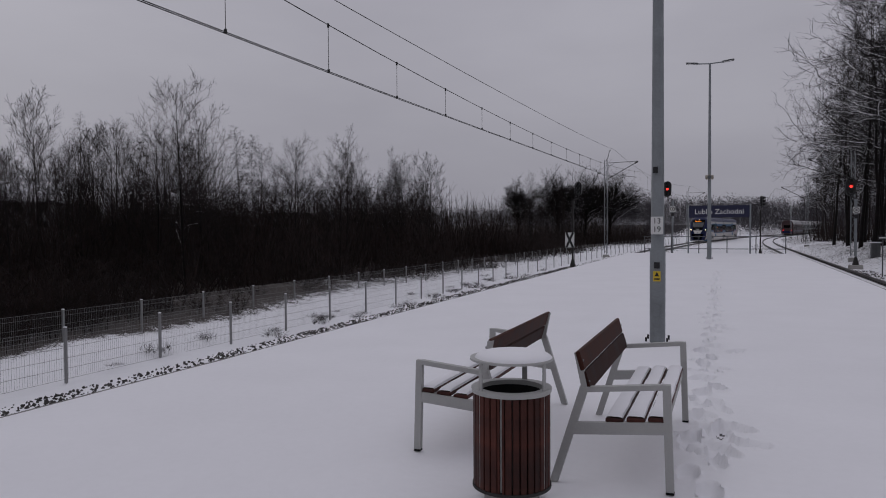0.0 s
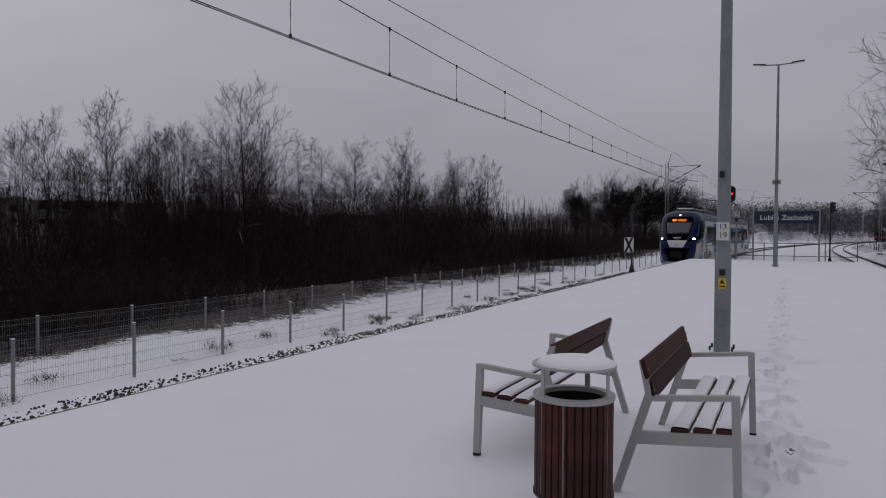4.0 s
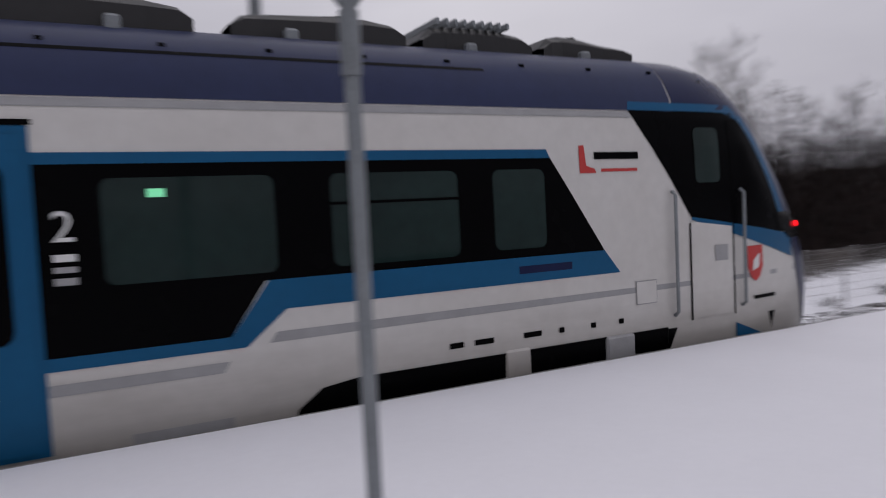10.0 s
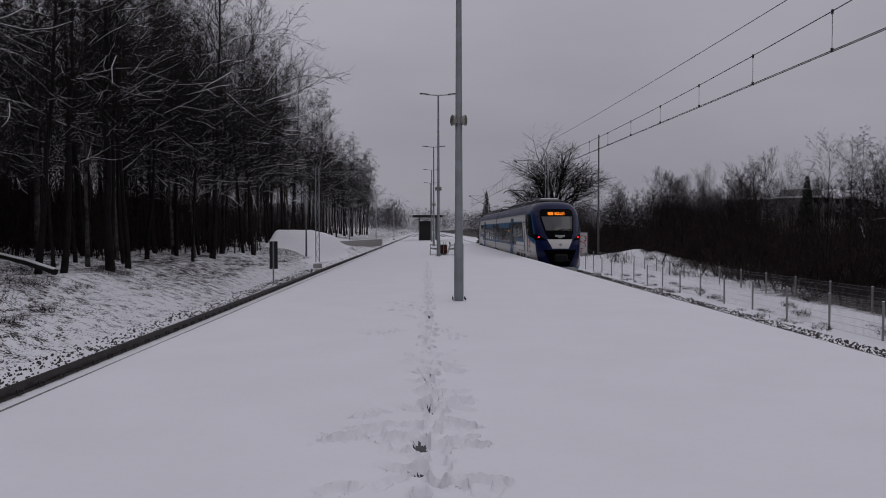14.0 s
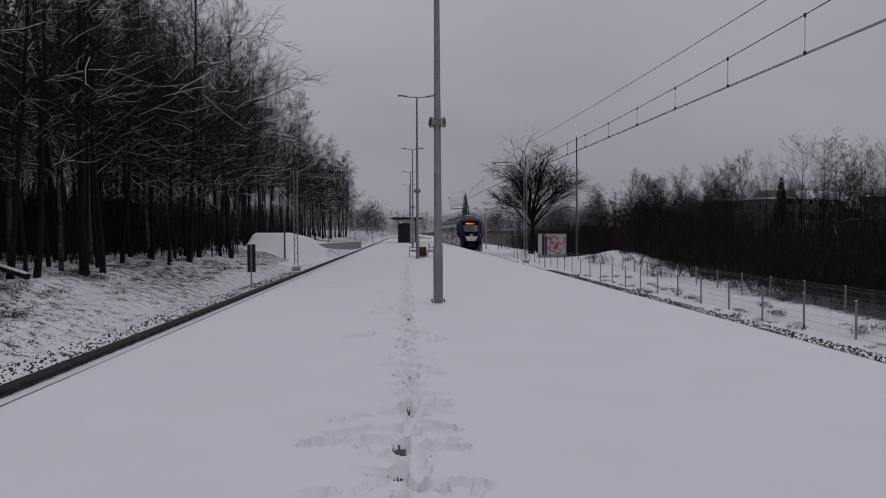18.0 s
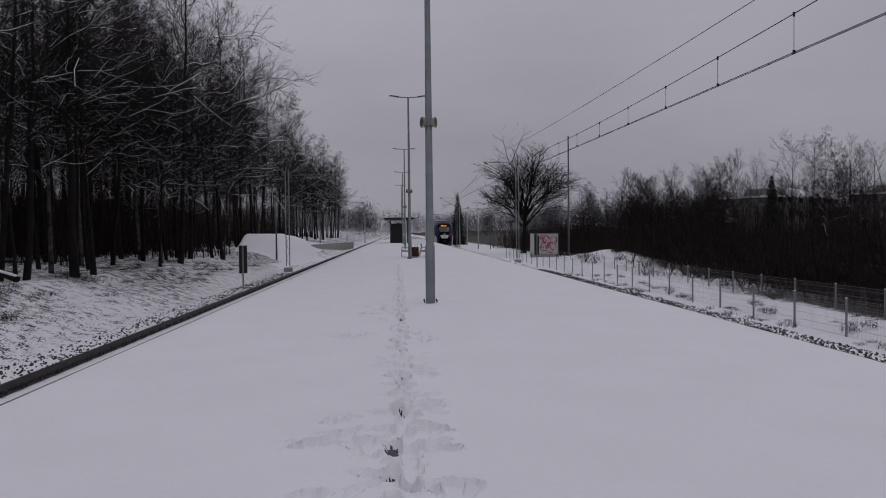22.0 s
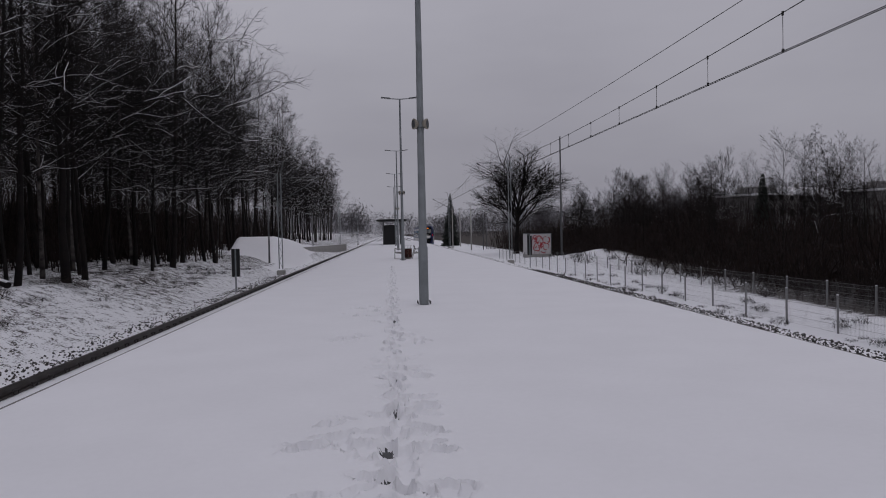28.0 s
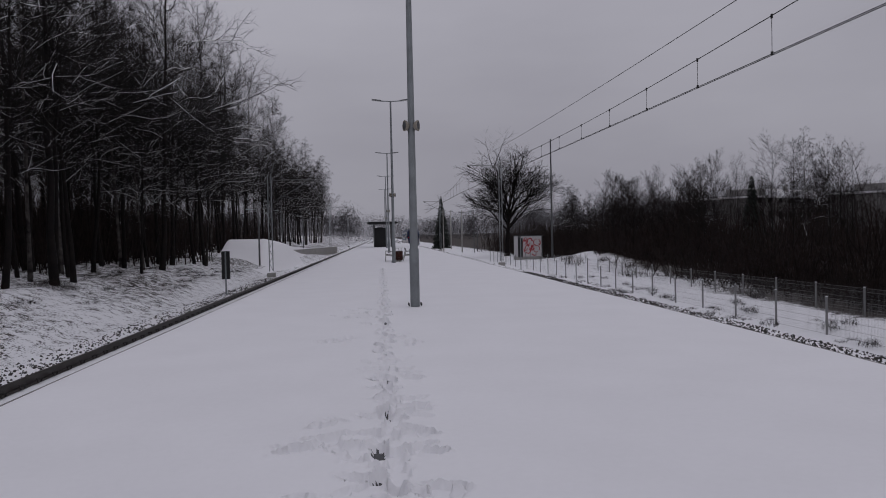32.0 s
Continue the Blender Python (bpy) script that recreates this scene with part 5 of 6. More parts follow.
        part("nose_shell", curve_patch(shell, lambda z: U0 + math.pi / 2, zz, s, 0.006, 16), T_NAVY, car, "navy blue nose", smooth=40)
        zz = [3.055, 3.02, 2.97, 2.9, 2.8, 2.7, 2.6, 2.5, 2.46, 2.43, 2.4]
        part("nose_shell", curve_patch(lambda z: U0 + 0.001, lambda z: U0 + math.pi / 2, zz, s, 0.0065, 20), T_NAVY, car, smooth=40)
        part("low_skirt", patch([(18.42, -0.6), (20.2, -0.6), (18.42, 0.08)], s, 0.012, 8, 12), T_BLUE, car, "blue skirt under the cab")
        # lamps on the nose
        hx = 1.02
        p = skin(by_x(hx, 1.05), 1.05, s, 0.02)
        lamp = part("lamp_housing", patch([(s * 0.66, 0.9), (s * 1.2, 0.93), (s * 1.27, 1.08), (s * 1.27, 1.26), (s * 1.12, 1.25), (s * 0.95, 1.14)], s, 0.013, 8, 10, True), T_BLACK, car, "dark glass lamp housing", smooth=40)
        part("headlamp" if leading else "tail_lamp", patch([(s * (hx + (0.08 if leading else 0.04) * math.cos(a * math.pi / 6)), 1.09 + (0.075 if leading else 0.04) * math.sin(a * math.pi / 6)) for a in range(12)], s, 0.035, 6, 4, True), LAMP_WARM if leading else TAIL_RED, lamp)
        # wheels and underframe
    for x0 in (14.7, 16.9):
        for s in (1, -1):
            part("wheel", Geo().tube([(s * 0.68, x0, RAIL_Z + 0.43), (s * 0.81, x0, RAIL_Z + 0.43)], 0.43, 20), STEEL_DARK, car, smooth=40)
    if leading:
        for x0 in (-1.1, 1.1):
            for s in (1, -1):
                part("wheel", Geo().tube([(s * 0.68, x0, RAIL_Z + 0.43), (s * 0.81, x0, RAIL_Z + 0.43)], 0.43, 20), STEEL_DARK, car, smooth=40)
        part("gangway", Geo().prism([(-1.32, -0.5), (-1.32, 2.1), (-1.0, 2.75), (-0.5, 2.95), (0.5, 2.95), (1.0, 2.75), (1.32, 2.1), (1.32, -0.5)], -0.22, 0.2), RUBBER, car, "black folded gangway bellows")
    part("bogie", Geo().box((0, 15.8, RAIL_Z + 0.45), (2.3, 3.4, 0.35), 0.06), STEEL_DARK, car, "dark bogie frame")
    for s in (1, -1):
        # no hole is cut: a black sheet on the skin paints the bogie opening's shade
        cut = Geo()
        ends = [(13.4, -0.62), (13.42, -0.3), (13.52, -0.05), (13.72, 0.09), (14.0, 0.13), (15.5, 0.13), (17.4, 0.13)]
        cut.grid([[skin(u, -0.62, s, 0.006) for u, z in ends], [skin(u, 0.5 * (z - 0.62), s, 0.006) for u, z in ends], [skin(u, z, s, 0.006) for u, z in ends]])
        part("bogie_shade_sheet", cut, T_BLACK, car, "black sheet painted for the shade of the bogie opening")
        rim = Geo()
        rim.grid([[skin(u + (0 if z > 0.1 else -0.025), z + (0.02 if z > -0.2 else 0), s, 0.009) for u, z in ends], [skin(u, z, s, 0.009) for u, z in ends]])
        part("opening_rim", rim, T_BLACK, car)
        part("sandbox", Geo().box((s * 1.36, 15.55, 0.0), (0.16, 0.3, 0.36), 0.03), T_WHITE, car)
        part("step_box", Geo().box((s * 1.38, 16.75, -0.02), (0.16, 0.36, 0.34), 0.02), T_GREY, car)
        # further black sheets paint the shade under the cab and at the joint
        part("bogie_shade_sheet", Geo().grid([[skin(u, z, s, 0.007) for u in (17.4, 18.0, 18.42)] for z in (-0.62, -0.3, 0.13)]), T_BLACK, car)
        part("joint_shade_sheet", Geo().grid([[skin(u, z, s, 0.007) for u in (0.2, 1.0, 1.7, 1.9)] for z in (-0.62, -0.2, 0.02)]), T_BLACK, car)
        part("sill_vent", patch([(12.3, -0.12), (13.0, -0.12), (13.0, 0.0), (12.3, 0.0)], s, 0.009), T_GREY, car)
        part("sill_box", patch([(8.95, -0.25), (9.25, -0.25), (9.25, -0.05), (8.95, -0.05)], s, 0.012), T_BLACK, car)
    # nose face
    scr = part("windscreen_surround", patch([(-0.56, 0.98), (0.56, 0.98), (0.74, 1.3), (0.9, 2.1), (0.88, 2.5), (0.74, 2.62), (-0.74, 2.62), (-0.88, 2.5), (-0.9, 2.1), (-0.74, 1.3)], 1, 0.016, 22, 30, True), T_BLACK, car, "black windscreen surround", smooth=40)
    part("windscreen", patch([(-0.68, 1.45), (0.68, 1.45), (0.82, 2.2), (-0.82, 2.2)], 1, 0.024, 10, 30, True), T_WSCREEN, scr, "pale grey windscreen", smooth=40)
    dsp = part("destination_display", patch([(-0.8, 2.27), (0.8, 2.27), (0.78, 2.46), (-0.78, 2.46)], 1, 0.021, 4, 30, True), T_BLACK, scr, "orange destination display")
    # orange letters: number bars, then the place name
    def on_nose(x, z, off):
        return Vector(skin(by_x(abs(x), z), z, 1 if x >= 0 else -1, off))
    up = (on_nose(0, 2.46, 0) - on_nose(0, 2.28, 0)).normalized()
    ctr = on_nose(0, 2.365, 0.02)
    right = Vector((-1, 0, 0))
    fr = Matrix((right, up, right.cross(up))).transposed().to_4x4()
    fr.translation = ctr - right * 0.0
    def led_cell(g, c0, c1, row, x0=0.1, step=0.0236):
        z = 2.285 + 0.033 * (4 - row)
        a, b = x0 - step * c1, x0 - step * c0
        p = patch([(a, z), (b, z), (b, z + 0.027), (a, z + 0.027)], 1, 0.027, 1, 2, True)
        g.add(p.v, p.f)
    g, col = Geo(), 0
    for bits in ((6, 5, 5, 5, 6), (7, 4, 6, 4, 7), (6, 5, 6, 5, 6), (4, 4, 4, 4, 7), (4, 4, 4, 4, 4), (9, 13, 11, 9, 9)):
        n = {9: 4, 4: 3}.get(bits[0], 3) if bits != (4, 4, 4, 4, 4) else 1
        for row, b in enumerate(bits):
            b = b if n > 1 else 1
            for k in range(n):
                if b >> (n - 1 - k) & 1:
                    led_cell(g, col + k, col + k + 1, row)
        col += n + 1
    tagged(part("place_name", g, LED, dsp), kind="stuff")
    g = Geo()
    for k in range(4):
        for row in range(5):
            led_cell(g, 3 * k, 3 * k + 2.4, row, 0.46)
    tagged(part("number_row", g, LED, dsp), kind="stuff")
    for s in (-1, 1):
        part("wiper", Geo().tube([on_nose(s * 0.45, 1.3, 0.04), on_nose(s * 0.15 - 0.2, 1.48, 0.05), on_nose(s * 0.2 - 0.45, 1.52, 0.05)], 0.014, 5), T_BLACK, scr)
    g = Geo().box((0, 0, 0), (0.5, 0.09, 0.01))
    p = on_nose(0, 1.16, 0.03)
    up2 = (on_nose(0, 1.2, 0) - on_nose(0, 1.1, 0)).normalized()
    fr2 = Matrix((right, up2, right.cross(up2))).transposed().to_4x4()
    fr2.translation = p
    part("number_bar", g.moved(fr2), T_GREY, scr)
    part("maker_bar", Geo().box((0, -0.11, 0), (0.22, 0.045, 0.01)).moved(fr2), T_GREY, scr)
    part("nose_panel", patch([(-0.42, 0.5), (0.42, 0.5), (0.66, 0.98), (-0.66, 0.98)], 1, 0.014, 4, 12, True), T_WHITE, car, "white panel on the nose", smooth=40)
    p = on_nose(0, 0.7, 0.0)
    part("horn_cover", Geo().tube([p, p + Vector((0, 0.09, 0.0))], [0.085, 0.06], 14), T_GREY, car, smooth=40)
    # the nose is closed here; black colour stands for the coupler hollow's shade
    part("mouth_shade_patch", patch([(-0.5, -0.42), (0.5, -0.42), (0.86, 0.44), (-0.86, 0.44)], 1, 0.012, 6, 14, True), T_BLACK, car, "black patch painted for the shade of the coupler opening", smooth=40)
    part("coupler", Geo().box((0, 20.6, 0.02), (0.7, 0.5, 0.4), 0.08).tube([(0, 20.2, -0.02), (0, 20.7, -0.02)], 0.13, 10), RUBBER, car, "black automatic coupler")
    part("coupler_hose", Geo().tube([(-0.25, 20.7, -0.05), (-0.34, 20.95, -0.1), (-0.42, 21.05, -0.16)], 0.025, 6), RUBBER, car)
    part("snow_plough", Geo().prism([(-0.95, -0.68), (0.95, -0.68), (0.75, -0.48), (-0.75, -0.48)], 20.0, 20.46), T_GREY, car)
    p = on_nose(0, 2.72, 0.02)
    part("top_lamp", Geo().tube([p - Vector((0, 0.05, 0.02)), p + Vector((0, 0.02, -0.01))], [0.06, 0.055], 12), LAMP_DIM if leading else T_WSCREEN, car, "high third headlight")
    # roof equipment
    for a, b, w, h0, h1 in ((16.5, 17.7, 0.7, 0.2, 0.14), (15.1, 16.35, 0.7, 0.2, 0.2), (13.3, 14.9, 0.75, 0.17, 0.2), (9.7, 13.0, 0.8, 0.27, 0.2), (5.8, 9.4, 0.8, 0.26, 0.22), (3.3, 5.5, 0.75, 0.22, 0.26)):
        box = Geo()
        z0, rows = 2.98, []
        for u, h, q in ((a, 0.04, 1.0), (a + 0.12, h0 * 0.8, 0.97), (a + 0.3, h0, 0.9), (0.5 * (a + b), 0.5 * (h0 + h1) + 0.01, 0.9), (b - 0.35, h1, 0.9), (b - 0.1, h1 * 0.75, 0.97), (b, 0.04, 1.0)):
            rows.append([(-w * q, u, z0), (-w * q, u, z0 + 0.08 + h * 0.62), (-w * q * 0.84, u, z0 + 0.08 + h), (w * q * 0.84, u, z0 + 0.08 + h), (w * q, u, z0 + 0.08 + h * 0.62), (w * q, u, z0)])
        box.grid(rows)
        o = part("roof_unit", box, T_ROOFBOX, car, "grimy black roof equipment box")
        part("snow_cap", Geo().grid([[(-w * 0.7, a + 0.32, z0 + 0.084 + h0), (w * 0.66, a + 0.36, z0 + 0.084 + h0)], [(-w * 0.72, a + 0.5, z0 + 0.1 + h0), (w * 0.7, a + 0.55, z0 + 0.1 + h0)], [(-w * 0.7, b - 0.6, z0 + 0.1 + h1), (w * 0.72, b - 0.55, z0 + 0.1 + h1)], [(-w * 0.66, b - 0.4, z0 + 0.086 + h1), (w * 0.66, b - 0.4, z0 + 0.086 + h1)]]), SNOW, o)
        for s in (-1, 1):
            for k in range(max(1, int((b - a) / 1.1))):
                part("bracket", Geo().box((s * (w + 0.03), a + 0.5 + 1.1 * k, 3.0), (0.1, 0.12, 0.14), 0.02), GALV, o)
    ribs = Geo()
    for k in range(9):
        ribs.box((0.0, 15.3 + 0.1 * k, 3.29), (1.3, 0.03, 0.06))
    part("cooling_ribs", ribs, GALV, car)
    for k in range(2):
        part("cable_duct", Geo().box((0.45 * (1 if k else -1), 1.6, 3.1), (0.2, 2.4, 0.12), 0.03), T_ROOFBOX, car)
    if not leading:
        pan = part("pantograph_base", Geo().box((0, 1.9, 3.2), (1.0, 1.5, 0.1), 0.03), STEEL_DARK, car, "raised black pantograph")
        part("insulators", Geo().tube([(-0.4, 1.3, 3.02), (-0.4, 1.3, 3.18)], 0.06, 8).tube([(0.4, 1.3, 3.02), (0.4, 1.3, 3.18)], 0.06, 8).tube([(0.4, 2.4, 3.02), (0.4, 2.4, 3.18)], 0.06, 8).tube([(-0.4, 2.4, 3.02), (-0.4, 2.4, 3.18)], 0.06, 8), T_GREY, pan)
        part("lower_arm", Geo().tube([(0, 1.5, 3.26), (0, 3.0, 3.8)], 0.055, 8), STEEL_DARK, pan)
        part("upper_arm", Geo().tube([(0.06, 3.0, 3.8), (0.42, 1.4, 4.5)], 0.028, 6).tube([(-0.06, 3.0, 3.8), (-0.42, 1.4, 4.5)], 0.028, 6), STEEL_DARK, pan)
        for y in (1.2, 1.6):
            part("collector_bar", Geo().tube([(-0.95, y, 4.34), (-0.8, y, 4.5), (-0.6, y, 4.57), (0.6, y, 4.57), (0.8, y, 4.5), (0.95, y, 4.34)], 0.03, 6), STEEL_DARK, pan)
    else:
        pan = part("pantograph_base", Geo().box((0, 1.9, 3.16), (1.0, 1.5, 0.1), 0.03), STEEL_DARK, car, "folded black pantograph")
        part("folded_arm", Geo().tube([(0, 1.3, 3.24), (0, 2.9, 3.3), (0.3, 1.2, 3.34)], 0.04, 6).tube([(0, 2.9, 3.3), (-0.3, 1.2, 3.34)], 0.03, 6), STEEL_DARK, pan)
        part("collector_bar", Geo().tube([(-0.85, 1.2, 3.22), (-0.6, 1.2, 3.36), (0.6, 1.2, 3.36), (0.85, 1.2, 3.22)], 0.03, 6), STEEL_DARK, pan)
    return car


FRONT_CAR, REAR_CAR = rail_car(True), rail_car(False)

# seconds and place of the train's middle along the track
RUN = ((0, 136.5), (1, 119.6), (2, 103.2), (3, 87.2), (4, 71.6), (5, 56.6), (6, 42.0), (7, 27.62), (7.5, 20.67), (8, 13.82), (8.5, 7.11), (9, 0.53), (9.5, -5.92), (10, -12.0), (10.5, -17.93), (11, -23.88), (11.7, -32.15), (12.3, -39.4),
       (13, -47.9), (14, -58.3), (15, -68.7), (16, -78.9), (17, -88.4), (18, -97.4), (19, -105.9), (20, -113.9), (21, -121.4), (22, -128.9), (23, -135.3), (24, -141.6), (25, -147), (26.5, -153), (28, -159), (30, -168.5), (32, -179))


def car_pose(y, way):
    """A car hung at its joint over the track; way is +1 for the car that reaches north."""
    x = west_track(y)
    x2, y2 = west_track(y + way * 16.0), y + way * 16.0
    yaw = math.degrees(math.atan2(y2 - y, x2 - x)) - 90
    return pose(x, y, 0, 0, 0, yaw)


# ---- the second train, leaving on the other track ----
T_DARKRED = material("dull_red_paint", (0.035, 0.01, 0.01), 0.5, vary=0.2)
T_COACH = material("grey_green_coach_paint", (0.2, 0.21, 0.21), 0.5, vary=0.2)
def coach(name, label, last):
    car = thing(name, label, "train car", group="leaving train")
    body = Geo().prism([(-1.4, -0.4), (-1.4, 2.0), (-1.15, 2.75), (-0.6, 3.1), (0.6, 3.1), (1.15, 2.75), (1.4, 2.0), (1.4, -0.4)], 0.3, 24.0)
    part("body", body, T_DARKRED if last else T_COACH, car, "red body" if last else "grey-green body")
    part("roof", Geo().prism([(-1.39, 2.06), (-1.16, 2.78), (-0.6, 3.13), (0.6, 3.13), (1.16, 2.78), (1.39, 2.06)], 0.36, 23.94), T_GREY, car, "pale grey roof dusted with snow")
    for s in (1, -1):
        part("stripe", Geo().box((s * 1.405, 12.2, 0.3), (0.02, 23.0, 0.5)), T_NAVY if last else T_DIRT, car)
        for k in range(9):
            part("window", Geo().box((s * 1.406, 2.6 + 2.4 * k, 1.4), (0.02, 1.3, 0.75)), T_GLASS, car)
    end = part("end_door", Geo().box((0, 0.28, 0.9), (2.2, 0.06, 2.2), 0.02), T_BLACK if not last else T_DARKRED, car)
    if last:
        part("end_window", Geo().box((0, 0.24, 1.5), (1.7, 0.04, 0.7), 0.01), T_BLACK, car)
        part("end_lower", Geo().box((0, 0.24, 0.1), (2.3, 0.04, 0.5), 0.01), T_NAVY, car)
        for s in (1, -1):
            part("tail_lamp", Geo().tube([(s * 0.95, 0.25, 0.55), (s * 0.95, 0.18, 0.55)], 0.11, 10), TAIL_RED, car)
    for y in (3.5, 20.5):
        part("bogie", Geo().box((0, y, -0.45), (2.1, 2.8, 0.5), 0.1), STEEL_DARK, car)
    return car


LEAVING = [coach("train_car", "red rear driving car of a leaving passenger train", True)] + [coach("train_car", "grey-green coach of a leaving passenger train", False) for _ in range(3)]


def leaving_pose(k, y):
    a, b = y + 24.3 * k, y + 24.3 * (k + 1)
    xa, xb = east_track(a), east_track(b)
    return pose(xa, a, 0, 0, 0, math.degrees(math.atan2(b - a, xb - xa)) - 90)


# ---- platform furniture ----
def bench():
    """A slatted bench; it faces +x, its length along y from 0 to 1.62."""
    top = thing("bench", "grey steel bench with reddish wooden slats under snow", "bench", group="platform benches")
    for y in (-0.02, 1.59):
        fr = part("side_frame", Geo().prism([(0.036, 0), (0.08, 0), (0.06, 0.612), (0.016, 0.612)], y, y + 0.04), BENCH_GREY, top, "grey painted flat steel frame")
        part("back_leg", Geo().prism([(-0.62, 0), (-0.572, 0), (-0.395, 0.56), (-0.44, 0.575)], y + 0.001, y + 0.039), BENCH_GREY, fr)
        part("armrest", Geo().prism([(-0.43, 0.538), (0.02, 0.583), (0.018, 0.613), (-0.43, 0.568)], y - 0.002, y + 0.042), BENCH_GREY, fr)
        part("seat_rail", Geo().prism([(-0.53, 0.285), (0.055, 0.335), (0.05, 0.402), (-0.505, 0.358)], y + 0.003, y + 0.037), BENCH_GREY, fr)
        part("back_arm", Geo().prism([(-0.43, 0.55), (-0.395, 0.55), (-0.44, 0.765), (-0.475, 0.765)], y + 0.004, y + 0.036), BENCH_GREY, fr)
        part("leg_tip", Geo().box((0.058, y + 0.02, 0.008), (0.046, 0.044, 0.016), 0.003), RUBBER, fr)
    part("front_rail", Geo().box((0.022, 0.805, 0.37), (0.03, 1.56, 0.05), 0.004), BENCH_GREY, top)
    slat = Geo().box((0, 0.805, 0), (0.1, 1.62, 0.026), 0.005).mesh("seat_slat", WOOD)
    for k in range(3):
        x = -0.012 - 0.118 * k
        z1 = 0.407 - 0.011 * k
        part("seat_slat", slat, WOOD, top, at=pose(x, 0, z1))
        rows = []
        for j in range(33):
            y = 0.01 + 1.59 * j / 32
            w = 0.046 + 0.004 * noise.noise((y * 5, k, 0))
            h = 0.022 + 0.007 * noise.noise((y * 3, k, 7))
            if j in (0, 32):
                h *= 0.35
            z0 = z1 + 0.0135
            rows.append([(x - w, y, z0), (x - w * 0.9, y, z0 + h * 0.7), (x - w * 0.5, y, z0 + h), (x + w * 0.5, y, z0 + h), (x + w * 0.9, y, z0 + h * 0.7), (x + w, y, z0)])
        part("snow_strip", Geo().grid(rows), SNOW, top, "snow lying on the slat", smooth=50)
    m = Matrix.Rotation(radians(16.5), 3, "Y").inverted()
    for k, (z, dy) in enumerate(((0.602, 0.0), (0.72, 0.012))):
        x = -0.392 - (z - 0.56) * 0.297
        part("back_slat", Geo().box((x, 0.805 - dy, z), (0.026, 1.64, 0.113), 0.006, m), WOOD_DARK, top, "dark wooden backrest board")
        for y in (0.0, 1.61):
            part("screw", Geo().tube([(x + 0.012, y, z), (x + 0.018, y, z)], 0.007, 6), GALV, top)
    return top


B1 = bench()
B1.matrix_basis = pose(-0.27, 4.19, 0)
copy_thing(B1, pose(-1.79, 6.05, 0, 0, 0, 180))
copy_thing(B1, pose(-0.27, -44.4, 0))
copy_thing(B1, pose(-1.83, -42.7, 0, 0, 0, 180))


def litter_bin():
    top = thing("litter_bin", "round litter bin of dark reddish wooden slats, snow on its lid", "litter bin", group="platform litter bins")
    part("base", Geo().tube([(0, 0, 0), (0, 0, 0.15)], [0.15, 0.145], 28), CONCRETE, top, "pale round concrete foot", smooth=40)
    part("liner", Geo().tube([(0, 0, 0.14), (0, 0, 0.61)], 0.185, 28, False), BLACK, top, "black inner liner", smooth=40)
    part("floor_plate", Geo().tube([(0, 0, 0.13), (0, 0, 0.15)], 0.19, 28), STEEL_DARK, top)
    slat = Geo().box((0.2, 0, 0.36), (0.016, 0.0335, 0.515), 0.004).mesh("slat", WOOD)
    for k in range(32):
        if k != 24:
            part("slat", slat, WOOD, top, at=pose(0, 0, 0, 0, 0, 11.25 * k))
    part("split_slat", Geo().box((0.2, -0.0125, 0.36), (0.016, 0.012, 0.515), 0.003).moved(pose(0, 0, 0, 0, 0, 270)), WOOD, top)
    part("split_slat", Geo().box((0.2, 0.0125, 0.36), (0.016, 0.012, 0.515), 0.003).moved(pose(0, 0, 0, 0, 0, 270)), WOOD, top)
    # added pale bar: its colour stands for daylight seen through the gap
    part("gap_light_bar", Geo().box((0.19, 0, 0.36), (0.004, 0.02, 0.5), 0.001).moved(pose(0, 0, 0, 0, 0, 270)), BENCH_GREY, top)
    part("bottom_ring", Geo().tube([(0, 0, 0.092), (0, 0, 0.108)], 0.214, 36), STEEL_DARK, top, "thin steel ring under the slats", smooth=40)
    part("top_ring", Geo().grid([[(r * math.cos(a * math.pi / 18), r * math.sin(a * math.pi / 18), z) for a in range(36)] for r, z in ((0.215, 0.605), (0.218, 0.63), (0.168, 0.63), (0.165, 0.605))], True), BENCH_GREY, top, "grey steel ring", smooth=40)
    for a in (-15, -128, 84):
        m = Matrix.Rotation(radians(a), 4, "Z")
        part("lid_post", Geo().box((0.2, 0, 0.45), (0.008, 0.03, 0.68), 0.002).moved(m), BENCH_GREY, top, "flat grey steel post")
    lid = part("lid", Geo().tube([(0, 0, 0.778), (0, 0, 0.79)], 0.224, 36), BENCH_GREY, top, "round grey steel lid", smooth=40)
    part("screw", Geo().tube([(-0.17, 0.09, 0.79), (-0.17, 0.09, 0.8)], 0.015, 8), GALV_DARK, lid)
    rows = []
    for r, z in ((0.207, 0.79), (0.2, 0.802), (0.18, 0.814), (0.13, 0.823), (0.06, 0.827), (0.003, 0.828)):
        rows.append([((r + (0.008 * noise.noise((math.cos(a / 4) * 2, math.sin(a / 4) * 2, 0)) if r > 0.1 else 0)) * math.cos(a * math.pi / 16) + 0.012, r * math.sin(a * math.pi / 16), z) for a in range(32)])
    part("snow_cap", Geo().grid(rows, True), SNOW, top, "smooth cushion of snow", smooth=60)
    part("anchor_bolt", Geo().tube([(0.16, -0.05, 0.02), (0.24, -0.06, 0.03)], 0.012, 6), STEEL_DARK, top)
    return top


BIN = litter_bin()
BIN.matrix_basis = pose(-1.01, 3.79, 0)
copy_thing(BIN, pose(-1.0, -42.3, 0))

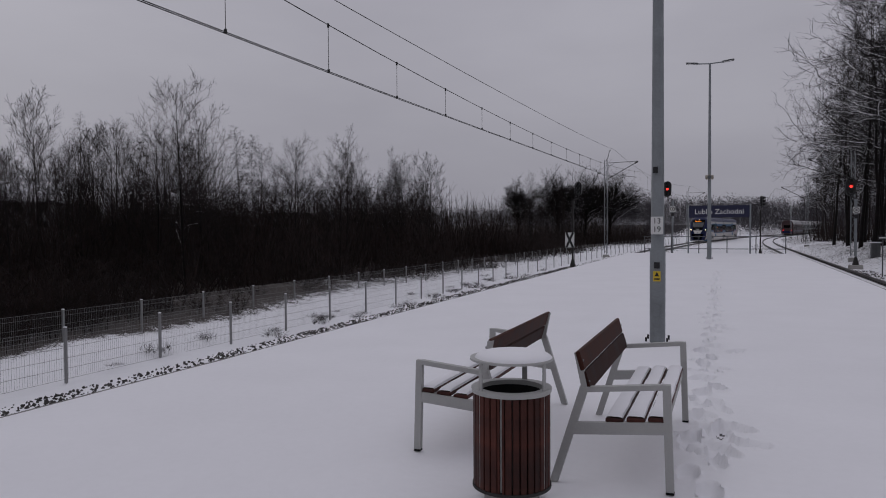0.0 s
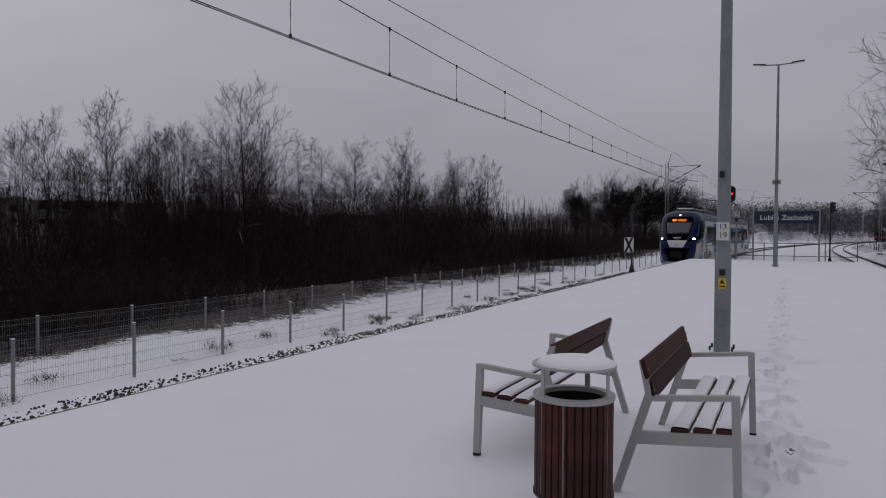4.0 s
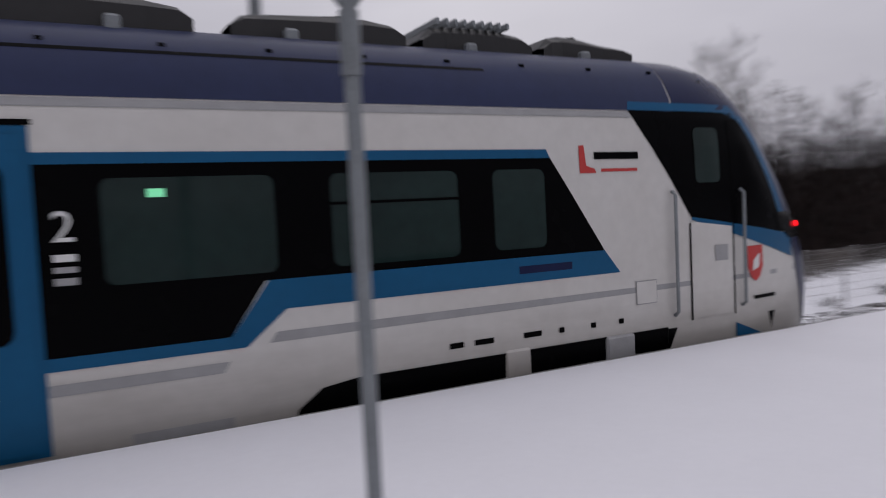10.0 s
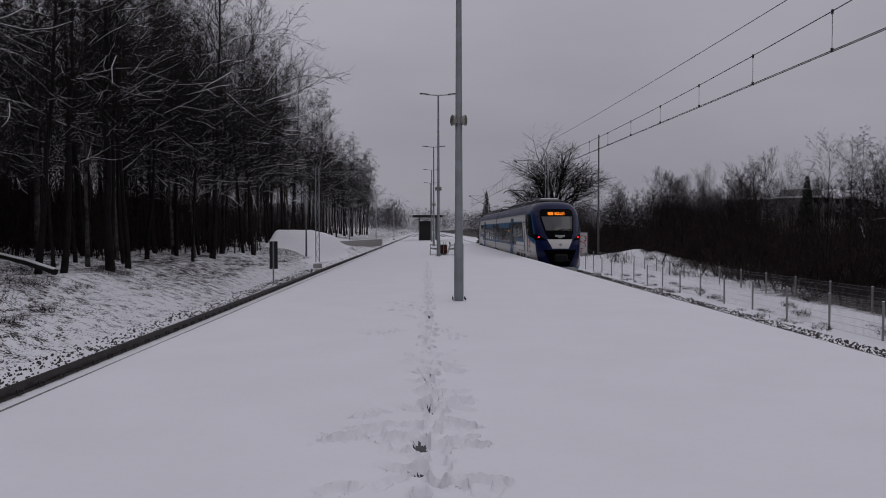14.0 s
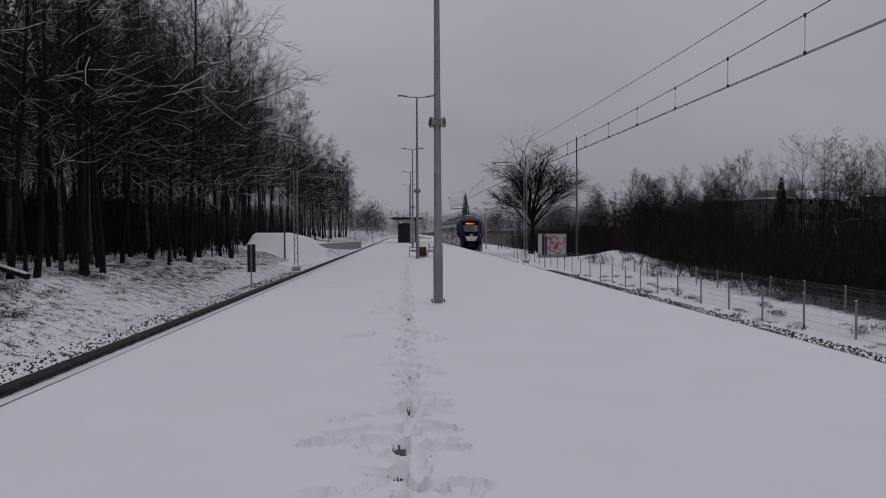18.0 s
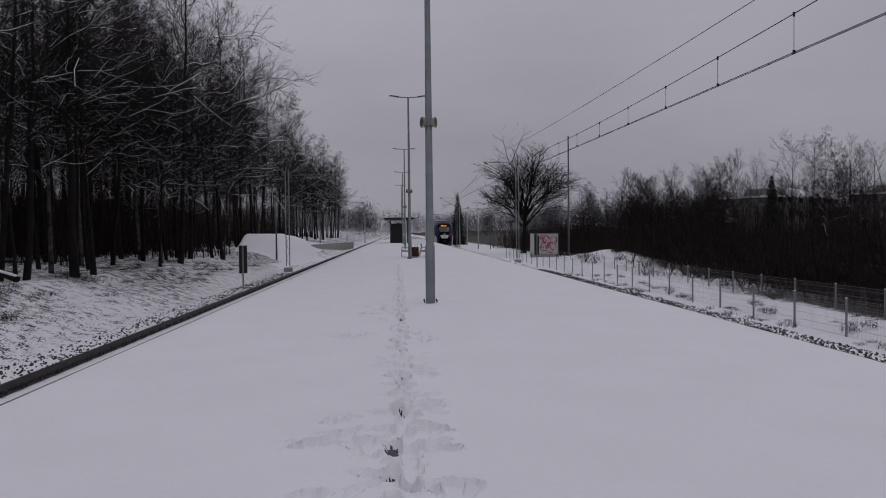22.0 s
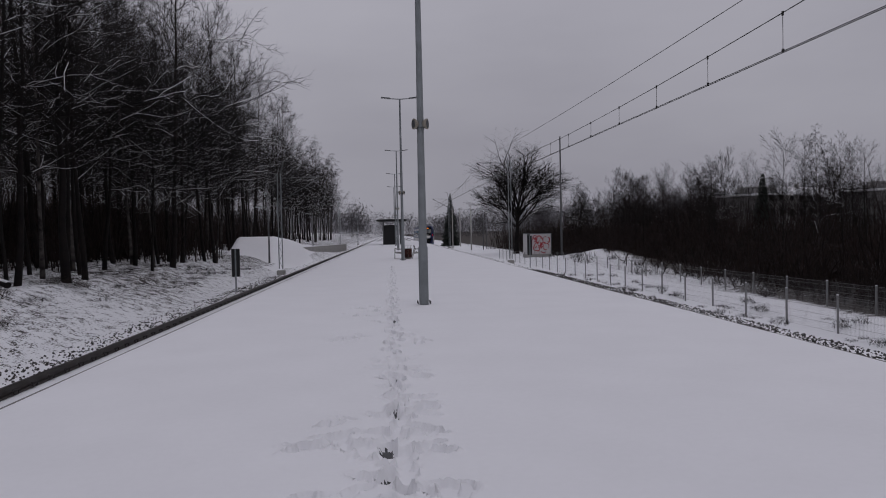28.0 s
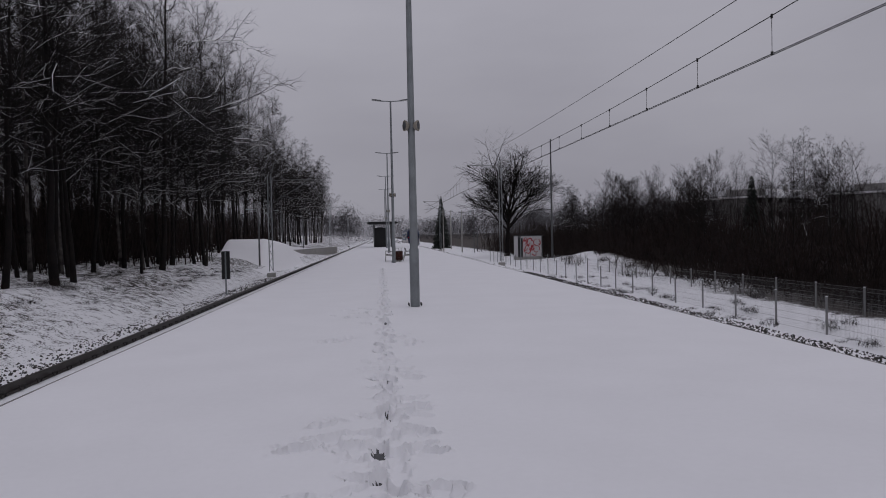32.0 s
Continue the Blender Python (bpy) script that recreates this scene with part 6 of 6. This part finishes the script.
# thin sign post close to the platform edge
post = thing("sign_post", "slim grey galvanised post with a forked sign bracket", "sign post", pose(-3.12, 1.12, 0))
part("pole", Geo().tube([(0, 0, 0), (0, 0, 2.7)], 0.036, 12), GALV, post, smooth=40)
part("sleeve", Geo().tube([(0, 0, 2.08), (0, 0, 2.36)], 0.045, 12), GALV, post, smooth=40)
for s in (-1, 1):
    part("fork", Geo().tube([(0, 0, 2.36), (s * 0.05, s * 0.1, 2.5), (s * 0.06, s * 0.12, 2.9)], 0.02, 8), GALV, post)
part("sign_panel", Geo().box((0, 0, 2.85), (0.5, 0.03, 0.5), 0.008, Matrix.Rotation(radians(70), 3, "Z")), WHITE, post, "white sign panel")
part("foot", Geo().box((0, 0, 0.01), (0.18, 0.18, 0.02), 0.004), GALV, post)

# station name board
sign = thing("station_sign", "navy station name board on two grey posts", "station sign", pose(-0.33, 43.45, 0))
board = part("board", Geo().box((0, 0, 2.36), (3.24, 0.06, 0.68), 0.01), NAVY, sign, "navy blue name board")
words("station_name", "Lublin Zachodni", 0.4, WHITE, board, pose(0, -0.034, 2.34, 90, 0, 0), 0.003)
for s in (-1, 1):
    part("post", Geo().tube([(s * 1.62, 0, 0), (s * 1.62, 0, 2.75)], 0.045, 10), GALV, sign, smooth=40)
rail = thing("end_railing", "thin steel railing across the platform end", "railing", pose(0, 43.8, 0))
for k in range(6):
    part("post", Geo().box((-4.4 + 1.5 * k, 0, 0.5), (0.05, 0.05, 1.0), 0.005), GALV_DARK, rail)
for z in (0.25, 0.95):
    part("bar", Geo().tube([(-4.4, 0, z), (3.1, 0, z)], 0.02, 6), GALV_DARK, rail)


# ---- signals ----
def signal(x, y, z, tall, lamp, label, yaw=0, plate="", lean=0.0, k=1.0):
    """k is the size of the head, tall the height of its middle plus 0.45."""
    top = thing("railway_signal", label, "signal", pose(x, y, z, 0, 0, yaw), "railway signals")
    part("plinth", Geo().box((0, 0, 0.1), (0.7, 0.5, 0.3), 0.04), CONCRETE, top)
    part("foot", Geo().tube([(0, 0, 0.2), (0, 0, 0.7)], [0.2, 0.07], 8), STEEL_DARK, top)
    part("post", Geo().tube([(0, 0, 0.3), (0, 0, tall - 1.15)], 0.055, 10), STEEL_DARK if not lamp else GALV, top, smooth=40)
    part("bracket", Geo().tube([(0, 0, tall - 1.45), (0, 0, tall - 1.15), (lean, 0, tall - 1.0), (lean, 0, tall - 0.8)], 0.04, 8), STEEL_DARK, top)
    part("cable", Geo().tube([(0.05, 0.03, tall - 2.0), (lean * 0.7, 0.05, tall - 1.3), (lean, 0.06, tall - 0.95)], 0.02, 6), RUBBER, top)
    r, c = 0.26 * k, tall - 0.45
    head = part("signal_head", Geo().prism([(lean + r * math.cos(a * math.pi / 8), c + (r if math.sin(a * math.pi / 8) >= 0 else -r) + r * math.sin(a * math.pi / 8)) for a in range(16)], -0.08, 0.08), BLACK, top, "black oval signal head")
    for j in range(3):
        p = Vector((lean, -0.1, c + (0.32 - 0.32 * j) * k))
        lit = lamp and j == 1
        part("lamp_lens", Geo().tube([p, p + Vector((0, -0.03, 0))], 0.075 * k, 14), lamp if lit else BLACK, head)
        part("hood", Geo().tube([p + Vector((0, 0.02, 0.0)), p + Vector((0, -0.16, 0.03))], 0.115 * k, 14, False), BLACK, head)
    if plate == "cross":
        p = part("cross_plate", Geo().box((-0.16, -0.08, 1.83), (0.53, 0.02, 0.86), 0.005), WHITE, top, "white plate with a black cross")
        for s in (-1, 1):
            part("cross_arm", Geo().prism([(-0.16 - 0.26 * s, 1.41), (-0.16 - 0.12 * s, 1.41), (-0.16 + 0.26 * s, 2.25), (-0.16 + 0.12 * s, 2.25)], -0.1 - 0.004 * s, -0.094 - 0.004 * s), BLACK, p)
    if plate == "ring":
        h = tall - 1.78
        p = part("ring_plate", Geo().box((0, -0.08, h), (0.36, 0.02, 0.36), 0.004), WHITE, top, "white square plate with a black ring")
        g = Geo()
        g.grid([[(q * math.cos(a * math.pi / 8), yy, h + q * math.sin(a * math.pi / 8)) for a in range(16)] for q, yy in ((0.16, -0.094), (0.11, -0.094))], True)
        part("ring", g, BLACK, p)
        part("dot", Geo().tube([(0, -0.092, h), (0, -0.096, h)], 0.06, 10), BLACK, p)
        part("number_plate", Geo().box((0, -0.07, h - 0.36), (0.2, 0.02, 0.22), 0.004), BLACK, top)
    return top


signal(-8.27, 42.0, -1.05, 5.26, None, "dark railway signal seen from behind with a crossed plate", plate="cross", lean=0.34, k=0.75)
signal(-3.28, 50.5, -1.0, 5.48, LAMP_RED, "railway signal showing red on a slim post", plate="ring", lean=-0.33)
signal(6.87, 46.5, -0.95, 5.12, LAMP_RED, "railway signal showing red beside the woods", plate="ring", lean=-0.28)
signal(2.55, 62.0, -1.0, 4.95, None, "small dark railway signal between the tracks", yaw=70, lean=0.3, k=0.8)


def plain_box(name, label, category, x, y, z, size, mat):
    top = thing(name, label, category, pose(x, y, z))
    part("body", Geo().box((0, 0, size[2] / 2), size, 0.02), mat, top)
    part("lid", Geo().box((0, 0, size[2] + 0.03), (size[0] + 0.08, size[1] + 0.08, 0.06), 0.02), SNOW, top)
    part("door_seam", Geo().box((0, -size[1] / 2 - 0.004, size[2] / 2), (0.02, 0.012, size[2] * 0.9)), BLACK, top)
    return top


plain_box("equipment_cabinet", "small grey trackside cabinet with snow on top", "cabinet", 8.75, 52.0, -0.62, (0.5, 0.4, 1.05), GALV_DARK)
mk = thing("track_marker", "dark marker board on a post", "marker", pose(7.05, 40.0, -0.98))
part("post", Geo().tube([(0, 0, 0), (0, 0, 2.0)], 0.03, 6), GALV_DARK, mk)
part("board", Geo().box((0, -0.03, 1.9), (0.4, 0.02, 0.2), 0.004), BLACK, mk)
part("stripe", Geo().box((0, -0.045, 1.9), (0.32, 0.012, 0.05)), WHITE, mk)


def board_on_post(x, y, z, label, w, lo, hi):
    top = thing("track_board", label, "track board", pose(x, y, z))
    part("post", Geo().tube([(0, 0, 0), (0, 0, hi)], 0.035, 8), GALV, top)
    part("board", Geo().box((0, -0.05, (lo + hi) / 2), (w, 0.03, hi - lo), 0.006), BLACK, top, "black board with a pale edge")
    part("centre_strip", Geo().box((0, 0.0, (lo + hi) / 2), (0.05, 0.02, hi - lo - 0.02)), GALV, top)


board_on_post(6.85, -32.4, -0.97, "tall black trackside board on a thin post", 0.36, 0.72, 1.95)
board_on_post(-10.35, -53.4, -1.3, "tall black trackside board on a thin post", 0.34, 1.0, 2.45)

# ---- shelter ----
sh = thing("waiting_shelter", "dark waiting shelter with a broad flat roof", "shelter", pose(-0.2, -104, 0))
part("roof", Geo().prism([(-2.2, 3.35), (-1.9, 3.2), (1.9, 3.2), (2.2, 3.35), (1.9, 3.5), (-1.9, 3.5)], -5, 5), BLACK, sh, "thin dark canopy roof")
part("roof_snow", Geo().box((0, 0, 3.53), (3.7, 9.6, 0.06), 0.02), SNOW, sh)
for x in (-1.2, 1.2):
    for y in (-3.5, 0, 3.5):
        part("column", Geo().box((x, y, 1.6), (0.16, 0.16, 3.2), 0.01), GALV_DARK, sh)
part("wall", Geo().box((-0.6, 1.0, 1.35), (0.1, 5.0, 2.7), 0.01), BLACK, sh)
part("wall", Geo().box((0.4, 3.0, 1.35), (1.6, 0.1, 2.7), 0.01), BLACK, sh)

# ---- the mound and retaining wall beyond the second track ----
def mound():
    """A long bank with a steep end towards the platform's middle."""
    rows = []
    for i in range(64):
        y = -100 + i * 0.82
        crest = float(np.interp(y, (-100, -85, -80, -70, -63, -58, -53.6), (0.1, 0.5, 0.68, 0.95, 1.3, 1.5, -0.5)))
        flank = float(np.interp(y, (-100, -76, -70), (10.8, 10.3, 9.2)))
        row = []
        for j in range(31):
            x = 6.6 + j * 0.24
            ground = height(x, y) - 0.1
            k = min(1.0, max(0.0, (x - flank + 2.1) / 2.1)) * min(1.0, max(0.0, (12.6 - x) / 0.6))
            k = k * k * (3 - 2 * k)
            row.append((x, y, ground + max(0.0, crest - ground) * k + 0.07 * noise.noise((x * 0.6, y * 0.5, 4)) * k))
        rows.append(row)
    ob = part("snow_mound", Geo().grid(rows), SNOW, smooth=70)
    tagged(ob, "broad smooth snow-covered embankment beside the track", "snow mound")


mound()
wall = thing("retaining_wall", "low grey concrete retaining wall in the snow", "wall")
yaw = math.degrees(math.atan2(-36, -2.7)) - 90
for k in range(9):
    q = (k + 0.5) / 9
    part("panel", Geo().box((0, 0, 0), (0.2, 3.99, 1.0), 0.02), CONCRETE, wall, at=pose(9.6 - 2.7 * q, -76 - 36 * q, -0.25 - 0.2 * q, 0, 0, yaw))
part("coping", Geo().box((0, 0, 0), (0.26, 36.0, 0.05), 0.015), SNOW, wall, at=pose(8.25, -94, 0.185, -0.31, 0, yaw))
log = thing("fallen_log", "fallen grey tree trunk with snow along its top", "log")
part("stem", Geo().tube([(16.2, -25.6, 0.78), (14.0, -23.6, 0.72), (12.0, -22.0, 0.5), (10.6, -20.8, 0.3)], [0.06, 0.075, 0.085, 0.09], 8), BARK, log, smooth=50)
part("snow_ridge", Geo().tube([(16.2, -25.6, 0.83), (14.0, -23.6, 0.78), (12.0, -22.0, 0.565), (10.6, -20.8, 0.37)], [0.035, 0.05, 0.055, 0.055], 6), SNOW, log, smooth=50)


def street_lamp(x, y, z, tall, way):
    top = thing("street_lamp", "thin grey street lamp beyond the track", "street lamp", pose(x, y, z), "thin street lamps")
    part("pole", Geo().tube([(0, 0, 0), (0, 0, tall)], [0.07, 0.04], 8), GALV_DARK, top)
    part("arm", Geo().tube([(0, 0, tall), (way * 0.5, 0, tall + 0.08)], 0.03, 6), GALV_DARK, top)
    part("lantern", Geo().box((way * 0.65, 0, tall + 0.08), (0.5, 0.2, 0.07), 0.02), GALV, top)


for x, y, t, w in ((8.75, -52.8, 4.0, 1), (10.5, -78.0, 4.4, 1), (10.2, -96.0, 4.4, 1), (-13.5, -105.0, 6.0, 1), (-16.0, -120.0, 6.0, -1)):
    street_lamp(x, y, height(x, y) - 0.05, t, w)
for x, y, t in ((-16.3, -68.2, 11.4), (-12.5, -112, 6.5), (-11.0, -128, 7.5), (-13.5, -140, 7.5)):
    p = thing("utility_pole", "plain dark utility pole", "utility pole", pose(x, y, height(x, y)), "utility poles")
    part("pole", Geo().tube([(0, 0, -0.3), (0, 0, t)], [0.11, 0.06], 8), GALV_DARK if t > 11 else CONCRETE, p)
    if t < 11:
        part("crossarm", Geo().box((0, 0, t - 0.3), (1.0, 0.08, 0.08), 0.01), GALV_DARK, p)

# graffiti-covered equipment container
GRAF_RED = material("red_spray_paint", (0.42, 0.035, 0.045), 0.6, vary=0.2)
GRAF_WHITE = material("chalky_white_paint", (0.6, 0.58, 0.58), 0.7, vary=0.15)
kio = thing("equipment_container", "small equipment hut sprayed with red and white graffiti", "container", pose(-14.95, -73.2, -1.15))
part("plinth", Geo().box((0, 0, 0.1), (2.6, 2.3, 0.4), 0.02), CONCRETE, kio)
part("body", Geo().box((0, 0, 1.32), (2.5, 2.2, 2.04), 0.03), GRAF_WHITE, kio)
part("roof", Geo().box((0, 0, 2.37), (2.58, 2.28, 0.07), 0.01), GALV_DARK, kio, "thin dark roof edge")
part("frame", Geo().box((1.1, 1.12, 1.32), (0.3, 0.05, 2.04)), GALV_DARK, kio)
part("frame", Geo().box((-1.21, 1.12, 1.32), (0.08, 0.05, 2.04)), GALV_DARK, kio)
rg = random.Random(3)
for k in range(40):
    cx, cz, r = rg.uniform(-0.9, 0.65), rg.uniform(0.7, 1.95), rg.uniform(0.14, 0.3)
    a0, a1, th = rg.uniform(0, 360), rg.uniform(60, 200), rg.uniform(0.025, 0.045)
    yy = 1.101 + 0.0015 * (k + 1)
    rows = []
    for j in range(13):
        a = radians(a0 + a1 * j / 12)
        rows.append([(cx + (r + q) * math.cos(a), yy, min(2.3, cz + (r + q) * 1.2 * math.sin(a))) for q in (-th, th)])
    part("graffiti_stroke", Geo().grid(rows), GRAF_RED if k % 3 else GRAF_WHITE, kio)


def house(x, y, z, yaw, w, d, h, label, flat=False, rows=2):
    top = thing("apartment_house" if flat else "house", label, "building", pose(x, y, z, 0, 0, yaw), "houses on the hillside")
    part("wall", Geo().box((0, 0, h / 2 - 1), (w, d, h + 2), 0.05), HOUSE, top)
    if flat:
        part("roof", Geo().box((0, 0, h + 0.15), (w + 0.5, d + 0.5, 0.35), 0.05), SNOW, top)
        part("roof_hut", Geo().box((w * 0.2, 0, h + 1.0), (w * 0.2, d * 0.5, 1.6), 0.05), HOUSE, top)
    else:
        part("roof", Geo().prism([(-d / 2 - 0.5, h), (0, h + d * 0.32), (d / 2 + 0.5, h), (d / 2 + 0.5, h - 0.25), (-d / 2 - 0.5, h - 0.25)], -w / 2 - 0.4, w / 2 + 0.4, "x"), SNOW, top, "snow-covered pitched roof")
        part("chimney", Geo().box((w * 0.2, 0.5, h + d * 0.3), (0.7, 0.7, 1.6), 0.03), HOUSE, top)
    n = max(2, int(w / 3.2))
    for r in range(rows):
        for k in range(n):
            for s in (-1, 1):
                win = part("window", Geo().box((-w / 2 + w * (k + 0.5) / n, s * (d / 2 + 0.01), 1.6 + 2.8 * r), (1.2, 0.08, 1.3), 0.01), T_BLACK, top)


HOUSE = material("weathered_render", (0.26, 0.25, 0.245), 0.85, vary=0.25, scale=0.4, fine=4)
for x, y, a, w, d, h, f in ((-112, 62, 30, 15, 10, 5.5, 0), (-120, 38, 20, 16, 10, 6, 0), (-108, 84, 40, 14, 10, 5.5, 0), (-116, 98, 45, 16, 10, 5.5, 0), (-101, 113, 50, 18, 10, 5.0, 0), (-88, 126, 55, 16, 10, 5.0, 0), (-72, -133, 30, 20, 11, 7.5, 1), (-89, -121, 38, 22, 11, 7.0, 1), (-84, -142, 30, 16, 11, 6.0, 0), (-128, 14, 10, 20, 10, 6.5, 0), (-118, -40, 70, 30, 12, 6.0, 1), (-105, -75, 65, 26, 12, 5.5, 0), (-135, -20, 80, 26, 12, 6.0, 1), (-130, -130, 60, 34, 12, 6.5, 0), (-118, -98, 50, 24, 11, 6.0, 0), (-100, -122, 40, 22, 11, 5.5, 0), (-140, 100, 40, 20, 10, 7, 0)):
    house(x, y, height(x, y) - 1.5, a, w, d, h, "pale apartment house with snow on its flat roof" if f else "pale house with a snowy pitched roof behind the thicket", bool(f), 3 if f else 2)


# ---- conifers ----
def spruce(x, y, tall):
    rnd = random.Random(int(x * 7 + y))
    top = thing("spruce_tree", "dark green conical spruce", "tree", pose(x, y, height(x, y)))
    part("trunk", Geo().tube([(0, 0, -0.3), (0, 0, tall * 0.95)], [0.16, 0.02], 6), BARK, top)
    g = Geo()
    for k in range(900):
        f = rnd.random() ** 1.3
        z = tall * (0.06 + 0.94 * f)
        r = tall * 0.2 * (1 - f) * rnd.uniform(0.5, 1.1) + 0.1
        a = rnd.uniform(0, 6.28)
        p = Vector((math.cos(a) * r * 0.25, math.sin(a) * r * 0.25, z))
        q = Vector((math.cos(a) * r, math.sin(a) * r, z - r * 0.35))
        w = Vector((-math.sin(a), math.cos(a), 0)) * rnd.uniform(0.1, 0.25)
        g.add([p, q - w + Vector((0, 0, -0.1)), q + Vector((0, 0, 0.05)), q + w + Vector((0, 0, -0.1))], [(0, 1, 2), (0, 2, 3)])
    part("crown", g, NEEDLES, top)


NEEDLES = material("dark_spruce_needles", (0.018, 0.026, 0.02), 0.8, vary=0.3, scale=2, fine=20)
spruce(-12.5, -150, 11)
spruce(-33, -62, 7)


# ---- what moves ----
def motions():
    walk(FRONT_CAR, [(t, car_pose(y, -1)) for t, y in RUN])
    walk(REAR_CAR, [(t, car_pose(y, 1)) for t, y in RUN])
    for k, c in enumerate(LEAVING):
        walk(c, [(t, leaving_pose(k, 205 + min(11.0 * t, 150))) for t in (0, 1, 2, 3, 4, 5, 6, 8, 10, 12, 13.6, 32)])


motions()
